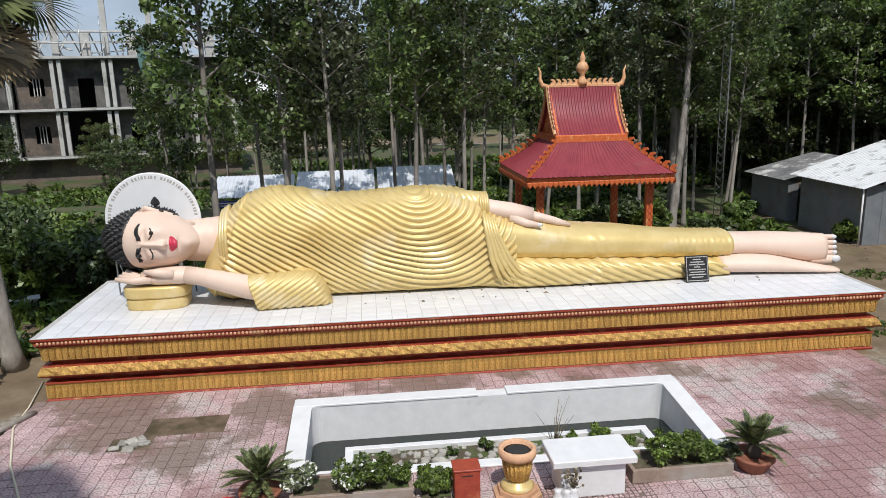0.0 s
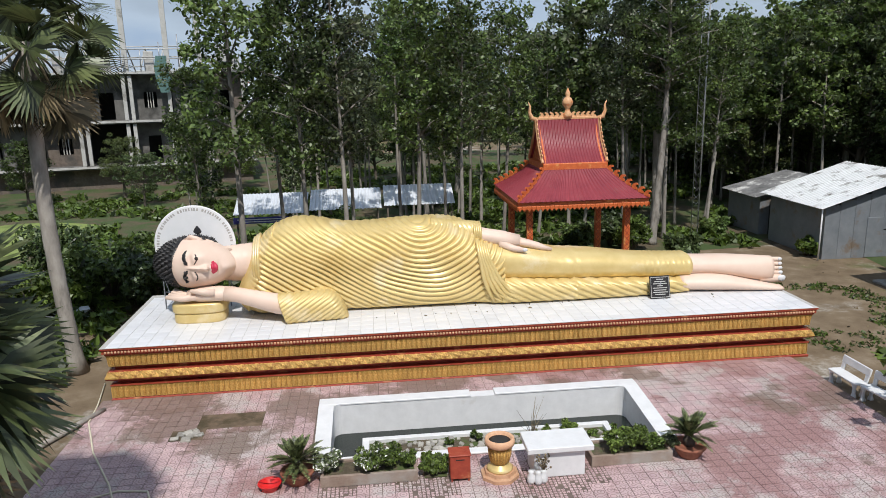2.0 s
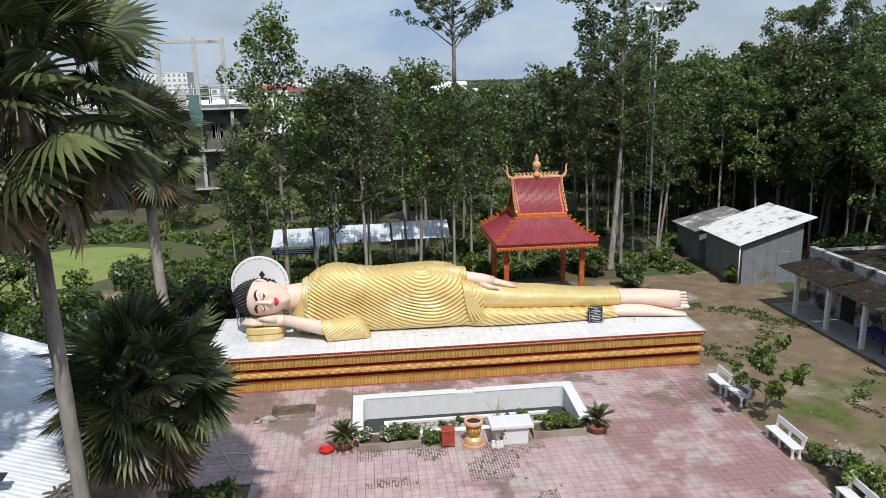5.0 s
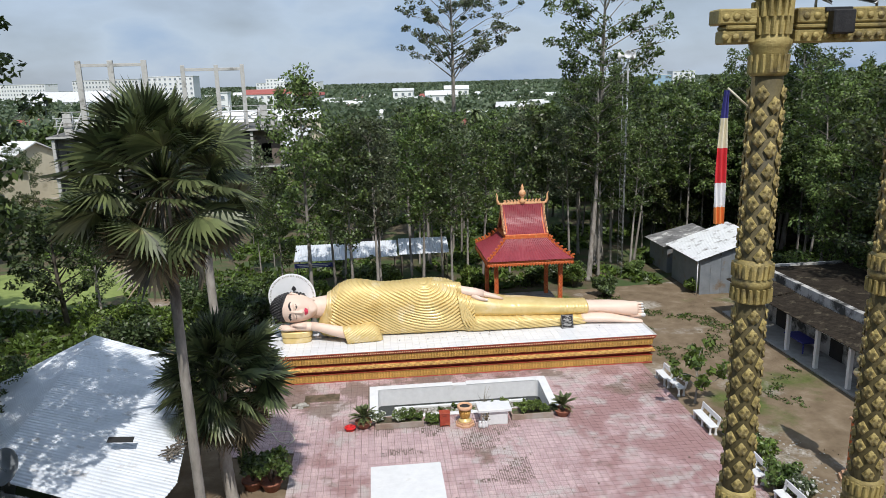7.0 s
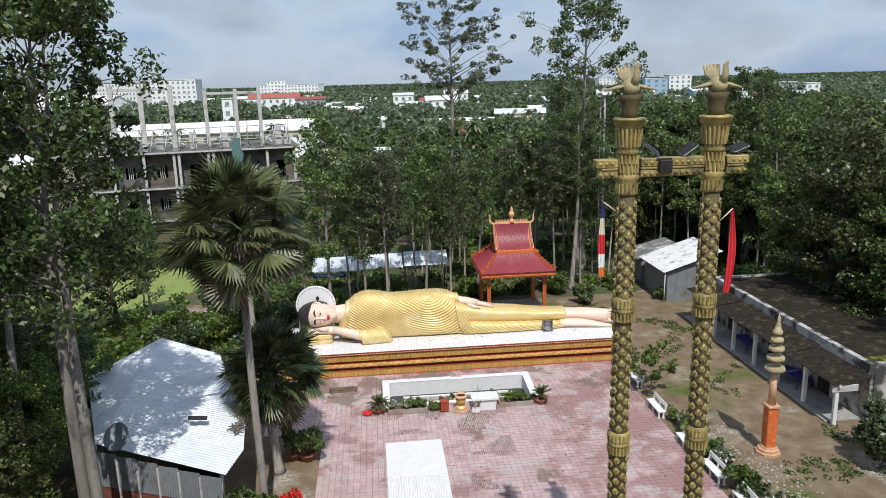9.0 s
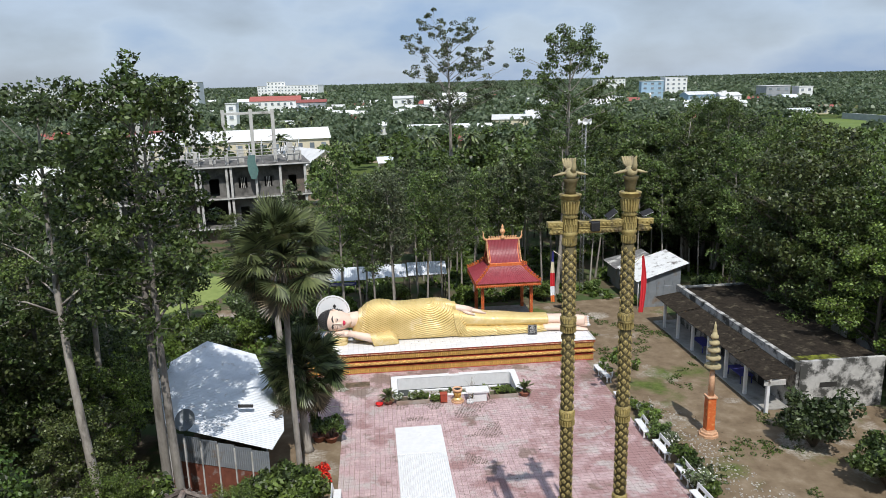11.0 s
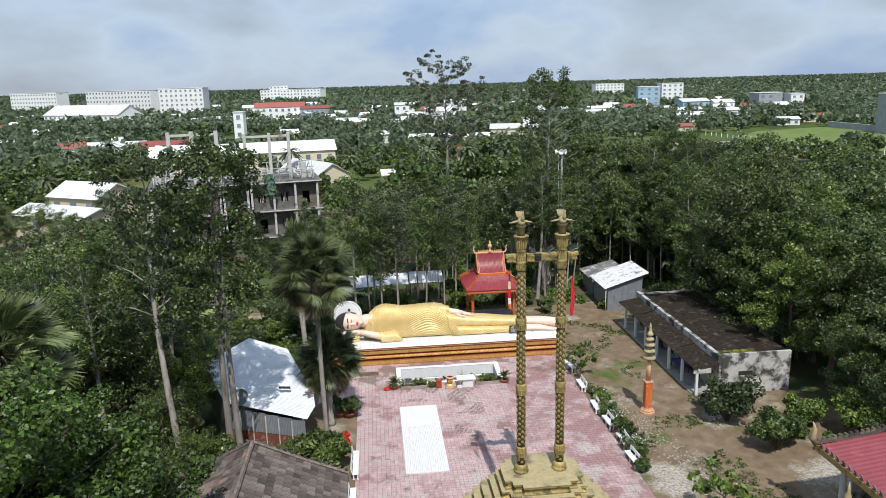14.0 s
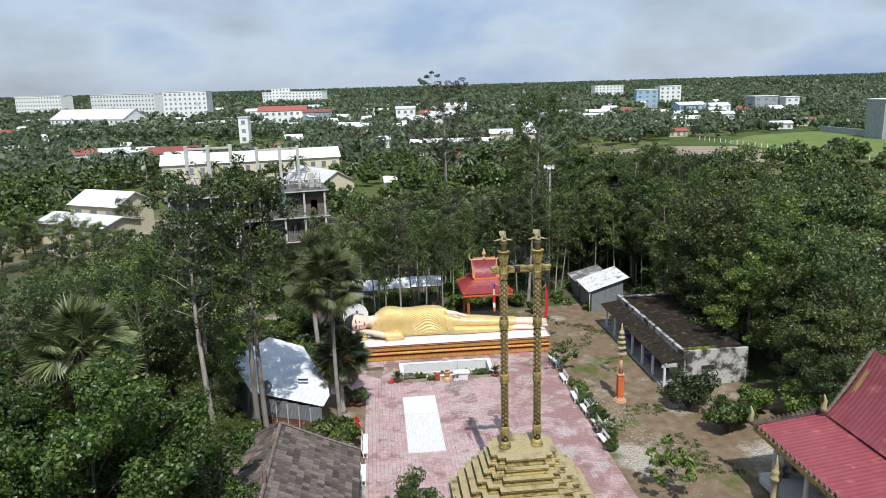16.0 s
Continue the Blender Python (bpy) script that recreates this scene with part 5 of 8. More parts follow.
def flag(loc, stick_to, drops, width, label, curl):
    f = thing("flag", loc, label, "flag")
    part("stick", G().tube([stick_to, (0, 0, 0.03)], 0.014, 6), CLOTH_CREAM, f)
    z = 0.0
    for k, (h, mt) in enumerate(drops):
        rows_ = []
        for i in range(9):
            zz = z - h * i / 8
            w = width * (0.35 + 0.65 * min(1, abs(zz) / 0.8)) * (1 - 0.25 * max(0, abs(zz) - 1.2))
            rows_.append([(w * (u - 0.5) + curl * math.sin(zz * 1.6), 0.035 * math.sin(u * 14 + zz * 2.0) + 0.02, zz) for u in np.linspace(0, 1, 15)])
        g = G().loft(rows_, 0, True, False, False)
        g.loft([[Vector(q) + Vector((0, 0.006, 0)) for q in r] for r in rows_], 0, True, False, False)
        part("cloth", g, mt, f)
        z -= h
    return f


flag((12.12, -27.3, 15.85), (0.38, 0.1, -0.25), ((0.38, CLOTH_BLUE), (0.42, CLOTH_CREAM), (0.5, CLOTH_RED), (0.35, CLOTH_WHITE), (0.25, CLOTH_ORANGE)), 0.165, "hanging flag in blue, cream, red, white and orange bands", 0.03)
flag((15.49, -27.3, 15.55), (-0.33, 0.1, -0.35), ((1.2, CLOTH_RED), (1.0, CLOTH_RED)), 0.21, "plain red flag hanging from a stick", -0.05)

# ---- stupa post ----
sp = thing("stupa_post", (25.82, -12.99, 0), "orange concrete post with stacked pale rings and octagonal foot", "post")
part("foot", G().lathe([(0.62, 0), (0.62, 0.14), (0.52, 0.16), (0.52, 0.28), (0.42, 0.32), (0.38, 0.42)], 8, smooth=False), PALE_BEAD, sp)
part("base", G().box(-0.27, 0.27, -0.27, 0.27, 0.42, 2.55, 0.04), ORANGE, sp)
part("collar", G().box(-0.32, 0.32, -0.32, 0.32, 2.553, 2.68, 0.02), PALE_BEAD, sp)
part("shaft", G().lathe([(0.20, 2.68), (0.14, 4.6)], 12), PALE_BEAD, sp)
for k, (r, z) in enumerate(((0.48, 4.5), (0.42, 5.05), (0.37, 5.55), (0.30, 6.0), (0.23, 6.4))):
    part("ring", G().lathe([(0.12, z), (r, z + 0.02), (r * 1.03, z + 0.10), (r * 0.96, z + 0.20), (0.16, z + 0.22), (0.11, z + 0.5)], 18), CREAM_STEP, sp)
part("finial", G().lathe([(0.12, 6.7), (0.13, 6.9), (0.07, 7.05), (0.09, 7.15), (0.01, 7.45)], 12), CREAM_STEP, sp)


# ---- benches ----
def bench(loc, rz, length=1.25, label="white concrete garden bench with slotted back"):
    b = thing("garden_bench", loc, label, "bench", "benches round the court", rz)
    h = length / 2
    part("seat", G().box(-h, h, -0.22, 0.20, 0.40, 0.46, 0.015), WHITE, b)
    back = pose(0, 0.20, 0.46, -12, 0, 0)
    part("back_rail", G().box(-h, h, -0.03, 0.03, 0.19, 0.42, 0.02, at=back), WHITE, b)
    n = 3 if length > 1.4 else 2
    for k in range(n):
        x = -h + 0.10 + k * (length - 0.2) / (n - 1)
        part("back_post", G().box(x - 0.07, x + 0.07, -0.028, 0.028, -0.02, 0.188, 0.01, at=back), WHITE, b)
        for y in (-0.15, 0.12):
            part("leg", G().lathe([(0.085, 0), (0.08, 0.04), (0.05, 0.12), (0.05, 0.28), (0.08, 0.40)], 10, at=pose(x, y, 0)), WHITE, b)
    return b


for x, y, ln, a in ((22.1, -2.64, 1.25, -90), (22.27, -3.92, 1.25, -84), (22, -7.8, 1.8, -90), (21.94, -11.97, 1.8, -92), (22.08, -14.72, 1.8, -88), (22.21, -17.56, 1.8, -90), (21.96, -20.19, 1.8, -86)):
    bench((x, y, 0.0), a, ln)
for x, y, ln, a in ((3.04, -18.25, 3.2, 90), (2.93, -22.63, 2.4, 90)):
    bench((x, y, TOP), a, ln, "long white concrete bench with slotted back")


# ---- trees ----
def leaf_cards(centres, radii, per, size, seed, flat=0.75, droop=0.0, shape=1.7):
    """Small pointed leaves scattered in clumps: arrays of vertices and quads."""
    rs = np.random.RandomState(seed)
    c = np.repeat(np.array(centres, float), per, 0)
    r = np.repeat(np.array(radii, float), per)[:, None]
    d = rs.normal(size=c.shape)
    d /= np.linalg.norm(d, axis=1)[:, None]
    p = c + d * r * (rs.uniform(0.25, 1.0, (len(c), 1)) ** 0.5) * np.array([1, 1, flat])
    nrm = d * 0.6 + rs.normal(size=c.shape) * 0.75 + np.array([0, 0, 0.5])
    nrm /= np.linalg.norm(nrm, axis=1)[:, None]
    t = np.cross(nrm, rs.normal(size=c.shape))
    t /= np.linalg.norm(t, axis=1)[:, None] + 1e-9
    t[:, 2] -= droop
    b = np.cross(nrm, t)
    s = size * rs.uniform(0.6, 1.35, (len(c), 1))
    v = np.stack([p - t * s * shape * 0.5, p + b * s * 0.5 - nrm * s * 0.12, p + t * s * shape * 0.5, p - b * s * 0.5 - nrm * s * 0.12], 1).reshape(-1, 3)
    f = np.arange(len(v)).reshape(-1, 4)
    return v, f


def cards_mesh(name, v, f, material):
    me = bpy.data.meshes.new(name)
    me.vertices.add(len(v))
    me.vertices.foreach_set("co", np.asarray(v, np.float32).ravel())
    me.loops.add(len(f) * 4)
    me.loops.foreach_set("vertex_index", np.asarray(f, np.int32).ravel())
    me.polygons.add(len(f))
    me.polygons.foreach_set("loop_start", np.arange(0, len(f) * 4, 4, dtype=np.int32))
    me.materials.append(material)
    me.update(calc_edges=True)
    return me


def make_tree(seed, height, radius, base, spread, limbs, per, leaf_size, bark, leaf, clump=0.9, top_heavy=1.0, twigs=3, flat=0.75, bare=0.0):
    """A tapered, slightly bent trunk, limbs with twigs, and clumps of leaves at the twigs. Returns trunk and crown meshes."""
    r = random.Random(seed)
    g = G()
    bend = [(r.uniform(-1, 1) * 0.03 * height, r.uniform(-1, 1) * 0.03 * height) for _ in range(3)]

    def axis(u):
        return Vector((bend[0][0] * math.sin(2.2 * u) + bend[1][0] * u * u, bend[0][1] * math.sin(2.6 * u) + bend[1][1] * u * u, height * u))

    us = [0, 0.015, 0.05, 0.15, 0.3, 0.45, 0.6, 0.75, 0.88, 0.97]
    g.tube([axis(u) for u in us], [radius * k for k in (1.45, 1.2, 1.0, 0.9, 0.8, 0.68, 0.55, 0.40, 0.24, 0.10)], 9)
    centres, radii = [], []
    for k in range(limbs):
        u = base + (0.97 - base) * ((k + r.random()) / limbs) ** (1 / top_heavy)
        a = k * 2.4 + r.uniform(-0.5, 0.5)
        rel = (u - base) / (1 - base)
        ln = spread * (0.45 + 0.75 * math.sin(math.pi * min(1, 0.18 + rel * 0.80))) * r.uniform(0.65, 1.15)
        rise = r.uniform(0.25, 0.75) * ln * (1 if rel < 0.7 else 1.5)
        p0 = axis(u)
        p1 = p0 + Vector((math.cos(a) * ln * 0.5, math.sin(a) * ln * 0.5, rise * 0.65))
        p2 = p0 + Vector((math.cos(a) * ln, math.sin(a) * ln, rise))
        rad = radius * (1 - u) * 0.45 + 0.02
        g.tube([p0, p1, p2], [rad, rad * 0.6, rad * 0.2], 5)
        for q in range(twigs):
            w = 0.55 + 0.5 * q / max(1, twigs - 1)
            e = p0.lerp(p2, w) + Vector((r.uniform(-1, 1), r.uniform(-1, 1), r.uniform(-0.25, 0.7))) * clump * 1.1
            g.tube([p0.lerp(p2, w * 0.8), e], [rad * 0.3, 0.012], 4)
            if r.random() >= bare:
                centres.append(e)
                radii.append(clump * r.uniform(0.55, 1.15))
    for q in range(3):
        centres.append(axis(0.98) + Vector((r.uniform(-1, 1), r.uniform(-1, 1), r.uniform(-0.3, 0.5))) * clump * 0.6)
        radii.append(clump * r.uniform(0.6, 0.9))
    v, f = leaf_cards(centres, radii, per, leaf_size, seed, flat)
    return g.mesh("trunk", bark), cards_mesh("crown", v, f, leaf)


def tree_thing(name, meshes, loc, label, group="", rz=0.0, scale=1.0, category="tree", tilt=0.0):
    t = thing(name, loc, label, category, group)
    t.matrix_basis = pose(*loc, tilt, 0, rz) @ Matrix.Diagonal((scale, scale, scale, 1))
    part("trunk", meshes[0], None, t)
    part("crown", meshes[1], None, t)
    return t


SLIM = [make_tree(10 + k, 13.4, 0.12, 0.40 + 0.06 * (k % 3), 1.35, 24, 58, 0.115, BARK, LEAF if k != 1 else LEAF_DULL, 0.50, 1.1, 4, 1.05) for k in range(5)]
SLIM_FAR = [make_tree(15 + k, 13.4, 0.12, 0.42 + 0.05 * (k % 3), 1.4, 20, 30, 0.19, BARK, LEAF if k != 1 else LEAF_DULL, 0.58, 1.1, 4, 0.95) for k in range(5)]
TALL_L = [make_tree(30 + k, 21.5, 0.25, 0.50, 2.6, 26, 84, 0.135, BARK, (LEAF, LEAF_DARK, LEAF)[k], 0.72, 1.05, 4) for k in range(3)]
BROAD = [make_tree(50 + k, 11.5, 0.30, 0.22, 3.6, 28, 120, 0.15, BARK_DARK, (LEAF, LEAF_OLIVE, LEAF_DARK, LEAF_BRIGHT)[k], 1.0, 0.95, 4) for k in range(4)]
FARB = [make_tree(60 + k, 11.5, 0.30, 0.22, 3.6, 24, 62, 0.23, BARK_DARK, (LEAF, LEAF_OLIVE, LEAF_DARK)[k], 1.05, 0.95, 4) for k in range(3)]
FINE = [make_tree(80 + k, 10.5, 0.26, 0.20, 3.7, 34, 240, 0.135, BARK_DARK, LEAF_LUSH, 0.95, 0.9, 4) for k in range(2)]
AIRY = [make_tree(90, 26.5, 0.34, 0.60, 5.6, 44, 60, 0.15, BARK, LEAF_DULL, 0.62, 1.0, 5, 0.6, 0.1), make_tree(91, 25.5, 0.36, 0.52, 3.9, 36, 80, 0.16, BARK, LEAF, 0.8, 1.1, 4)]

rt = random.Random(12)


def clear(x, y, margin=0.0):
    """Whether a tree may stand here: off the court, buildings and the yard."""
    for a, b, c, d in ((-1.5, 24.5, -45, 6.6), (12.8, 22.2, 6, 16), (-10.3, 2.2, -18, -2), (21, 31.5, -45, 14.5), (29.3, 38.9, -13.5, 21), (-1, 13.6, 17.2, 21.5), (-50, 0, 44, 72), (-8.5, 7, -48, -23.5), (27, 60, -64, -21.5), (22, 28, 8, 16), (27.5, 41.5, -22, -13)):
        if a - margin < x < b + margin and c - margin < y < d + margin:
            return False
    return True


def sightline(x, y):
    """The low strip of scrub and weed pond between the court and the unfinished building."""
    return y > 3 and y < 58 and 9 - 0.66 * (y + 18) < x < 9 - 0.29 * (y + 18)


# slender planted trees behind the statue
for gx in range(-9, 22):
    for gy in range(0, 10):
        x, y = gx * 2.5 + rt.uniform(-0.9, 0.9), 9.0 + gy * 3.4 + rt.uniform(-1.2, 1.2)
        if clear(x, y, 0.3) and not (-30 < x < -9.5 and 13 < y < 36) and x > -24 and not sightline(x, y) and rt.random() < 0.64:
            tree_thing("plantation_tree", (SLIM if y < 20 else SLIM_FAR)[rt.randrange(5)], (x, y, -0.05), "slender planted tree with a pale straight trunk and airy green crown", "plantation trees", rt.uniform(0, 360), rt.uniform(0.76, 1.04) * (1.22 if rt.random() < 0.14 else 1) * (0.60 if y > 20 and x < 4 else (0.80 if x < 1 else (0.86 if y > 24 else 1))), tilt=rt.uniform(-2, 2))
# tall trees at the west side
for x, y, s in ((-10.19, -12.99, 1.0), (-14.36, -10.3, 0.86), (-5, -18.7, 1.04), (-4.2, -19.31, 1.0), (-8.04, -19.05, 1.02), (-17.61, -15.07, 0.80), (-13.14, -18.54, 0.88), (-19.51, -7.11, 0.72), (-23.14, -19.04, 0.78), (-26.57, -11.1, 0.70)):
    tree_thing("tall_tree", TALL_L[rt.randrange(3)], (x, y, -0.05), "tall tree with a bare pale trunk and leafy top", "tall trees west of the court", rt.uniform(0, 360), s * (0.88 if x < -9 else 1.0))
# broad trees filling the sides
for k in range(400):
    if k < 170:
        x, y = rt.uniform(32, 72), rt.uniform(-22, 62)
        if x < 40 and -12 < y < 21:
            continue
    elif k < 280:
        x, y = rt.uniform(-72, -10), rt.uniform(-30, 62)
        if (-30 < x < -9 and 12 < y < 36):
            continue
    else:
        x, y = rt.uniform(-24, 60), rt.uniform(44, 78)
        if rt.random() < 0.35:
            continue
    if clear(x, y, 1.8) and rt.random() < 0.72:
        if sightline(x, y) or (-50 < x < 2 and 34 < y < 48):
            tree_thing("scrub_tree", FARB[rt.randrange(3)], (x, y, -0.05), "low scrubby tree with a rounded green crown", "scrub trees", rt.uniform(0, 360), rt.uniform(0.3, 0.5))
            continue
        near = (x > 30 and x < 50 and y < 24) or (x > -26 and x < -5 and y < 8)
        tree_thing("broad_tree", BROAD[rt.randrange(4)] if near else FARB[rt.randrange(3)], (x, y, -0.05), "broad leafy tree with a dark dense crown", "broad trees round the temple ground", rt.uniform(0, 360), rt.uniform(0.72, 1.18) * (0.50 if y > 43 and x < 40 else (1.08 if x > 36 else (0.6 if x < -26 and y > -4 else 0.9))))
# close trees at the near edge
for x, y, s, k in ((-10.19, -36.87, 1.12, 0), (-16.19, -34.87, 1.15, 1), (-7.48, -33.41, 0.9, 0), (-14.69, -41.87, 1.05, 0), (-21.69, -39.87, 1.2, 1), (-11.69, -29.38, 0.9, 1), (-19.69, -29.87, 1.1, 1), (5.38, -37.74, 0.62, 0), (-26.69, -32.87, 1.2, 1)):
    tree_thing("leafy_tree", FINE[k], (x, y, -0.05), "full leafy tree in bright green leaf", "leafy trees by the old hall", rt.uniform(0, 360), s)
# low trees hugging the tin house and before the unfinished building
for x, y, sc, k in ((-9.64, -18.05, 0.52, 1), (-9.99, -13.29, 0.55, 3), (-9.74, -8.91, 0.55, 0), (-7.04, -20.25, 0.34, 3), (-12.6, -14.28, 0.70, 0), (-15.43, -16.86, 0.62, 1), (-12.35, -9.9, 0.72, 2), (-17.07, -11.6, 0.80, 0), (-20.6, -14.08, 0.85, 2), (-1.59, -20.45, 0.26, 3), (-13.5, 44, 0.42, 1), (-4.0, 47, 0.45, 3), (40.6, -7.5, 0.82, 3), (40.8, -2.0, 0.88, 0), (40.4, 3.6, 0.9, 2), (40.0, 8.6, 0.9, 0), (43.4, -4.5, 0.52, 0), (45.6, -6.5, 0.56, 3), (40.48, -16.32, 0.62, 0), (42.8, -19.38, 0.8, 1), (40.75, -21.42, 0.5, 2)):
    tree_thing("broad_tree", BROAD[k], (x, y, -0.05), "low leafy tree beside a building", "broad trees round the temple ground", rt.uniform(0, 360), sc)
# taller trees over the sheds
for x, y, sc in ((40.4, 24.0, 0.83), (43.8, 23.0, 0.88), (47.8, 25.0, 0.80), (45.2, 29.0, 0.86)):
    tree_thing("tall_tree", TALL_L[rt.randrange(3)], (x, y, -0.05), "tall tree with a bare pale trunk and leafy top", "tall trees beyond the sheds", rt.uniform(0, 360), sc)
tree_thing("emergent_tree", AIRY[0], (15.6, 38.6, 0), "very tall bare-stemmed tree with a thin flat crown", rz=40)
tree_thing("emergent_tree", AIRY[1], (26.9, 23.6, 0), "very tall tree with a narrow dark crown beside the mast", rz=10)
tree_thing("emergent_tree", AIRY[1], (24.0, 17.2, 0), "tall pale-stemmed tree with a narrow crown", rz=130, scale=0.62)
# trees before the cream blocks
for x, y, sc, k, turn in ((-42, 50, 0.60, 0, 20), (-47, 52, 0.65, 3, 140), (-37, 48, 0.50, 1, 250), (-43, 68, 0.62, 2, 80)):
    tree_thing("broad_tree", BROAD[k], (x, y, -0.05), "leafy tree before a cream block", "broad trees round the temple ground", turn, sc)


# ---- fan palms ----
def fan_leaf(seed, size):
    """One fan leaf on its stalk: narrow folded blades spread from the stalk's end along +x."""
    r = random.Random(seed)
    v, f = [], []
    n = 30
    for k in range(n):
        a = -2.15 + 4.3 * k / (n - 1)
        ln = size * (0.72 + 0.28 * math.cos(a * 0.55)) * r.uniform(0.9, 1.06)
        c, s = math.cos(a), math.sin(a)
        dip = 0.20 * size * (abs(a) / 2.1) ** 2
        w = 0.047 * size
        base = Vector((0.0, 0.0, 0.0))
        mid = Vector((c * ln * 0.5, s * ln * 0.5, 0.03 * size - dip * 0.4))
        tip = Vector((c * ln, s * ln, -0.07 * size - dip * 0.7 - r.uniform(0, 0.10) * size))
        side = Vector((-s, c, 0)) * w
        k0 = len(v)
        v += [base, mid + side + Vector((0, 0, 0.02 * size)), tip, mid - side - Vector((0, 0, 0.03 * size))]
        f.append((k0, k0 + 1, k0 + 2, k0 + 3))
    return v, f


def fan_palm(loc, height, radius, size, leaves, label, rz=0, skirt=True):
    p = thing("fan_palm", loc, label, "palm", "fan palms", rz)
    r = random.Random(int(height * 100))
    g = G()
    lean = r.uniform(-0.3, 0.3)
    g.tube([(lean * math.sin(u * 2), 0.2 * math.sin(u * 3), height * u) for u in np.linspace(0, 1, 22)], [radius * (1.5 if i == 0 else (1.15 if i == 1 else 1.0 + (0.05 if i % 2 else 0) - 0.1 * i / 22)) for i in range(22)], 12)
    part("trunk", g, BARK, p)
    top = Vector((lean * math.sin(2), 0.2 * math.sin(3), height))
    for group, count, lo, hi, mt in (("green", leaves, -42, 85, PALM_LEAF), ("dry", leaves // 3 if skirt else 0, -75, -40, PALM_DRY)):
        V, F, stalks = [], [], G()
        for k in range(count):
            el = radians(lo + (hi - lo) * ((k + 0.5) / count) ** 0.9)
            az = k * 2.39996 + r.uniform(-0.2, 0.2)
            d = Vector((math.cos(el) * math.cos(az), math.cos(el) * math.sin(az), math.sin(el)))
            st = size * r.uniform(0.85, 1.25)
            e = top + d * st - Vector((0, 0, 0.12 * st))
            stalks.tube([top, top + d * st * 0.5 + Vector((0, 0, 0.03)), e], [0.05, 0.035, 0.022], 5)
            x = (d - Vector((0, 0, 0.25))).normalized()
            y = Vector((0, 0, 1)).cross(x).normalized()
            z = x.cross(y)
            m = Matrix((x, y, z)).transposed() @ Matrix.Rotation(r.uniform(-1.0, 1.0), 3, "X") @ Matrix.Rotation(r.uniform(-0.35, 0.25), 3, "Y")
            lv, lf = fan_leaf(r.randrange(9999), size * (0.7 if group == "dry" else 0.78) * r.uniform(0.85, 1.1))
            k0 = len(V)
            V += [e + m @ q for q in lv]
            F += [tuple(i + k0 for i in q) for q in lf]
        if count:
            part("crown" if group == "green" else "dry_skirt", cards_mesh("leaves", np.array([tuple(q) for q in V]), np.array(F), mt), None, p)
            part("leaf_stalk", stalks, PALM_DRY if group == "dry" else PALM_LEAF, p)
    return p


fan_palm((1.0, -15.3, 0), 13.4, 0.165, 1.75, 58, "tall fan palm with grey ringed trunk and dead leaves below", 20)
fan_palm((1.05, -11.3, 0), 5.4, 0.24, 1.58, 66, "shorter dark fan palm with a dense round crown", 75)
fan_palm((-2.0, 2.6, 0), 10.8, 0.24, 1.8, 36, "fan palm with a ringed trunk beside the pond", 140)
fan_palm((-13.4, -28.4, 0), 13.4, 0.22, 1.9, 66, "tall fan palm rising among leafy trees", 200)
fan_palm((25.6, 20.6, 0), 11.0, 0.2, 1.4, 34, "fan palm among the slender trees", 60)


# ---- tin-roofed house west of the court ----
house = thing("tin_roof_house", (0, 0, 0), "low house with patched silvery tin roof and rusty red walls", "house")
# the east edge juts out near the front and is broken away beside the palm
EAST = ((0.0, (-0.15, -17.15, 3.4)), (0.24, (0.43, -14.45, 3.5)), (0.6, (-1.3, -9.2, 3.66)), (1.0, (-2.9, -4.4, 3.85)))
WEST = ((0.0, (-6.0, -14.75, 3.95)), (1.0, (-5.97, -4.6, 5.1)))
OUTER = ((0.0, (-6.15, -14.6, 3.88)), (1.0, (-9.21, -7.11, 4.0)))


def along(edge, u, lift=0.0):
    x, y, z = (float(np.interp(u, [k for k, _ in edge], [q[i] for _, q in edge])) for i in range(3))
    return (x, y, z + lift)


for i in range(6):
    u0, u1, dz = i / 6, min(1, (i + 1) / 6 + 0.006), 0.012 * (i % 2)
    part("roof_sheet", ribbed(G(), along(EAST, u0, dz), along(EAST, u1, dz), along(WEST, u0, dz), along(WEST, u1, dz), 11, 0.03, 0.012, 0.0, 2), TIN, house)
    part("roof_sheet", ribbed(G(), along(OUTER, u0), along(OUTER, u1), along(WEST, u0), along(WEST, u1), 11, 0.03, 0.012, 0.0, 2), TIN, house)
# south wall, set at an angle: rusty red sheets below, grey ribbed sheets above
FRONT = pose(-5.93, -15.06, 0, 0, 0, -22)
for k in range(6):
    x, top = k * 1.02, 3.9 - 0.075 * k - 0.12
    part("wall_panel", G().box(x, x + 1.0, -0.03, 0.03, 0.0, 2.2, 0.008, at=FRONT), RUST, house, "rusty red sheet")
    part("wall_panel", ribbed(G(), tuple(FRONT @ Vector((x, -0.05, 2.15))), tuple(FRONT @ Vector((x + 1.0, -0.05, 2.15))), tuple(FRONT @ Vector((x, -0.05, top))), tuple(FRONT @ Vector((x + 1.0, -0.05, top))), 8, 0.02, 0.012), TIN_GREY, house, "grey ribbed sheet")
    part("wall_post", G().box(x - 0.04, x + 0.04, -0.12, -0.06, 0, top - 0.1, 0.01, at=FRONT), CONCRETE_PALE, house)
part("side_wall", G().box(0, 10.6, -0.04, 0.04, 0.0, 3.3, at=pose(-0.5, -16.6, 0, 0, 0, 103)), CONCRETE_PALE, house)
part("back_wall", G().box(-6.0, -2.95, -6.5, -6.42, 0.0, 3.6), TIN_GREY, house)
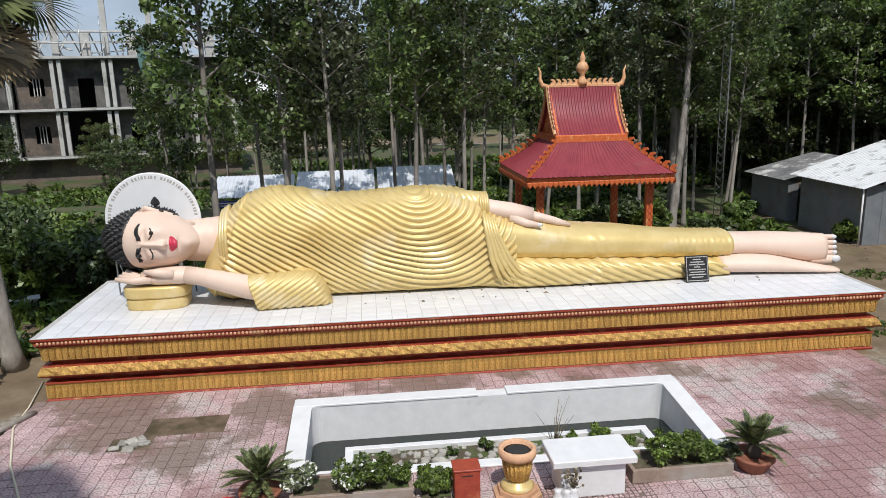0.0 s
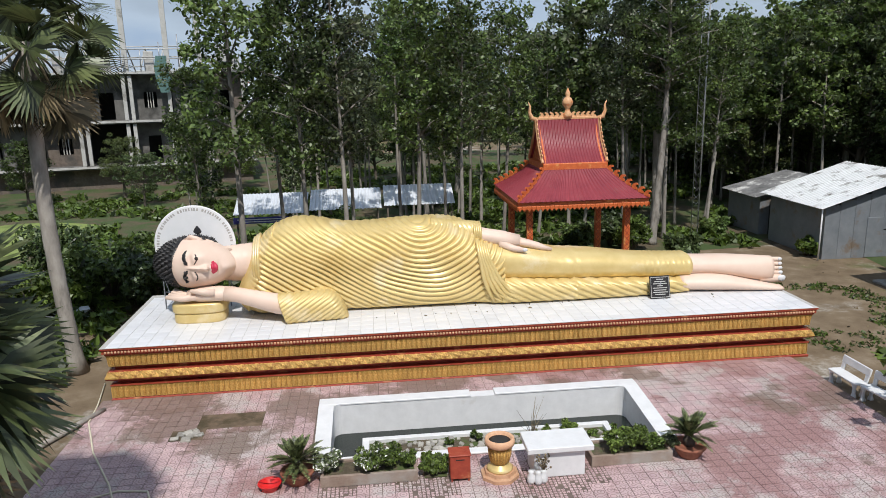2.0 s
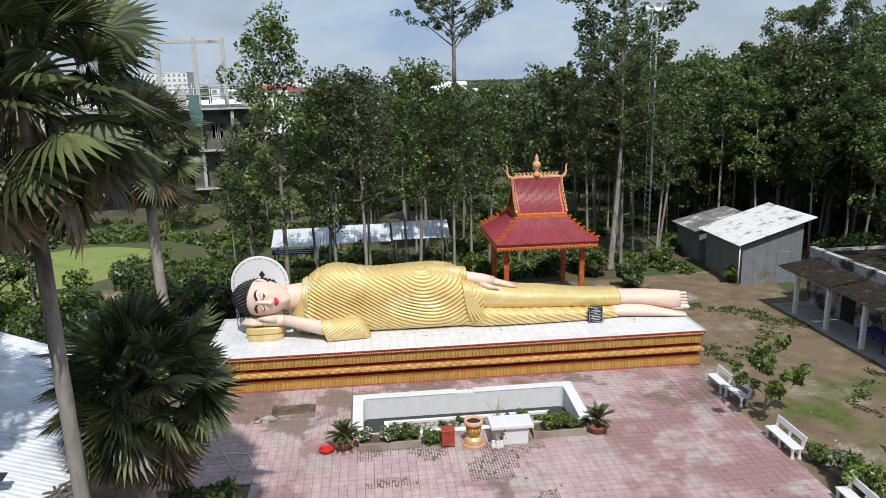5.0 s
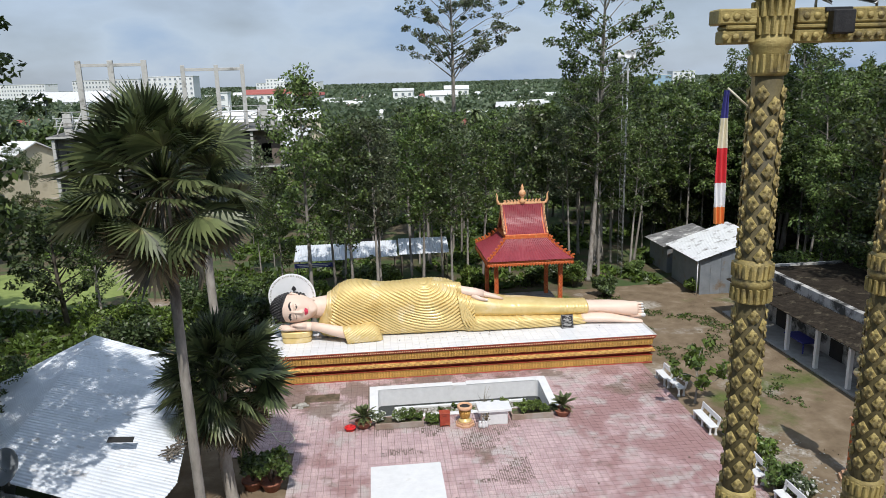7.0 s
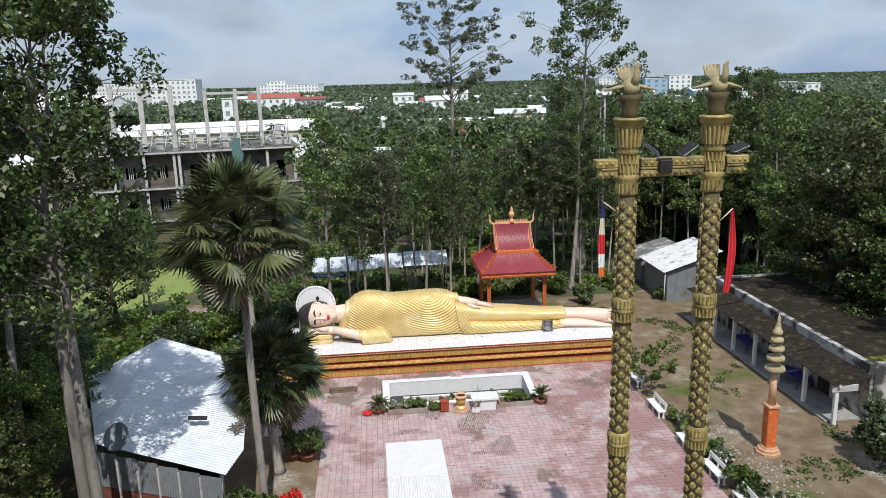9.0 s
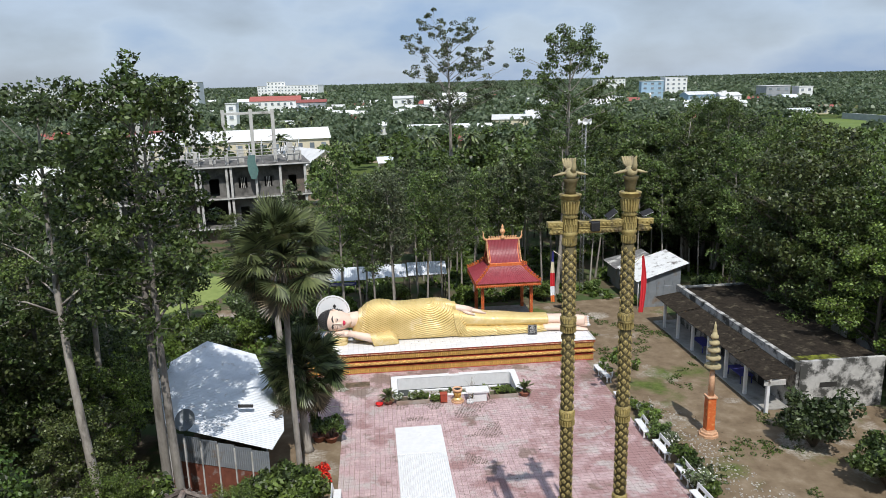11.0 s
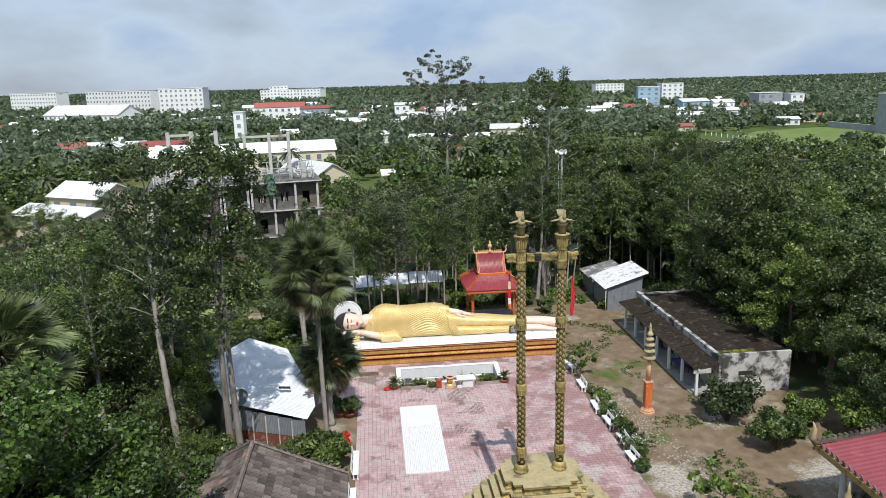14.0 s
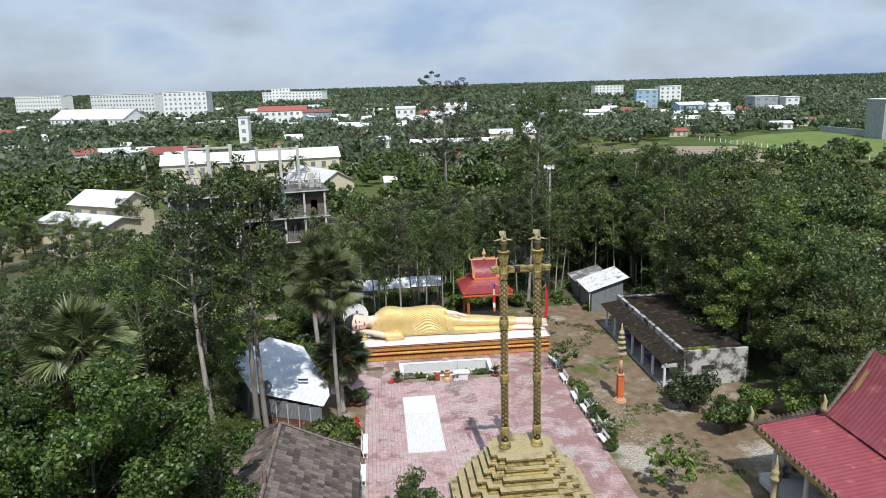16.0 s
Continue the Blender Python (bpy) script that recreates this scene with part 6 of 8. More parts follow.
part("side_wall", G().box(0, 8.2, -0.04, 0.04, 0.0, 3.75, at=pose(-6.08, -14.81, 0, 0, 0, 110.5)), TIN_GREY, house)
# sheet left uncut: a near-black slab paints the hole's shade on it
part("roof_patch", G().box(-0.42, 0.42, -0.2, 0.2, 0, 0.02, at=pose(-2.06, -13.37, 4.2, 0, 8, 8)), DARK, house, "near-black slab standing for a dark hole in the tin roof")
for k in range(26):
    a = k * 2.4
    part("leaf_debris", G().box(-0.3, 0.3, -0.03, 0.03, 0, 0.02, 0.004, at=pose(-0.25 + 0.28 * math.cos(a) * ((k % 5) / 5), -13.6 + 0.9 * math.sin(a) * ((k % 7) / 7), 3.75 + 0.004 * k, (k * 37) % 20 - 10, 6, k * 53)), BARK_DARK, house)
dish = thing("satellite_dish", (-4.77, -15.53, 3.98), "grey satellite dish at the edge of the tin roof", "dish")
part("bowl", G().lathe([(0.02, 0.0), (0.3, 0.04), (0.58, 0.17), (0.60, 0.19), (0.57, 0.19), (0.3, 0.06), (0.02, 0.02)], 24, at=pose(0, 0, 0.62, 55, 0, -20)), TIN_GREY, dish)
part("mast", G().tube([(0, 0, 0), (0, 0, 0.6)], 0.03, 8), STEEL, dish)
part("arm", G().tube([(0, 0, 0.5), (0.1, -0.5, 0.9)], 0.015, 6), STEEL, dish)
leanto = thing("lean_to_shed", (-10.25, -19.83, 0), "small grey sheet lean-to shed among the trees", "shed")
part("wall", G().box(-1.4, 1.4, -0.9, 0.9, 0, 1.9, 0.01), TIN_GREY, leanto)
part("roof", ribbed(G(), (-1.6, -1.2, 1.92), (1.6, -1.2, 1.92), (-1.6, 1.1, 2.5), (1.6, 1.1, 2.5), 14), TIN_GREY, leanto)

# ---- old hall with dark tiled roof ----
hall = thing("old_hall", (0, 0, 0), "old temple hall with weathered dark tile roof and crested edges", "hall")
HX, HY0, HY1, HZR, HZE = -2.3, -25.6, -46.6, 6.3, 3.9
part("wall", G().box(-6.9, 1.9, HY1 + 0.6, HY0 - 0.6, 0, 3.85), MOULDY, hall)
part("gable_wall", G().loft([[(-6.9, y, 3.85), (1.9, y, 3.85), (HX, y, 6.0)] for y in (HY0 - 0.9, HY0 - 0.6)], smooth=False), MOULDY, hall)
nrow, ncol = 13, 24
for side, xe in ((1, 2.95), (-1, -7.7)):
    sl = G()
    sl.loft([[(xe, y, HZE - 0.05), (HX, y, HZR - 0.05), (HX, y, HZR - 0.15), (xe, y, HZE - 0.15)] for y in (HY0, HY1)], smooth=False)
    part("roof_deck", sl, DARK, hall)
    ex = Vector((HX - xe, 0, HZR - HZE))
    ln = ex.length
    ang = math.degrees(math.atan2(HZR - HZE, HX - xe))
    tl = ln / nrow * 1.10
    tile = G()
    wv = 0.40
    ring0 = [(0.0, u * wv, 0.02 + 0.022 * abs(math.sin(u * 3 * math.pi))) for u in np.linspace(0, 1, 13)]
    tile.loft([ring0, [(tl, y, z - 0.015) for _, y, z in ring0]], smooth=False, cap=False, closed=False)
    tile.loft([ring0, [(x, y, z - 0.03) for x, y, z in ring0]], smooth=False, cap=False, closed=False)
    tm = tile.mesh("roof_tile", OLD_TILE)
    joined = G()
    for i in range(nrow):
        for j in range(52):
            y = HY0 - (j + 1) * wv
            b = Vector((xe, 0, HZE)) + ex * (i / nrow)
            mt = pose(b.x, y, b.z + 0.012 * ((i * 7 + j * 3) % 3), 0, -ang, 0)
            if j < 22 and side == 1:
                put("roof_tile", tm, hall, mt)
            else:
                joined.add(tile.v, tile.f, at=mt)
    tagged(part("roof_tiles", joined, OLD_TILE, hall), kind="stuff")
    vg = G()
    vg.tube([(xe, HY0 + 0.03, HZE + 0.10), (HX + (xe - HX) * 0.5, HY0 + 0.03, (HZE + HZR) / 2 + 0.04), (HX, HY0 + 0.03, HZR + 0.12)], 0.10, 6, smooth=False)
    part("verge", vg, OLD_TILE, hall)
    for k in range(14):
        u = k / 14
        put("crest_leaf", crest.mesh("crest_leaf", OLD_TILE) if k == 0 and side == 1 else bpy.data.meshes[("crest_leaf.002")], hall, pose(xe + (HX - xe) * u, HY0 + 0.03, HZE + (HZR - HZE) * u + 0.16, 0, 0, 0 if side == -1 else 180) @ Matrix.Scale(0.8, 4))
part("ridge", G().tube([(HX, HY0, HZR + 0.06), (HX, HY1, HZR + 0.06)], 0.13, 6, smooth=False), OLD_TILE, hall)
part("ridge_horn", G().tube([(HX, HY0 - 7.5, HZR + 0.1), (HX, HY0 - 7.2, HZR + 0.5), (HX, HY0 - 7.35, HZR + 0.9), (HX, HY0 - 7.1, HZR + 1.3)], [0.14, 0.12, 0.07, 0.02], 8), OLD_TILE, hall)

# ---- temple with crimson roof ----
tmp = thing("temple", (0.0, -1.1, 0.3), "temple with tiered crimson sheet roof, crested verges and pale walls", "temple")
TX, TY0, TY1 = 38.2, -26.2, -60.0
part("wall", G().box(34.6, 41.8, TY1 + 1.5, TY0 - 2.2, 0, 4.6), CREAM_STEP, tmp)
part("floor", G().box(30.8, 44, TY1, TY0 - 0.4, 0, 0.5, 0.03), CONCRETE_PALE, tmp)
part("step", G().box(31.2, 33.6, TY0 - 0.4, TY0 + 0.4, 0, 0.25, 0.02), CONCRETE_PALE, tmp)
part("end_wall", G().box(32.2, 36.5, TY0 - 0.9, TY0 - 0.65, 0.5, 4.2), MOULDY, tmp)
part("doorway", G().box(32.8, 33.9, TY0 - 0.64, TY0 - 0.62, 0.5, 2.6), DARK, tmp)
for k in range(8):
    y = TY0 - 1.2 - k * 3.6
    part("column", G().lathe([(0.26, 0.5), (0.26, 0.8), (0.19, 0.9), (0.17, 3.7), (0.25, 4.0)], 14, at=pose(31.4, y, 0)), CONCRETE_PALE, tmp)
part("lower_roof", ribbed(G(), (30.4, TY0, 4.2), (30.4, TY1, 4.2), (35.5, TY0, 4.85), (35.5, TY1, 4.85), 90, 0.02, 0.05), CRIMSON_ROOF, tmp)
part("fascia", G().box(30.3, 30.42, TY1, TY0 + 0.02, 3.85, 4.24, 0.02), STONE_GOLD, tmp)
part("upper_roof", ribbed(G(), (35.2, TY0 - 0.6, 5.0), (35.2, TY1, 5.0), (TX, TY0 - 0.6, 9.5), (TX, TY1, 9.5), 90, 0.02, 0.05, 0.25), CRIMSON_ROOF, tmp)
part("upper_roof", ribbed(G(), (41.2, TY0 - 0.6, 5.0), (41.2, TY1, 5.0), (TX, TY0 - 0.6, 9.5), (TX, TY1, 9.5), 90, 0.02, 0.05, 0.25), CRIMSON_ROOF, tmp)
part("gable", G().loft([[(35.5, y, 4.9), (40.9, y, 4.9), (TX, y, 9.3)] for y in (TY0 - 1.2, TY0 - 0.9)], smooth=False), STONE_GOLD, tmp)
for (xa, za), (xb, zb), y in (((30.3, 4.3), (35.4, 4.95), TY0), ((35.2, 5.1), (TX, 9.6), TY0 - 0.6), ((41.2, 5.1), (TX, 9.6), TY0 - 0.6)):
    part("verge", G().tube([(xa, y + 0.04, za), ((xa + xb) / 2, y + 0.04, (za + zb) / 2 - 0.12), (xb, y + 0.04, zb)], 0.13, 6, smooth=False), OLD_TILE, tmp)
    n = int(math.hypot(xb - xa, zb - za) / 0.34)
    for k in range(n):
        u = k / n
        put("crest_leaf", bpy.data.meshes["crest_leaf.002"], tmp, pose(xa + (xb - xa) * u, y + 0.04, za + (zb - za) * u + 0.06, 0, 0, 180 if xb < xa else 0))
    part("verge_horn", G().tube([(xa, y + 0.04, za), (xa - math.copysign(0.25, xb - xa), y + 0.04, za + 0.4), (xa - math.copysign(0.1, xb - xa), y + 0.04, za + 0.9), (xa - math.copysign(0.25, xb - xa), y + 0.04, za + 1.4)], [0.16, 0.22, 0.12, 0.03], 8), CREAM_STEP, tmp)
for k in range(40):
    put("crest_leaf", bpy.data.meshes["crest_leaf.002"], tmp, pose(30.36, TY0 - 0.3 - k * 0.5, 4.24, 0, 0, -90))
st2 = thing("stone_finial_post", (30.2, -30.6, 0), "cream stone post with stacked rings before the temple", "post")
part("shaft", G().lathe([(0.34, 0), (0.34, 0.6), (0.24, 0.7), (0.22, 2.2), (0.36, 2.3), (0.38, 2.5), (0.22, 2.6), (0.30, 2.8), (0.30, 3.0), (0.16, 3.1), (0.22, 3.3), (0.10, 3.5), (0.02, 4.1)], 16), CREAM_STEP, st2)

# ---- long low building with open porch ----
lb = thing("porch_building", (0, 0, 0), "long low building with open porch, white posts and mouldy flat roof", "building")
LY0, LY1 = -10.8, 7.8
LAWN_MOSS = surface("roof_moss", (0.03, 0.03, 0.014), (0.06, 0.055, 0.02), 3, 0.95, 0.5, stain=(0.17, 0.19, 0.03), stain_at=0.5, stain_scale=1.3, spec=0.1)
PORCH_SHEET = surface("dark_sheet", (0.016, 0.013, 0.010), (0.042, 0.034, 0.026), 3, 0.95, 0.4, stain=(0.10, 0.085, 0.06), stain_at=0.62, stain_scale=1.4, spec=0.1)
part("back_wall", G().box(32.7, 32.9, LY0, LY1, 0, 2.8), MOULDY, lb)
part("parapet", G().box(32.6, 32.95, LY0, LY1, 2.8, 3.45, 0.02), MOULDY, lb)
part("end_wall", G().box(32.953, 38.9, LY0, LY0 + 0.25, 0, 3.5, 0.02), MOULDY, lb)
part("far_wall", G().box(32.953, 38.9, LY1 - 0.25, LY1, 0, 3.3), MOULDY, lb)
part("rear_wall", G().box(38.7, 38.9, LY0 + 0.253, LY1 - 0.253, 0, 3.1), MOULDY, lb)
part("roof_deck", G().box(32.953, 39.1, LY0 + 0.253, LY1 - 0.253, 2.95, 3.15), PORCH_SHEET, lb, "dark mossy flat roof")
part("roof_moss", G().box(33.2, 36.4, LY0 + 0.3, LY0 + 1.7, 3.153, 3.18, 0.01), LAWN_MOSS, lb, "yellow-green moss on the roof")
part("window_slot", G().box(34.4, 35.6, LY0 - 0.02, LY0 - 0.002, 1.6, 1.95), DARK, lb)
part("floor", G().box(30.6, 32.69, LY0 + 0.4, LY1, 0, 0.12, 0.02), CONCRETE, lb)
for i in range(4):
    ya, yb = LY0 - 0.25 + i * 4.6, LY0 - 0.25 + (i + 1) * 4.6 - 0.05
    dz = 0.06 * (i % 2)
    part("porch_roof", ribbed(G(), (30.45, ya, 2.5 + dz), (30.45, yb, 2.5 + dz), (32.6, ya, 2.85 + dz), (32.6, yb, 2.85 + dz), 22, 0.03, 0.03), PORCH_SHEET, lb, "dark leaf-strewn sheet roof")
    part("porch_beam", G().box(30.78, 30.93, ya, yb, 2.32, 2.5, 0.01), CONCRETE_PALE, lb)
for k in range(7):
    y = LY0 + 0.05 + k * 2.78
    part("porch_post", G().box(30.74, 30.96, y - 0.11, y + 0.11, 0, 2.315, 0.02), WHITE, lb)
    if k % 2:
        part("doorway", G().box(32.66, 32.698, y + 0.4, y + 1.5, 0.1, 2.2), DARK, lb)
part("porch_sign", G().box(30.5, 32.0, LY0 - 0.1, LY0 - 0.03, 2.0, 2.4, 0.02), CONCRETE_PALE, lb, "weathered white signboard")
sg = G()
for k in range(11):
    sg.box(30.6 + k * 0.12, 30.6 + k * 0.12 + 0.08, LY0 - 0.112, LY0 - 0.101, 2.12, 2.28)
part("sign_writing", sg, GROUT, lb, "dark unreadable lettering")
for y in (-5.5, 0.5):
    tb = thing("blue_table", (31.8, y, 0.12), "low blue table under the porch roof", "table", "tables under the porch")
    part("tabletop", G().box(-0.5, 0.5, -1.0, 1.0, 0.62, 0.68, 0.01), CLOTH_BLUE, tb)
    for sx in (-0.42, 0.42):
        for sy in (-0.9, 0.9):
            part("leg", G().box(sx - 0.03, sx + 0.03, sy - 0.03, sy + 0.03, 0, 0.62), CLOTH_BLUE, tb)

# ---- grey sheet shed ----
shed = thing("sheet_shed", (0, 0, 0), "grey sheet-metal shed with a pale white tin roof", "shed")
SX0, SX1, SY0, SY1 = 30.9, 34.9, 12.0, 17.0
for k in range(5):
    x = SX0 + k * (SX1 - SX0) / 5
    part("wall_sheet", G().box(x, x + (SX1 - SX0) / 5 - 0.01, SY0, SY0 + 0.05, 0, 2.78 + 1.28 * k / 5, 0.006), TIN_GREY, shed)
part("side_wall", G().box(SX0, SX0 + 0.05, SY0 + 0.053, SY1, 0, 2.7), TIN_GREY, shed)
part("far_wall", G().box(SX0 + 0.053, SX1, SY1 - 0.05, SY1, 0, 2.75), TIN_GREY, shed)
part("side_wall", G().box(SX1 - 0.05, SX1, SY0 + 0.053, SY1 - 0.053, 0, 3.85), TIN_GREY, shed)
part("roof", ribbed(G(), (30.4, 11.6, 2.7), (30.4, 17.4, 2.7), (35.5, 11.6, 4.32), (35.5, 17.4, 4.32), 24, 0.03, 0.015), TIN_WHITE, shed)
part("door_leaf", G().box(33.2, 34.1, SY0 - 0.04, SY0 - 0.004, 0.02, 2.1, 0.01), TIN_GREY, shed)
part("drain_pipe", G().tube([(30.62, 11.85, 2.68), (30.62, 11.85, 0)], 0.04, 8), WHITE, shed)
TIN_STAINED = surface("stained_tin_sheet", (0.10, 0.10, 0.10), (0.22, 0.22, 0.22), 1.3, 0.7, 0.1, 0.1, stain=(0.62, 0.62, 0.60), stain_at=0.62, stain_scale=0.9)
shed2 = thing("sheet_shed", (0, 0, 0), "low shed with a dark-stained tin roof behind the grey one", "shed")
part("roof", ribbed(G(), (30.5, 18.0, 2.3), (30.5, 22.2, 2.3), (34.8, 18.0, 3.3), (34.8, 22.2, 3.3), 20, 0.03, 0.015), TIN_STAINED, shed2)
part("wall", G().box(31.0, 34.6, 18.3, 22.0, 0, 2.35), TIN_GREY, shed2)
part("doorway", G().box(31.6, 32.5, 18.26, 18.298, 0, 2.0), DARK, shed2)

# ---- low canopy behind the statue ----
can = thing("tin_canopy", (0, 0, 0), "long low tin canopy on thin posts among the trees", "canopy")
for i in range(3):
    xa, xb = 0.55 + i * 4.15, 0.55 + (i + 1) * 4.15 - 0.15
    part("roof_sheet", ribbed(G(), (xa, 18.3, 2.45 + 0.1 * i), (xb, 18.3, 2.45 + 0.1 * i), (xa, 20.4, 3.3 + 0.1 * i), (xb, 20.4, 3.3 + 0.1 * i), 20, 0.03, 0.012), TIN, can)
    for y, h in ((18.4, 2.3), (20.2, 2.9)):
        part("post", G().tube([(xa + 0.2, y, 0), (xa + 0.2, y, h + 0.1 * i)], 0.05, 6), BARK_DARK, can)
        part("post", G().tube([(xb - 0.2, y, 0), (xb - 0.2, y, h + 0.1 * i)], 0.05, 6), BARK_DARK, can)
sign = thing("blue_board", (1.2, 18.1, 0), "blue signboard with pale rows of writing on the canopy", "sign")
part("board", G().box(-0.6, 2.4, -0.03, 0.02, 2.0, 2.34, 0.005), CLOTH_BLUE, sign)
part("writing", G().box(-0.4, 2.2, -0.04, -0.031, 2.2, 2.26).box(-0.2, 2.0, -0.04, -0.031, 2.08, 2.13), WHITE, sign)

# ---- lattice mast with loudspeakers ----
mast = thing("lattice_mast", (26.8, 17.7, 0), "tall thin steel lattice mast with horn loudspeakers on top", "mast")
legs = [(0.24 * math.cos(a), 0.24 * math.sin(a)) for a in (0.5, 2.6, 4.7)]
for x, y in legs:
    part("leg", G().tube([(x, y, 0), (x, y, 17.4)], 0.022, 6), STEEL, mast)
for k in range(40):
    z = 0.2 + k * 0.42
    for i in range(3):
        a, b = legs[i], legs[(i + 1) % 3]
        part("brace", G().tube([(*a, z), (*b, z + 0.42)], 0.010, 4), STEEL, mast)
for a in (20, 140, 260, 320):
    sp = thing("horn_loudspeaker", (26.8, 17.7, 17.45), "pale grey horn loudspeaker at the top of the mast", "loudspeaker", "loudspeakers on the mast")
    sp.matrix_basis = pose(26.8, 17.7, 17.55 + (0.1 if a > 200 else 0), 0, 0, a)
    part("horn", G().lathe([(0.05, 0.15), (0.08, 0.35), (0.16, 0.5), (0.30, 0.6), (0.31, 0.61), (0.28, 0.60), (0.10, 0.42)], 18, at=pose(0, 0, 0, 0, 90, 0)), WHITE, sp)
    part("driver", G().lathe([(0.09, 0.0), (0.09, 0.15)], 12, at=pose(0, 0, 0, 0, 90, 0)), STEEL, sp)


# ---- unfinished building among the trees ----
ub = thing("unfinished_building", (-29.0, 49.0, 0), "unfinished concrete building with tall bare posts and scaffolding on top", "building", rz=10.9)
UL, UD, LEVELS = 25.6, 13.0, (2.3, 6.5, 11.0)
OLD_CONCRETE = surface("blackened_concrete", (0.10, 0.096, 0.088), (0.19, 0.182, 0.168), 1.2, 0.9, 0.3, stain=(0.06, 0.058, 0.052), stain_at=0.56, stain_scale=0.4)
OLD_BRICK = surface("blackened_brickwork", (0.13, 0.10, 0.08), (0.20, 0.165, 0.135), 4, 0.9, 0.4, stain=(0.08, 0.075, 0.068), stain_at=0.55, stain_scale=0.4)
GREEN_NET = surface("green_net", (0.09, 0.17, 0.16), (0.13, 0.23, 0.21), 3, 0.9, 0.3)
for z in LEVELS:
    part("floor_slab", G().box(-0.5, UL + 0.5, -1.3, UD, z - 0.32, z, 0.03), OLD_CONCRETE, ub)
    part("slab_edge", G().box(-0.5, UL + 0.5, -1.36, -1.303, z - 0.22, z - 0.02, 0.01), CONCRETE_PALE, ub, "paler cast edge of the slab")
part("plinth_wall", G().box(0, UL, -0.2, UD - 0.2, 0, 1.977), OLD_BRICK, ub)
BAYS = (0.1, 2.9, 6.6, 10.5, 14.7, 18.4, 21.8, 25.3)
for k, x in enumerate(BAYS):
    for z0, z1 in ((2.3, 6.18), (6.5, 10.68)):
        for dx in (-0.3, 0.3) if k in (3, 4) else (0,):
            part("column", G().box(x + dx - 0.17, x + dx + 0.17, -1.1, -0.76, z0, z1, 0.02), CONCRETE_PALE, ub)
    if k + 1 < len(BAYS):
        bw = BAYS[k + 1] - x
        for z0, zt in ((2.3, 6.18), (6.5, 10.68)):
            if k == 3 and z0 < 3:
                continue
            wa, wb_ = x + bw * 0.34, x + bw * 0.66
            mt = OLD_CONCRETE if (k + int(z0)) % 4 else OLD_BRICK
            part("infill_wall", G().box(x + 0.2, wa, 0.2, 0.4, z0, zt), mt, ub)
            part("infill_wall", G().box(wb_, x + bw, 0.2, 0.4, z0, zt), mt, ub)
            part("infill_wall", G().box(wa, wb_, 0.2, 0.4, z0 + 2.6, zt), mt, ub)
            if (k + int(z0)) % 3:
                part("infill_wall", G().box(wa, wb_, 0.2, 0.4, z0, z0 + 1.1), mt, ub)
                for f in (0.3, 0.5, 0.7):
                    part("window_bar", G().box(wa + (wb_ - wa) * f - 0.04, wa + (wb_ - wa) * f + 0.04, 0.26, 0.34, z0 + 1.1, z0 + 2.6), CONCRETE_PALE, ub)
# near-black wall: the open storeys' inner shade is painted on it
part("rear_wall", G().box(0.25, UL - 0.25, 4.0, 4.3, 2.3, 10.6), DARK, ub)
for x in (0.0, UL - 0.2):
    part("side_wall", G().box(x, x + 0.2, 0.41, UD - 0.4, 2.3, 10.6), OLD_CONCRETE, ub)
# tall bare posts with beams on their heads, in two groups
for xs, h, w in (((3.4, 6.8, 10.4), 8.3, 0.30), ((14.6, 18.4, 21.4), 7.6, 0.24)):
    for x in xs:
        part("roof_post", G().box(x - w, x + w, 0.6, 0.6 + 1.6 * w, 11.0, 11.0 + h, 0.02), CONCRETE_PALE, ub)
    for xa, xb in zip(xs, xs[1:]):
        part("head_beam", G().box(xa + w + 0.003, xb - w - 0.003, 0.66, 0.66 + w, 11.0 + h - 0.7, 11.0 + h - 0.35, 0.02), CONCRETE_PALE, ub)
# stepped gable walls and trusses of the roof frame
for x, h in ((1.2, 2.4), (8.4, 1.6), (12.6, 2.2), (16.6, 2.0), (23.6, 2.6), (24.8, 1.4)):
    part("roof_wall", G().box(x - 0.45, x + 0.45, 2.2, 2.5, 11.0, 11.0 + h, 0.03), CONCRETE_PALE, ub)
for k in range(15):
    x = 0.6 + k * 1.72
    part("scaffold_pole", G().tube([(x, -0.6, 11), (x + 0.05, -0.6, 13.0 + (k % 3) * 0.7)], 0.05, 5), STEEL, ub)
    part("rafter", G().tube([(x, -0.9, 11.2), (x + 0.1, 4.5, 13.4), (x + 0.1, 10.5, 11.3)], 0.07, 5), CONCRETE_PALE, ub)
for y, z in ((-0.6, 12.1), (-0.6, 13.0), (1.8, 12.35), (4.5, 13.5)):
    part("scaffold_rail", G().tube([(0.3, y, z), (UL - 0.6, y, z + 0.1)], 0.055, 5), CONCRETE_PALE, ub)
for k in range(6):
    part("plank", G().box(-0.15, 0.15, -2.6, 2.6, 0, 0.08, at=pose(2.5 + k * 3.9, 3.4, 11.5 + 0.3 * (k % 3), 6 * (k % 3), 0, 15 * (k % 4))), CONCRETE_PALE, ub)
part("green_net", G().loft([[(17.6 + 0.3 * math.sin(z), -1.5, z), (18.1, -1.65, z), (18.6 + 0.2 * math.sin(z * 2), -1.5, z)] for z in (9.0, 10.2, 11.4, 12.4)], smooth=True, cap=False, closed=False), GREEN_NET, ub, "torn green safety net")


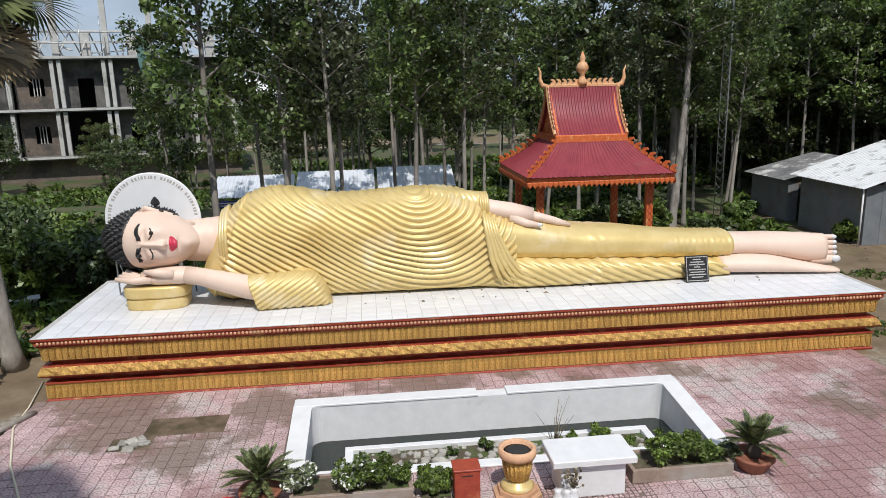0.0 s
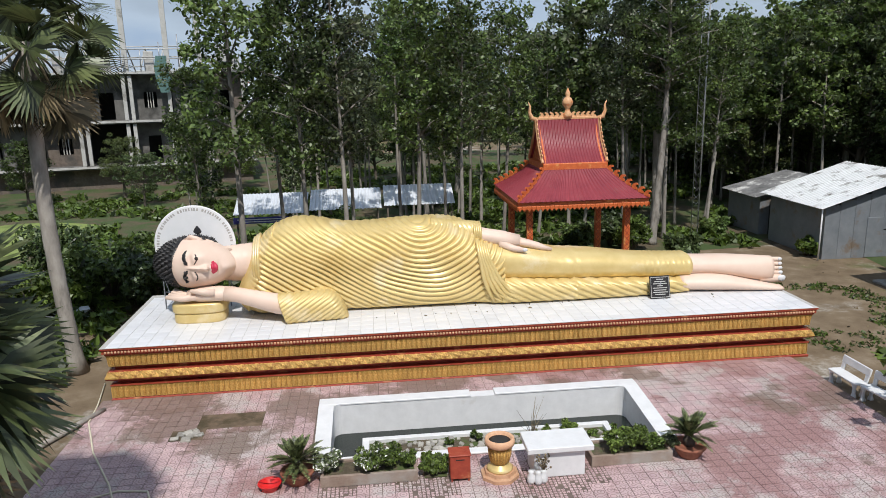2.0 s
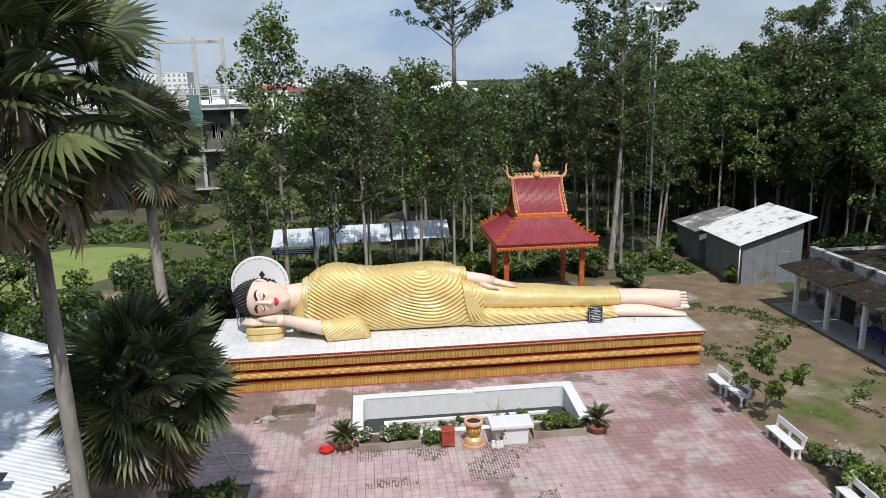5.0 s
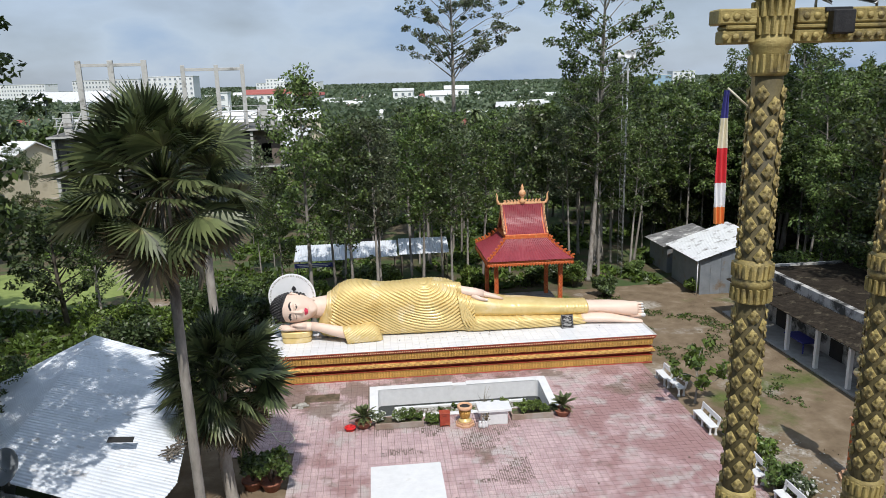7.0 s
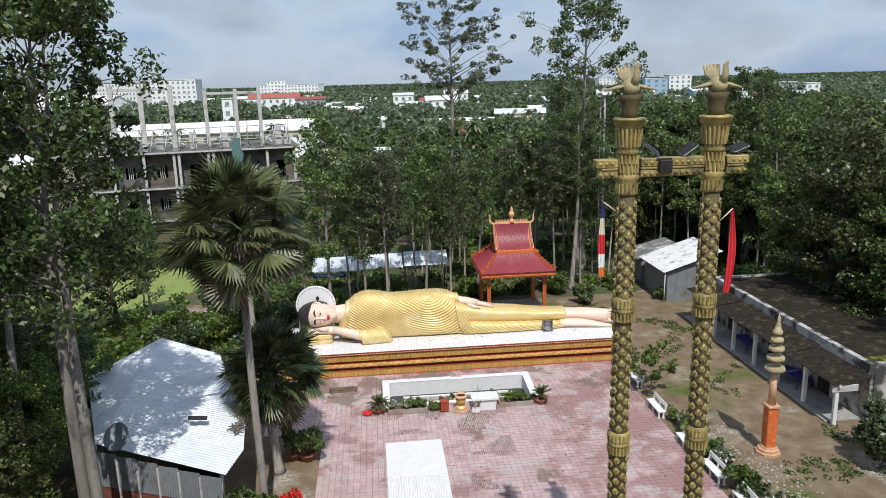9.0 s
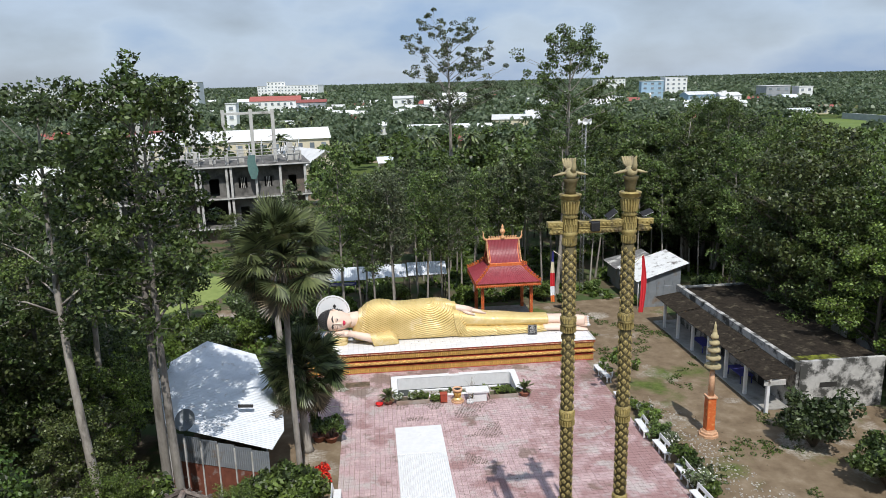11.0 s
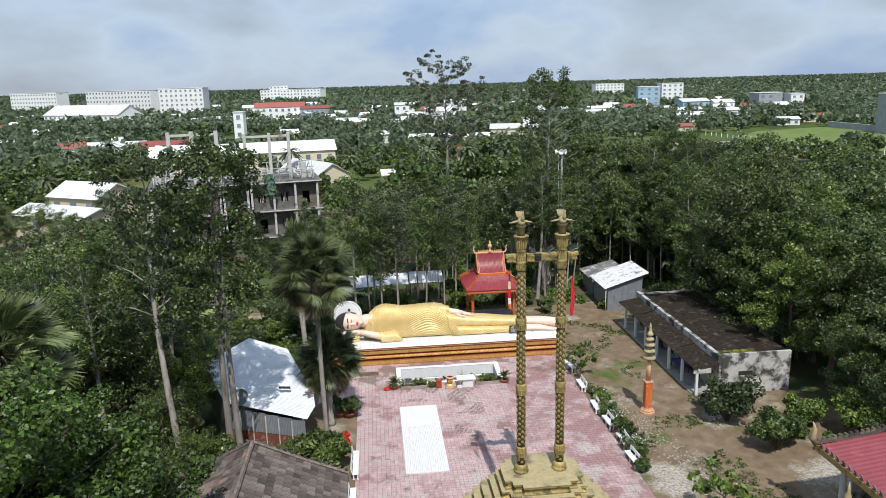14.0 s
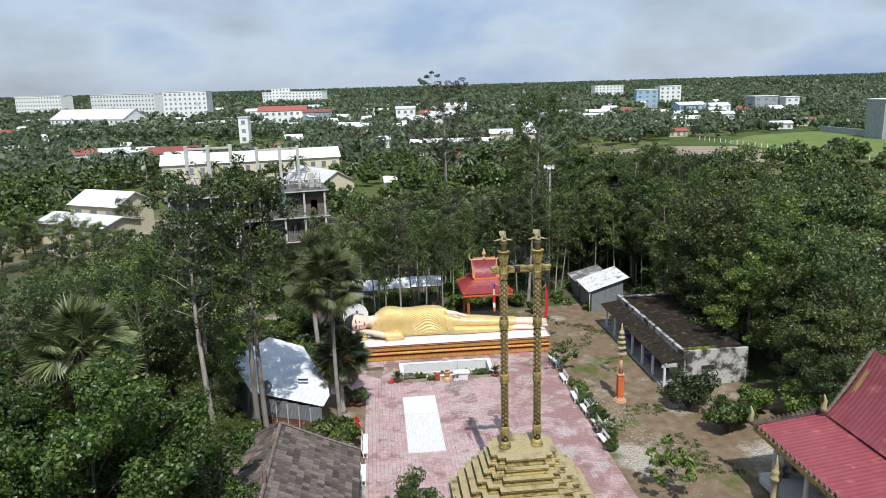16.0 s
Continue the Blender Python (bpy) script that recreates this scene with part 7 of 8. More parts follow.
# ---- houses, near and far ----
def house_thing(x, y, w, d, h, wall, roof, rise=1.4, rz=0.0, name="house", label="small house with pale walls and a pitched sheet roof", floors=1, bays=3):
    e = thing(name, (x, y, 0), label, "house", "", rz)
    part("wall", G().box(-w / 2, w / 2, -d / 2, d / 2, 0, h), wall, e)
    if rise > 0:
        g = G()
        o = 0.5
        g.loft([[(xx, -d / 2 - o, h - 0.1), (xx, 0, h + rise), (xx, d / 2 + o, h - 0.1), (xx, 0, h + rise - 0.25)] for xx in (-w / 2 - o, w / 2 + o)], smooth=False)
        part("roof", g, roof, e)
        part("gable", G().loft([[(-w / 2 + 0.01, -d / 2, h), (-w / 2 + 0.01, d / 2, h), (-w / 2 + 0.01, 0, h + rise - 0.3)], [(w / 2 - 0.01, -d / 2, h), (w / 2 - 0.01, d / 2, h), (w / 2 - 0.01, 0, h + rise - 0.3)]], smooth=False), wall, e)
    else:
        part("roof", G().box(-w / 2 - 0.3, w / 2 + 0.3, -d / 2 - 0.3, d / 2 + 0.3, h + 0.003, h + 0.5, 0.05), roof, e)
    pw, ph = w / bays * 0.40, h / floors * 0.38
    wm = G().box(-pw / 2, pw / 2, -0.06, 0.0, 0, ph).mesh("window", WINDOW)
    sm = G().box(-pw / 2 - 0.15, pw / 2 + 0.15, -0.22, 0.0, -0.18, -0.02).mesh("window_sill", CONCRETE_PALE)
    for f in range(floors):
        for b in range(bays):
            wx, wz = -w / 2 + (b + 0.5) * w / bays, h / floors * (f + 0.32)
            win = put("window", wm, e, pose(wx, -d / 2 - 0.003, wz))
            put("window_sill", sm, win, Matrix())
    return e


WINDOW = surface("dark_glass", (0.16, 0.19, 0.22), (0.26, 0.30, 0.33), 0.3, 0.15, 0.0, spec=0.6, per_object=0.3)
WALL_WHITE = surface("white_wall", (0.80, 0.81, 0.81), (0.87, 0.87, 0.86), 0.5, 0.75, 0.1, stain=(0.48, 0.47, 0.44), stain_at=0.65, stain_scale=0.15, per_object=0.06)
WALL_CREAM = surface("cream_wall", (0.60, 0.53, 0.38), (0.68, 0.62, 0.47), 0.6, 0.8, 0.1, stain=(0.42, 0.36, 0.25), stain_at=0.64, stain_scale=0.3, per_object=0.06)
WALL_BLUE = surface("blue_wall", (0.28, 0.42, 0.55), (0.36, 0.50, 0.62), 0.6, 0.8, 0.1)
WALL_GREY = surface("grey_wall", (0.27, 0.29, 0.31), (0.36, 0.38, 0.40), 0.6, 0.8, 0.1)
ROOF_RED = surface("red_roof", (0.26, 0.07, 0.06), (0.34, 0.11, 0.09), 0.8, 0.7, 0.1, per_object=0.2)
ROOF_WHITE = surface("white_roof", (0.58, 0.59, 0.58), (0.72, 0.72, 0.71), 0.8, 0.5, 0.1, stain=(0.42, 0.40, 0.37), stain_at=0.64, stain_scale=0.3, per_object=0.12)
house_thing(-46.5, 60.5, 17, 8, 6.0, WALL_CREAM, ROOF_WHITE, 1.3, -32, "school_block", "two-storey cream block with a white roof among trees", 2, 4)
house_thing(-49.0, 79.5, 13, 9, 6.4, WALL_CREAM, ROOF_WHITE, 2.4, -30, "school_block", "cream block with a stepped white roof", 2, 3)
house_thing(-31, 146, 50, 10, 7.6, WALL_CREAM, ROOF_WHITE, 2.6, 10, "school_block", "long cream school block with white sheet roof", 2, 16)
house_thing(-10.0, 118.5, 19, 10, 4.2, WALL_CREAM, ROOF_WHITE, 3.2, -56, "school_block", "cream building with a steep white roof", 1, 4)
house_thing(9.6, 112, 4.6, 5, 4.2, WALL_CREAM, TIN, 1.1, 5)
house_thing(46.4, 0.5, 5, 5, 4.4, WALL_WHITE, ROOF_RED, 2.0, 35, "house", "small house with red roof and white edges in the trees")
FAR = ((-428, 945, 78, 20, 24, WALL_WHITE, ROOF_WHITE, 0, 5, 16), (-240, 702, 88, 22, 24.5, WALL_WHITE, ROOF_WHITE, 0, 6, 20), (-170, 650, 40, 24, 25.5, WALL_WHITE, ROOF_WHITE, 0, 6, 9), (-205, 512, 78, 24, 8, WALL_WHITE, ROOF_WHITE, 7, 2, 16),
       (-118, 1130, 104, 22, 19, WALL_WHITE, ROOF_WHITE, 0, 4, 18), (-140, 1135, 28, 20, 25, WALL_WHITE, ROOF_WHITE, 0, 5, 5), (-66, 522, 38, 14, 9.5, WALL_WHITE, ROOF_RED, 3.5, 2, 8), (-92, 545, 13, 10, 9, WALL_WHITE, ROOF_WHITE, 2, 2, 3), (-38, 512, 22, 14, 8, WALL_GREY, ROOF_RED, 2, 2, 6),
       (356, 990, 44, 16, 16, WALL_WHITE, ROOF_WHITE, 0, 4, 8), (257, 580, 19, 14, 16, WALL_BLUE, ROOF_WHITE, 0, 4, 3), (283, 592, 20, 14, 18.5, WALL_WHITE, ROOF_WHITE, 0, 5, 4), (228, 424, 20, 12, 8, WALL_BLUE, TIN_WHITE, 2, 2, 5), (247, 420, 14, 12, 7, WALL_WHITE, ROOF_WHITE, 2, 2, 3),
       (284, 428, 18, 12, 12, WALL_GREY, ROOF_WHITE, 0, 3, 3), (303, 424, 9, 12, 11, WALL_WHITE, ROOF_WHITE, 0, 3, 2), (221, 216, 9, 12, 16, WALL_GREY, ROOF_WHITE, 0, 4, 2), (30, 468, 14, 9, 10, WALL_WHITE, ROOF_WHITE, 1.6, 2, 3), (69, 487, 17, 10, 10, WALL_WHITE, ROOF_WHITE, 2.5, 2, 4), (48, 386, 18, 10, 8, WALL_WHITE, ROOF_WHITE, 2.5, 2, 4),
       (67, 247, 20, 10, 5.5, WALL_CREAM, ROOF_WHITE, 1.8, 1, 3), (38, 236, 34, 9, 3.6, WALL_CREAM, ROOF_WHITE, 1.2, 1, 6), (-61.5, 315, 5, 5, 13, WALL_WHITE, ROOF_WHITE, 0, 3, 1), (-74, 226, 20, 9, 4, WALL_CREAM, ROOF_RED, 2.2, 1, 4), (-96, 235, 22, 9, 4, WALL_WHITE, ROOF_WHITE, 1.8, 1, 4), (-62, 196, 16, 9, 4, WALL_WHITE, ROOF_WHITE, 2.5, 1, 4),
       (149, 262, 9, 7, 2.8, WALL_CREAM, ROOF_RED, 1.2, 1, 3), (183, 333, 20, 9, 4, WALL_WHITE, TIN, 1.6, 1, 4), (150, 398, 17, 9, 4.5, WALL_WHITE, ROOF_WHITE, 1.0, 1, 4), (205, 385, 20, 10, 4.5, WALL_WHITE, ROOF_WHITE, 1.4, 1, 4), (226, 372, 15, 9, 4.0, WALL_WHITE, TIN_WHITE, 1.4, 1, 3), (196, 402, 13, 9, 5.0, WALL_WHITE, ROOF_WHITE, 1.4, 1, 3), (237, 300, 10, 8, 3.0, WALL_CREAM, ROOF_RED, 1.6, 1, 3), (214, 284, 11, 7, 3.0, WALL_WHITE, TIN, 1.2, 1, 3), (262, 372, 9, 8, 6.0, WALL_WHITE, TIN, 2.0, 2, 2), (165, 430, 20, 10, 5, WALL_WHITE, ROOF_WHITE, 1.6, 1, 4))
rf = random.Random(5)
for x, y, w, d, h, wm_, rm_, rise, fl_, bays in FAR:
    big = w > 60
    house_thing(x, y, w, d, h, wm_, rm_, rise, rf.uniform(-12, 6) if not big else -30 if -300 < x < -160 else -24 if x < -300 else -20, "far_building" if fl_ > 2 else "house",
                "far pale multi-storey building with rows of dark windows" if fl_ > 2 else "far house with pale walls and sheet roof", fl_, bays)
for k in range(120):
    y = rf.uniform(170, 800)
    x = rf.uniform(-0.55, 0.62) * (y + 70)
    if ((x - 250) / 120) ** 2 + ((y - 265) / 100) ** 2 < 1 or ((x - 112) / 50) ** 2 + ((y - 178) / 45) ** 2 < 1:
        continue
    house_thing(x, y, rf.uniform(6, 12), rf.uniform(6, 8), rf.uniform(3.0, 4.8), rf.choice((WALL_WHITE, WALL_CREAM, WALL_WHITE, WALL_BLUE)), rf.choice((ROOF_WHITE, ROOF_RED, TIN_WHITE, ROOF_WHITE)), rf.uniform(1.2, 2.6), rf.uniform(-40, 40), "house", "far house with pale walls and sheet roof", 1, 3)


# ---- open fields, pond, lawn ----
def patch(name, cx, cy, rx, ry, z, material, label, category, seed, wob=0.25):
    r = random.Random(seed)
    ph = [r.uniform(0, 6.28) for _ in range(4)]
    ring = []
    for k in range(64):
        a = math.tau * k / 64
        q = 1 + wob * (math.sin(2 * a + ph[0]) * 0.5 + math.sin(3 * a + ph[1]) * 0.35 + math.sin(7 * a + ph[2]) * 0.15)
        ring.append((cx + rx * q * math.cos(a), cy + ry * q * math.sin(a), z))
    return solid(name, G().add(ring, [tuple(range(64))]), material, label, category, "structure")


LAWN = surface("duckweed_green", (0.17, 0.22, 0.055), (0.24, 0.29, 0.085), 1.2, 0.9, 0.3, stain=(0.11, 0.15, 0.04), stain_at=0.62, stain_scale=0.25, space="World")
PADDY = surface("paddy_green", (0.10, 0.155, 0.03), (0.16, 0.21, 0.05), 0.08, 0.9, 0.3, stain=(0.19, 0.18, 0.08), stain_at=0.66, stain_scale=0.02, space="World")
MUD = surface("dry_mud", (0.24, 0.19, 0.13), (0.33, 0.27, 0.20), 0.2, 0.9, 0.3, space="World")
LITTER = surface("leaf_litter", (0.075, 0.062, 0.036), (0.13, 0.10, 0.06), 3.0, 0.95, 0.5, stain=(0.055, 0.085, 0.025), stain_at=0.5, stain_scale=0.35, space="World")
patch("forest_floor", 8, 46, 66, 32, 0.006, LITTER, "dark leaf litter and weeds under the trees", "ground", 11, 0.12)
patch("forest_floor", 58, 6, 24, 34, 0.0045, LITTER, "dark leaf litter and weeds under the trees", "ground", 12, 0.12)
patch("forest_floor", -34, -2, 27, 36, 0.003, LITTER, "dark leaf litter and weeds under the trees", "ground", 13, 0.12)
patch("lawn", -19, 25, 8.5, 8, 0.012, LAWN, "flat bright green weed-covered pond", "pond", 1)
patch("field", 197, 203, 44, 56, 0.02, PADDY, "open bright green rice field", "field", 2)
patch("field", 70, 300, 48, 24, 0.02, PADDY, "open green rice field", "field", 3)
patch("mud_bank", 116, 180, 42, 30, 0.03, MUD, "dry muddy bank round a pond", "bank", 6)
patch("water", 119, 172, 19, 10, 0.05, POND, "still grey pond in the fields", "water", 7)
patch("mud_bank", 42, 150, 34, 12, 0.03, MUD, "dry muddy bank", "bank", 8)
fence = thing("field_fence", (150, 238, 0), "row of white concrete posts along a rice field", "fence", "", 0)
post_mesh = G().box(-0.12, 0.12, -0.12, 0.12, 0, 1.6, 0.02).mesh("post", WALL_WHITE)
for k in range(26):
    put("post", post_mesh, fence, Matrix.Translation((k * 0.56 + math.sin(k * 1.9) * 0.15, -k * 3.7, 0)))
yard = thing("yard_wall", (221, 240, 0), "long low grey concrete yard wall beside a field", "wall", "", 0)
part("wall", G().box(-0.15, 0.15, -20, 20, 0, 2.6), WALL_GREY, yard)
part("coping", G().box(-0.22, 0.22, -20.1, 20.1, 2.602, 2.74), ROOF_WHITE, yard)


# ---- far woods ----
def far_woods(name, y0, y1, count, quads, size, seed, hmin, hmax, gap):
    rs = np.random.RandomState(seed)
    cs, hs = [], []
    while len(cs) < count:
        y = y0 + (y1 - y0) * rs.rand() ** 0.8
        x = rs.uniform(-0.85, 0.9) * (y + 90)
        if noise.noise((x * 0.008, y * 0.008, seed)) < gap - 0.12 * noise.noise((x * 0.03, y * 0.03, 1.0)):
            continue
        if any(((x - a) / b) ** 2 + ((y - c) / d) ** 2 < 1 for a, b, c, d in ((197, 46, 203, 58), (145, 34, 200, 44), (70, 42, 300, 20), (110, 42, 178, 36), (100, 28, 140, 40), (42, 34, 150, 12))):
            continue
        if any(abs(x - f[0]) < f[2] * 0.6 and -26 < y - f[1] < f[3] for f in FAR) or (-52 < x < 0 and 40 < y < 76) or (-58 < x < -4 and 137 < y < 154) or (-19 < x < -1 and 106 < y < 130):
            continue
        cs.append((x, y))
        hs.append(rs.uniform(hmin, hmax))
    cs, hs = np.array(cs), np.array(hs)
    k = 4
    ang = rs.uniform(0, 6.28, (count, k))
    rad = hs[:, None] * rs.uniform(0.05, 0.34, (count, k))
    cx, cy = cs[:, :1] + rad * np.cos(ang), cs[:, 1:] + rad * np.sin(ang)
    cz = hs[:, None] * rs.uniform(0.35, 0.85, (count, k))
    centres = np.stack([cx, cy, cz], 2).reshape(-1, 3)
    radii = np.repeat(hs * 0.30, k)
    v, f = leaf_cards(centres, radii, max(1, quads // k), size, seed, 0.85, 0.0, 1.25)
    # all but the nearest woods take the leaf with haze in its colour
    ob = new(name, cards_mesh(name, v, f, HAZED_LEAF if seed > 1 else LEAF))
    return tagged(ob, "far woodland of mixed dark green trees", "woods", "", "stuff")


far_woods("near_woods", 80, 190, 520, 220, 0.85, 1, 4, 8, -0.3)
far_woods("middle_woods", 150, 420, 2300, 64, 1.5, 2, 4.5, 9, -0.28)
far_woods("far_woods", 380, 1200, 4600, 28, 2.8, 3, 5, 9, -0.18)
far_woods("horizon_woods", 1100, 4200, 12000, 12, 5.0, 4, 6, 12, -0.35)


# ---- coconut palms in the middle distance ----
def feather_palm(loc, height, seed):
    p = thing("coconut_palm", loc, "coconut palm with drooping feather leaves", "palm", "coconut palms beyond the school")
    r = random.Random(seed)
    part("trunk", G().tube([(0.4 * math.sin(u * 2), 0, height * u) for u in np.linspace(0, 1, 8)], [0.22, 0.18, 0.16, 0.15, 0.15, 0.14, 0.13, 0.12], 7), BARK, p)
    top = Vector((0.4 * math.sin(2), 0, height))
    V, F = [], []
    for k in range(22):
        az, el = k * 2.4, radians(r.uniform(-15, 70))
        prev = None
        for i in range(9):
            u = i / 8
            rr = 3.4 * u
            q = top + Vector((math.cos(az) * rr * math.cos(el * (1 - 0.3 * u)), math.sin(az) * rr * math.cos(el * (1 - 0.3 * u)), rr * math.sin(el) - 2.4 * u * u))
            if prev is not None:
                side = Vector((-math.sin(az), math.cos(az), -0.5)) * 0.55 * (1 - 0.5 * u)
                side2 = Vector((math.sin(az), -math.cos(az), -0.5)) * 0.55 * (1 - 0.5 * u)
                for s in (side, side2):
                    n0 = len(V)
                    V += [prev, q, q + s, prev + s * 0.6]
                    F.append((n0, n0 + 1, n0 + 2, n0 + 3))
            prev = q
    part("crown", cards_mesh("leaves", np.array([tuple(q) for q in V]), np.array(F), PALM_LEAF), None, p)


for k in range(26):
    y = rf.uniform(95, 240)
    x = rf.uniform(-0.42, 0.25) * (y + 70)
    feather_palm((x, y, 0), rf.uniform(6, 10), k)


# ---- plants in the court and yard ----
def cycad(loc, seed, label="sago palm in a round terracotta pot on the paving"):
    c = thing("potted_sago_palm", loc, label, "pot plant", "sago palms before the pool")
    r = random.Random(seed)
    part("pot", G().lathe([(0.24, 0), (0.34, 0.16), (0.38, 0.26), (0.42, 0.28), (0.41, 0.33), (0.36, 0.33), (0.34, 0.29), (0.02, 0.28)], 24), TERRACOTTA, c)
    part("stem", G().lathe([(0.13, 0.28), (0.15, 0.42), (0.10, 0.56)], 10), BARK_DARK, c)
    for k in range(44):
        az, el = k * 2.4, radians(r.uniform(12, 82))
        ln = r.uniform(0.72, 0.98)
        V, F, prev = [], [], None
        for i in range(23):
            u = i / 22
            q = Vector((math.cos(az) * math.cos(el) * ln * u, math.sin(az) * math.cos(el) * ln * u, 0.52 + ln * u * math.sin(el) - 0.30 * u * u))
            if prev is not None:
                d = (q - prev).normalized()
                sd = d.cross(Vector((0, 0, 1))).normalized()
                w = 0.10 * math.sin(math.pi * min(0.97, 0.12 + u * 0.8))
                for s in (-1, 1):
                    n0 = len(V)
                    tip = prev + sd * s * w + d * 0.06 + Vector((0, 0, 0.02))
                    V += [prev, prev + d * 0.024, tip, prev + sd * s * w * 0.5 - d * 0.004]
                    F.append((n0, n0 + 1, n0 + 2, n0 + 3))
            prev = q
        part("frond", cards_mesh("frond", np.array([tuple(q) for q in V]), np.array(F), PALM_LEAF), None, c)
    return c


cycad((6.1, -5.55, TOP), 1)
cycad((15.75, -5.72, TOP), 2)


def shrub(loc, size, material, seed, label, name="shrub", density=70, leaf_size=0.10, stems=9, group="shrubs", flowers=None, flat=0.9):
    s = thing(name, loc, label, "shrub", group)
    r = random.Random(seed)
    g, cs, rs_ = G(), [], []
    for k in range(stems):
        a, ln = k * 2.4, size * r.uniform(0.25, 0.55)
        e = Vector((math.cos(a) * ln, math.sin(a) * ln, size * r.uniform(0.45, 0.95)))
        g.tube([(0, 0, -0.03), e * 0.5 + Vector((0, 0, 0.08 * size)), e], [0.03 * size + 0.006, 0.018 * size + 0.004, 0.006], 5)
        for q in range(3):
            cs.append(e * r.uniform(0.7, 1.05) + Vector((r.uniform(-1, 1), r.uniform(-1, 1), r.uniform(-0.5, 0.7))) * size * 0.16)
            rs_.append(size * r.uniform(0.14, 0.24))
    part("branching", g, BARK_DARK, s)
    v, f = leaf_cards(cs, rs_, density, leaf_size, seed, flat)
    part("leafage", cards_mesh("leaves", v, f, material), None, s)
    if flowers:
        v, f = leaf_cards(cs, [q * 1.12 for q in rs_], max(4, density // 5), leaf_size * 1.0, seed + 1, flat)
        part("blossom", cards_mesh("flowers", v, f, flowers), None, s)
    return s


for x0, x1 in ((6.65, 8.95), (13.2, 15.25)):
    bxp = thing("planter_box", ((x0 + x1) / 2, -5.62, TOP), "low grey concrete planter box along the pool's front", "planter", "planter boxes")
    w = (x1 - x0) / 2
    part("wall", G().box(-w, w, -0.30, -0.22, 0, 0.28, 0.01), BRICK_DULL, bxp)
    part("wall", G().box(-w, w, 0.42, 0.50, 0, 0.28, 0.01), BRICK_DULL, bxp)
    part("wall", G().box(-w, -w + 0.08, -0.219, 0.419, 0, 0.28, 0.01), BRICK_DULL, bxp)
    part("wall", G().box(w - 0.08, w, -0.219, 0.419, 0, 0.28, 0.01), BRICK_DULL, bxp)
    part("soil", G().box(-w + 0.081, w - 0.081, -0.219, 0.419, 0, 0.22), SOIL, bxp)
solid("grass_strip_edge", G().box(9.12, 9.67, -5.85, -5.2, TOP, TOP + 0.05, 0.01), SOIL, "small bare planting strip before the pool", "planter", "structure")
for x, y, s, mt, k in ((7.88, -5.59, 0.62, LEAF_BRIGHT, 1), (8.24, -5.54, 0.58, LEAF_BRIGHT, 2), (8.74, -5.6, 0.36, LEAF_BRIGHT, 3), (6.76, -5.53, 0.5, LEAF_DULL, 4), (13.88, -5.59, 0.6, LEAF_BRIGHT, 5), (14.34, -5.59, 0.62, LEAF_BRIGHT, 6), (14.85, -5.6, 0.45, LEAF_BRIGHT, 7), (15.3, -5.6, 0.34, LEAF_DULL, 8)):
    shrub((x, y, TOP + 0.18), s, mt, k, "small leafy green shrub in the planter box", group="shrubs before the pool", density=60, leaf_size=0.05, flowers=FLOWER_WHITE if k in (1, 4) else None)
for k in range(9):
    shrub((9.17 + 0.055 * k, -5.55 + 0.22 * ((k * 5) % 3 - 1) * 0.9, TOP + 0.04), 0.3, LEAF_BRIGHT, 20 + k, "low tuft of bright green grass before the pool", "grass_tuft", 30, 0.06, 5, "grass tufts before the pool")
thin = thing("dry_weed", (12.08, -4.31, 0.0), "thin leafless weed in the pool's planting bed", "weed")
g = G()
for k in range(16):
    a, r_, h = rnd.uniform(0, 6.28), rnd.uniform(0.1, 0.5), rnd.uniform(0.5, 1.15)
    g.tube([(0, 0, -0.02), (r_ * 0.4 * math.cos(a), r_ * 0.4 * math.sin(a), h * 0.6), (r_ * math.cos(a), r_ * math.sin(a), h)], [0.01, 0.006, 0.003], 4)
part("branching", g, PALM_DRY, thin)
for k in range(7):
    shrub((rnd.uniform(8.0, 14.1), rnd.uniform(-4.35, -3.95), 0.0), rnd.uniform(0.18, 0.35), LEAF_BRIGHT, 60 + k, "small green weed in the planting bed", "weed", 24, 0.05, 5, "weeds in the bed")

# pots by the tin house
for x, y, s, k in ((1.62, -10.1, 1.25, 1), (2.4, -10.3, 1.4, 2)):
    pt = thing("plant_pot", (x, y, 0), "round terracotta pot with a leafy plant", "pot", "pots by the tin house")
    part("pot", G().lathe([(0.30, 0), (0.42, 0.32), (0.46, 0.34), (0.46, 0.42), (0.40, 0.41), (0.36, 0.34), (0.02, 0.33)], 20), TERRACOTTA, pt)
    shrub((x, y, 0.36), s, LEAF, 80 + k, "leafy plant growing in a terracotta pot", "pot_plant", 60, 0.12, 8, "pot plants by the tin house")
shrub((1.9, -15.95, 0), 1.25, LEAF, 90, "bush covered with bright red flowers", "flowering_bush", 60, 0.11, 10, "flowering bushes", FLOWER_RED)
shrub((2.05, -15.75, 0.1), 1.15, FLOWER_RED, 91, "bush covered with bright red flowers", "flowering_bush", 70, 0.10, 10, "flowering bushes")
for x, y, s, k in ((0.0, -18.2, 2.7, 1), (0.86, -18.91, 2.6, 2), (-2.61, -21.63, 3.0, 3), (-6.13, -21.06, 3.6, 4), (-8.26, -23, 3.8, 5)):
    shrub((x, y, 0), s, LEAF if k % 2 else LEAF_BRIGHT, 100 + k, "large leafy bush beside the old hall", "bush", 150, 0.17, 14, "bushes by the hall")
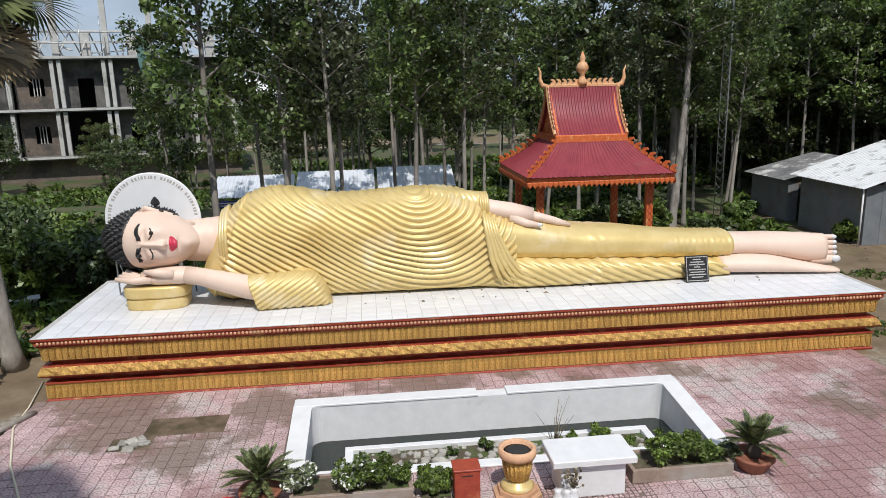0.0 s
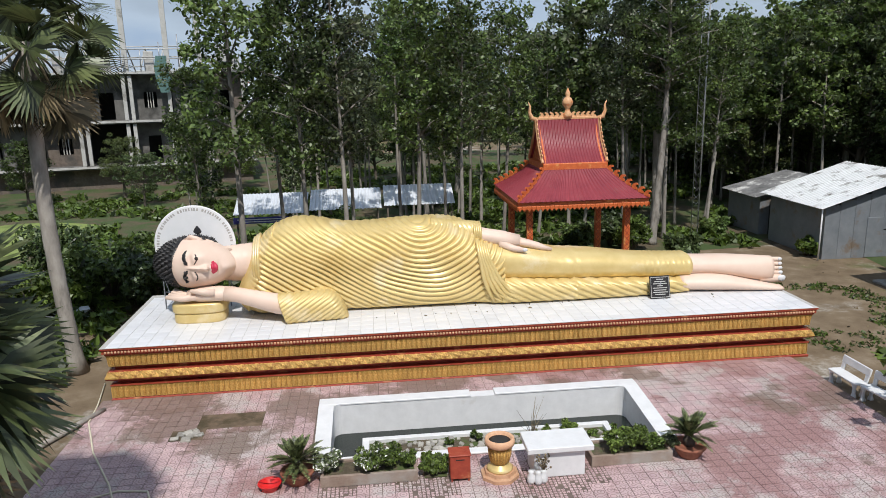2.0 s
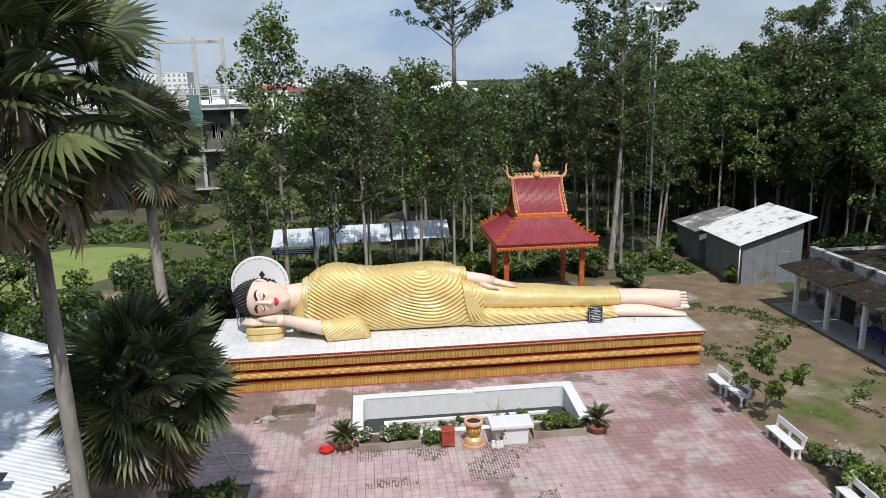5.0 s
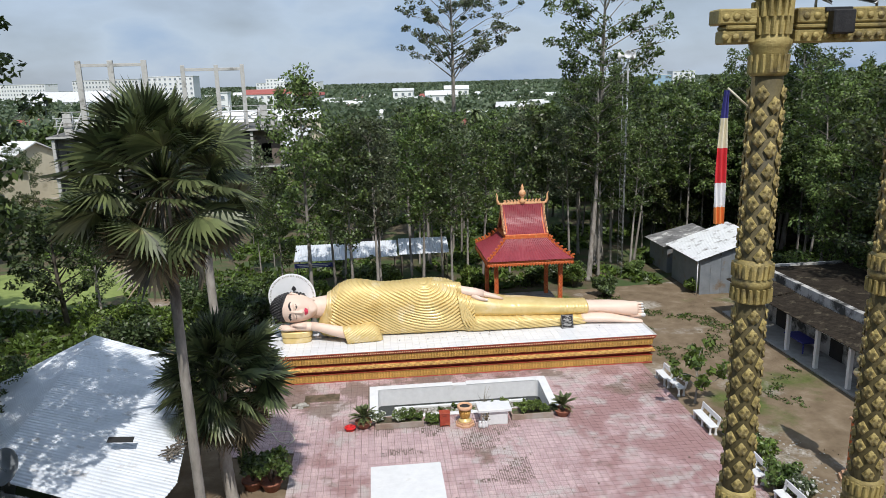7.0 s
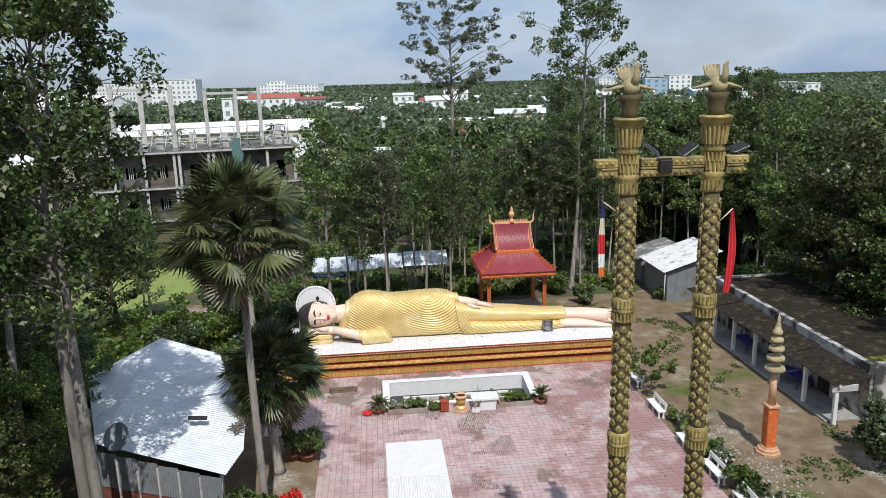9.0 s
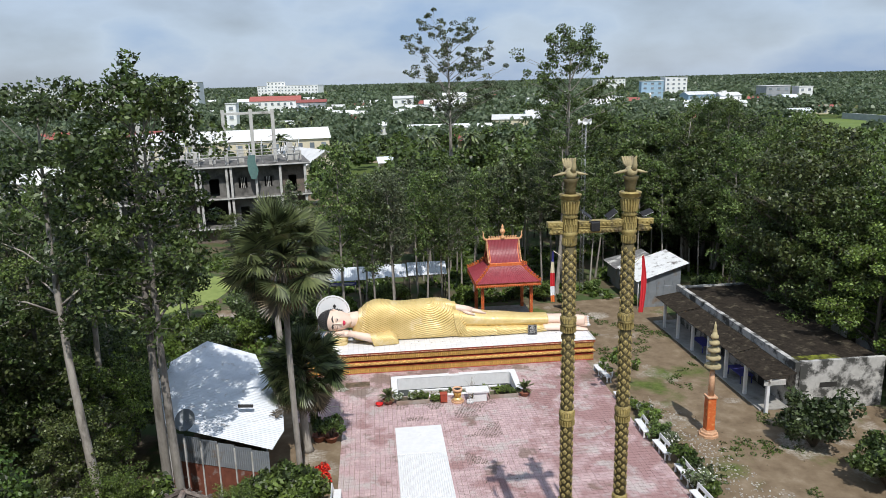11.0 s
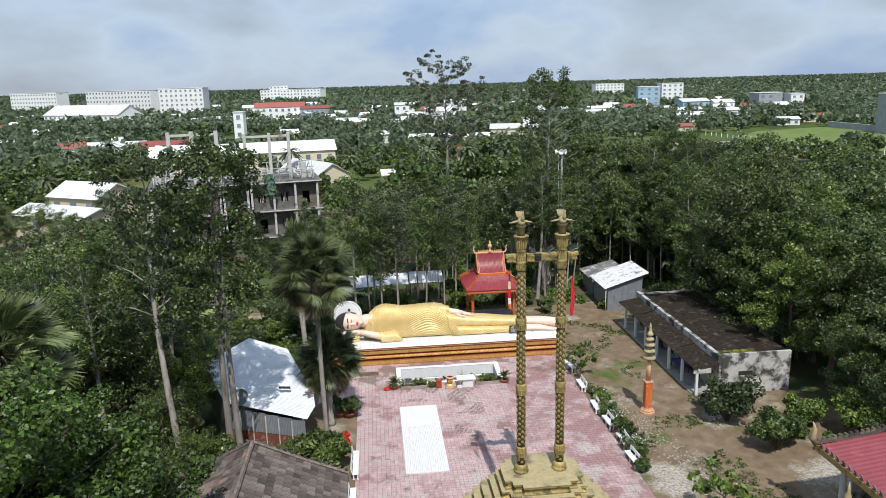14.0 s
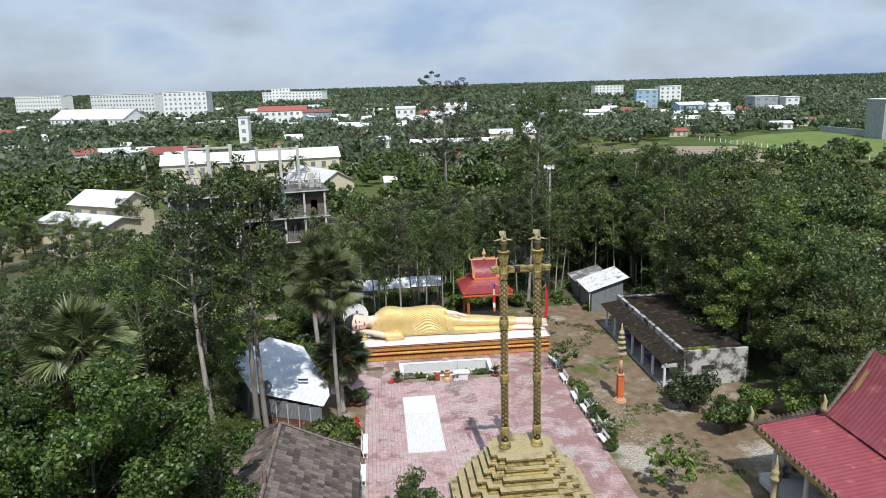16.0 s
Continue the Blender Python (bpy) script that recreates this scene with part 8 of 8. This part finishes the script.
# shrubs and a small frangipani along the benches
for k, (x, y, s) in enumerate(((22.81, -10.05, 1.2), (22.88, -11.07, 1.5), (22.52, -13.2, 1.5), (22.91, -13.92, 1.3), (22.65, -16.05, 1.6), (22.74, -16.86, 1.2), (22.49, -18.78, 1.5), (22.88, -19.6, 1.2), (22.23, -21.41, 1.1), (23.32, -17.78, 0.9), (22.63, -9.03, 0.8))):
    shrub((x, y, 0), s * 0.8, (LEAF_DULL, LEAF_BRIGHT, LEAF)[k % 3], 120 + k, "straggling green shrub behind the benches", "shrub", 30, 0.12, 9, "shrubs behind the benches", FLOWER_WHITE if k % 3 == 0 else None)
fr = make_tree(140, 2.3, 0.06, 0.30, 1.1, 9, 26, 0.20, BARK, LEAF_BRIGHT, 0.32, 0.9, 2, 0.8)
tree_thing("frangipani_tree", fr, (22.63, -5.35, 0), "small sparse frangipani tree with pale branches", scale=1.0)
tree_thing("frangipani_tree", fr, (24.32, -28.11, 0), "small sparse tree with yellowish leaves by the path", rz=70, scale=1.25)
for x, y, s, k in ((31.28, -15.26, 3.1, 1), (32.57, -19.97, 2.6, 2), (36.47, -16.93, 2.2, 3), (34.63, -18.36, 1.4, 4), (39.3, -19.28, 3.0, 5), (36.15, -21.32, 1.6, 6)):
    shrub((x, y, 0), s, LEAF_DARK if k == 1 else (LEAF, LEAF_BRIGHT)[k % 2], 150 + k, "large round bush in the yard", "bush", 120, 0.16, 15, "bushes in the yard")
for x, y, s, k in ((30.74, 12.79, 1.0, 1), (27.98, 17.87, 1.3, 3), (22.35, 15.75, 1.6, 4), (21.59, 17.3, 1.8, 5), (19.72, 16.77, 1.4, 6), (14.6, 17.04, 1.6, 7), (23.87, 12.75, 1.3, 8), (5.95, 16.35, 2.6, 9), (7.62, 17.19, 2.2, 10), (-1.23, 9.58, 2.4, 11), (-3.66, 10.79, 3.0, 12), (-5.77, 8.35, 2.4, 13), (-7.79, 4.92, 3.0, 14), (-1.56, 12.63, 2.6, 15), (2.61, 14.69, 1.8, 16), (-6.57, 13.01, 3.2, 17), (10.23, 15.56, 1.4, 18), (-10.22, 8.45, 3.2, 19), (37.73, 12.6, 2.4, 20)):
    shrub((x, y, 0), s, (LEAF, LEAF_BRIGHT, LEAF_DARK)[k % 3], 170 + k, "leafy bush under the trees", "bush", 80, 0.15, 12, "bushes under the trees")

# low growth under the plantation: one spread of grass and weeds
rg = np.random.RandomState(9)
cs = []
while len(cs) < 3600:
    x, y = rg.uniform(-26, 62), rg.uniform(7.5, 58)
    if clear(x, y) and not (-28 < x < -10 and 16 < y < 34) and noise.noise((x * 0.16, y * 0.16, 5)) > -0.1:
        cs.append((x, y, rg.uniform(0.1, 0.4)))
for k in range(900):
    x, y = rg.uniform(-26, -2), rg.uniform(-3, 16)
    if clear(x, y):
        cs.append((x, y, rg.uniform(0.1, 0.5)))
v, f = leaf_cards(cs, [0.5] * len(cs), 15, 0.24, 3, 0.5, 0.0, 2.4)
tagged(new("undergrowth", cards_mesh("undergrowth", v, f, GRASS)), "green weeds and low undergrowth beneath the trees", "undergrowth", "", "stuff")
cs = []
while len(cs) < 380:
    x, y = rg.uniform(22.5, 31), rg.uniform(-26, 14)
    if noise.noise((x * 0.3, y * 0.3, 8)) > 0.2:
        cs.append((x, y, 0.02))
v, f = leaf_cards(cs, [0.28] * len(cs), 22, 0.07, 4, 0.25, 0.0, 2.6)
tagged(new("yard_grass", cards_mesh("yard_grass", v, f, GRASS)), "thin patches of grass on the bare yard", "grass", "", "stuff")
# rubble in the yard
rub = G()
for k in range(900):
    t = rnd.random()
    x, y = 23.3 + 3.2 * t + rnd.gauss(0, 0.8), -9 - 17 * t + rnd.gauss(0, 1.5)
    r = rnd.uniform(0.015, 0.06)
    rub.box(-r, r, -r * 0.8, r * 0.8, -0.01, r * 0.6, 0, at=pose(x, y, 0, rnd.uniform(-15, 15), rnd.uniform(-15, 15), rnd.uniform(0, 180)))
solid("yard_rubble", rub, STONE, "pale broken stones scattered over the yard path", "rubble", "stuff")
# fallen leaves
lv = [(rnd.uniform(3.3, 21.5), rnd.uniform(-26, -5.6), TOP + 0.012) for _ in range(120)] + [(rnd.uniform(6, 21), rnd.uniform(1.2, 2.3), PZ + 0.01) for _ in range(26)] + [(rnd.uniform(23, 31), rnd.uniform(-22, 12), 0.015) for _ in range(160)]
v, f = leaf_cards(lv, [0.015] * len(lv), 1, 0.075, 6, 0.05)
tagged(new("fallen_leaves", cards_mesh("fallen_leaves", v, f, PALM_DRY)), "dry fallen leaves scattered about", "leaves", "", "stuff")

wb = thing("wheelbarrow", (-4.24, 8.15, 0), "grey metal wheelbarrow standing on the bare earth", "wheelbarrow", rz=25)
part("tray", G().loft([[(-0.3, -0.22, 0.32), (0.3, -0.18, 0.32), (0.3, 0.18, 0.32), (-0.3, 0.22, 0.32)], [(-0.5, -0.34, 0.6), (0.62, -0.3, 0.56), (0.62, 0.3, 0.56), (-0.5, 0.34, 0.6)]], smooth=False), TIN, wb)
part("wheel", G().lathe([(0.10, -0.04), (0.19, -0.04), (0.19, 0.04), (0.10, 0.04)], 18, at=pose(0.62, 0, 0.19, 90, 0, 0)), BLACK_PAINT, wb)
for s in (-0.24, 0.24):
    part("handle", G().tube([(0.6, s * 0.3, 0.2), (-0.4, s, 0.36), (-1.0, s * 1.2, 0.55)], 0.02, 6), STEEL, wb)
    part("leg", G().tube([(-0.35, s, 0.35), (-0.4, s, 0.0)], 0.018, 6), STEEL, wb)

# ---- nearest paving tiles, singly ----
for x, y, z in TILE_SPOTS:
    put("paving_tile", tile_me, pav, pose(x, y, z))
